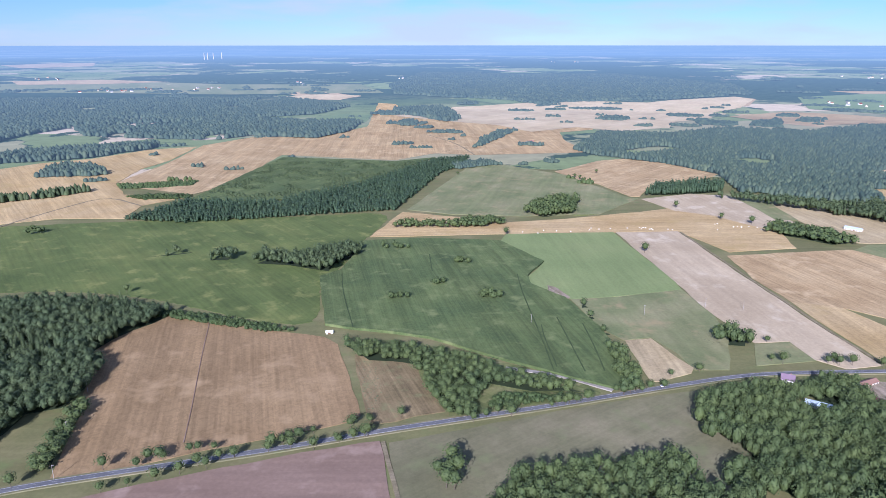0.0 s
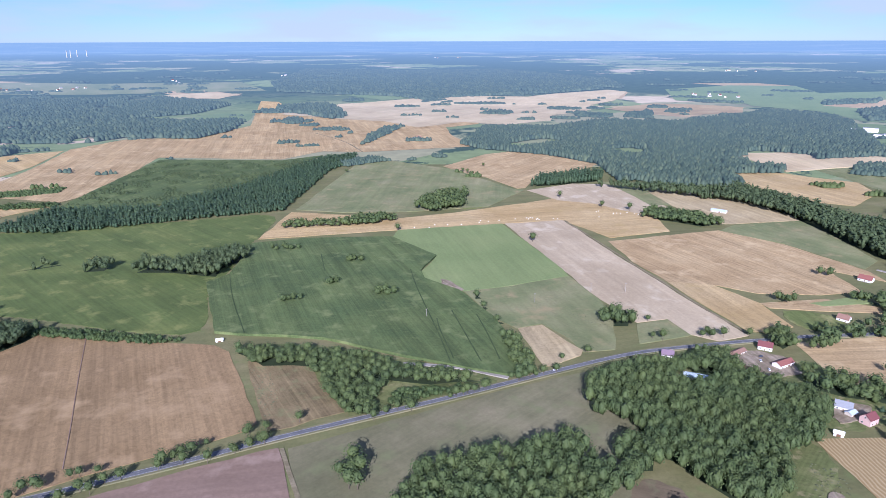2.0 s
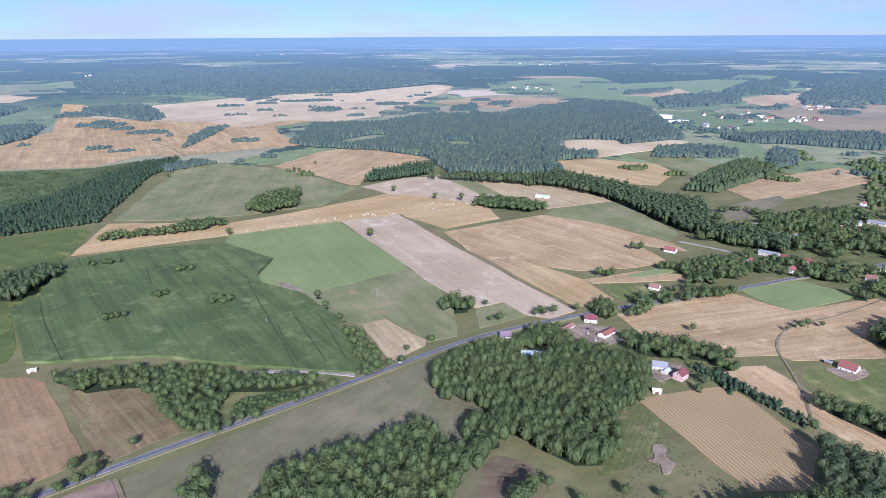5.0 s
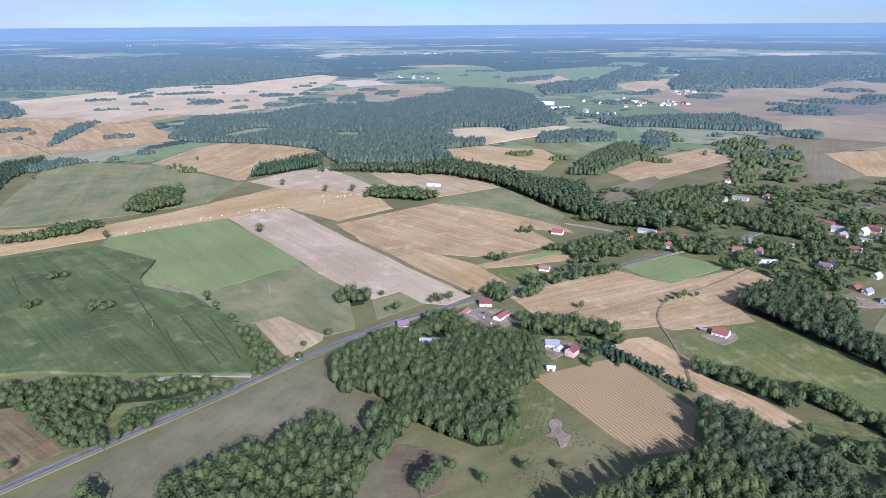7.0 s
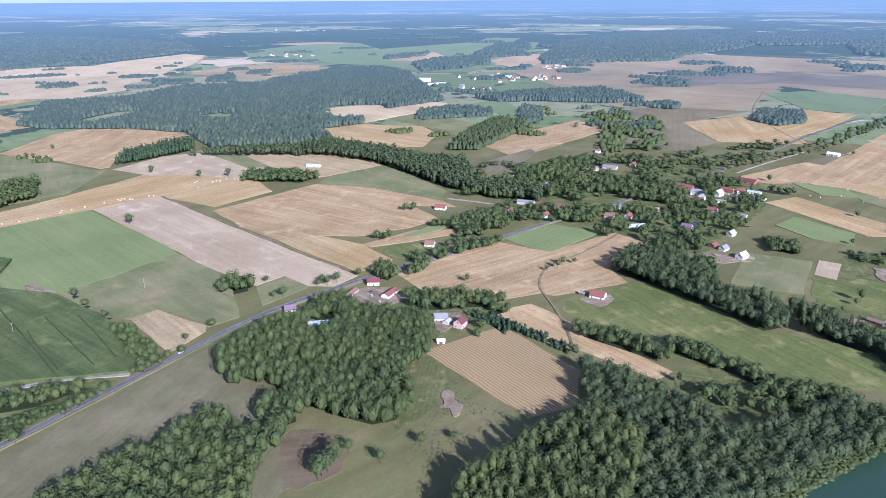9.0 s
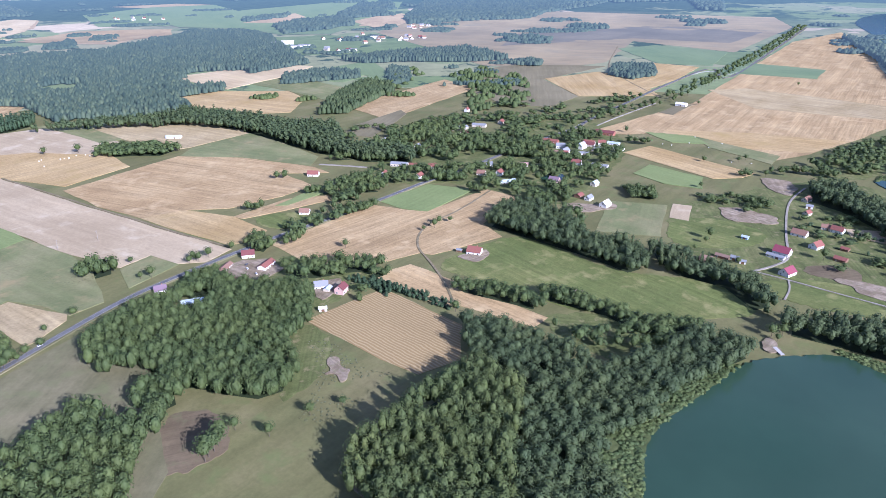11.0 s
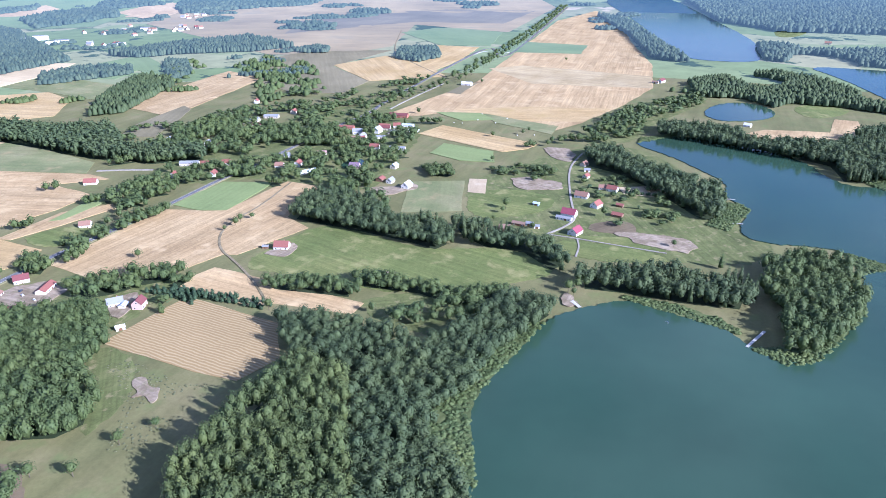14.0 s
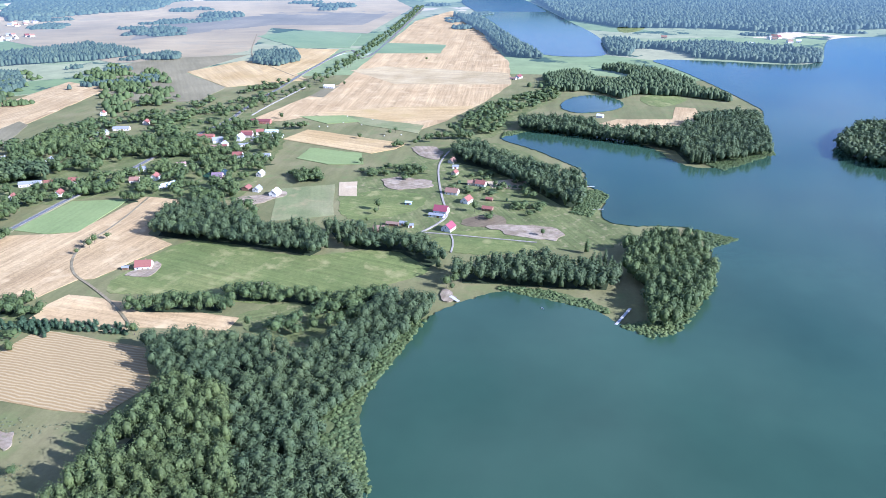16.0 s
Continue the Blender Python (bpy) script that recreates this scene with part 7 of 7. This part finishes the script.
def jetty(line, width, label):
    """A plank jetty on posts."""
    (ax, ay), (bx, by) = line
    L = math.dist((ax, ay), (bx, by))
    turn = math.degrees(math.atan2(by - ay, bx - ax))
    root = tagged(new("jetty"), label, "jetty")
    root.matrix_basis = pose(ax, ay, 0, 0, 0, turn)
    n = int(L / 0.25)
    plank = done("plank", box(L / n - 0.03, width, 0.08, 0.75), CONCRETE)
    for i in range(n):
        part("plank", plank, root, pose((i + 0.5) * L / n, 0, 0))
    for s in (-1, 1):
        part("beam", done("beam", box(L, 0.15, 0.18, 0.57), WOOD), root, pose(L / 2, s * width * 0.35, 0))
    post = done("post", tube(0.1, 0.1, 1.1, 8, -0.3), WOOD)
    for i in range(int(L / 3) + 1):
        for s in (-1, 1):
            part("post", post, root, pose(min(L - 0.2, 0.3 + i * 3), s * width * 0.45, 0))


def boat(x, y, turn):
    root = tagged(new("rowing_boat"), "small white rowing boat moored on the lake", "boat")
    root.matrix_basis = pose(x, y, 0.35, 0, 0, turn) @ Matrix.Scale(1 / M, 4)
    v, f = [], []
    n = 9
    for i in range(n):
        u = i / (n - 1)
        w = 0.85 * math.sin(math.pi * (0.15 + 0.85 * (1 - u)) ** 0.8) ** 0.7 if u < 1 else 0.02
        for s, z in ((-1, 0.55 + 0.2 * u), (-0.6, 0.02 + 0.1 * u), (0.6, 0.02 + 0.1 * u), (1, 0.55 + 0.2 * u)):
            v.append((u * 4.6 - 2.3, s * w, z))
        if i:
            o = 4 * i
            f += [(o - 4 + j, o + j, o + j + 1, o - 3 + j) for j in range(3)]
    me = mesh_of("hull", v, f, PAINT)
    part("hull", me, root)
    for u in (-0.9, 0.5):
        part("thwart", done("thwart", box(0.28, 1.35, 0.05, 0.38), WOOD), root, pose(u, 0, 0))


car(133.4, 378.0, 12, PAINT, "white car standing on the country road", 0.62)
car(268.0, 368.0, 70, PAINT, "white car parked in the farmyard", 0.7)
car(272.0, 374.0, 20, DARKPAINT, "dark car parked in the farmyard", 0.7)
car(266.0, 356.0, 70, PAINT, "white car parked in the farmyard", 0.7)
jetty(((373.4, 50.9), (367.0, 44.9)), 2.2, "pale plank jetty at the little beach")
jetty(((373.5, -55.3), (353.1, -45.7)), 1.6, "weathered plank jetty at the wooded point")
jetty(((591.3, -29.7), (593.4, -44.4)), 1.4, "low wooden jetty in the bay")
jetty(((536.4, -38.8), (537.9, -49.1)), 1.4, "low wooden jetty in the bay")
boat(366.0, -4.6, 30)
sheet("beach", FIELD["sandy"], [(370.8, 58.2), (383.0, 56.6), (379.3, 50.8), (369.8, 45.3), (364.5, 52.0)], 0.7, "small sandy beach by the jetty", 2.0, "beach")
for i, (x, y) in enumerate([(-3132.7, 9410.4), (-3124.6, 9758.2), (-3008.6, 9756.7), (-3087.9, 9409.8)]):
    lx, ly, lz, k = lift(x, y)
    stack = tagged(new("smokestack"), "pale tall smokestack of a far power station", "smokestack", "power station stacks")
    stack.matrix_basis = pose(lx, ly, lz) @ Matrix.Scale(k, 4)
    part("shaft", done("shaft", tube(6, 4, 90, 12, -4), CONCRETE), stack)

# from the plan's units to metres
for ob in scene.objects:
    if ob.parent is None and ob.type in ("MESH", "EMPTY"):
        ob.matrix_basis = Matrix.Scale(M, 4) @ ob.matrix_basis
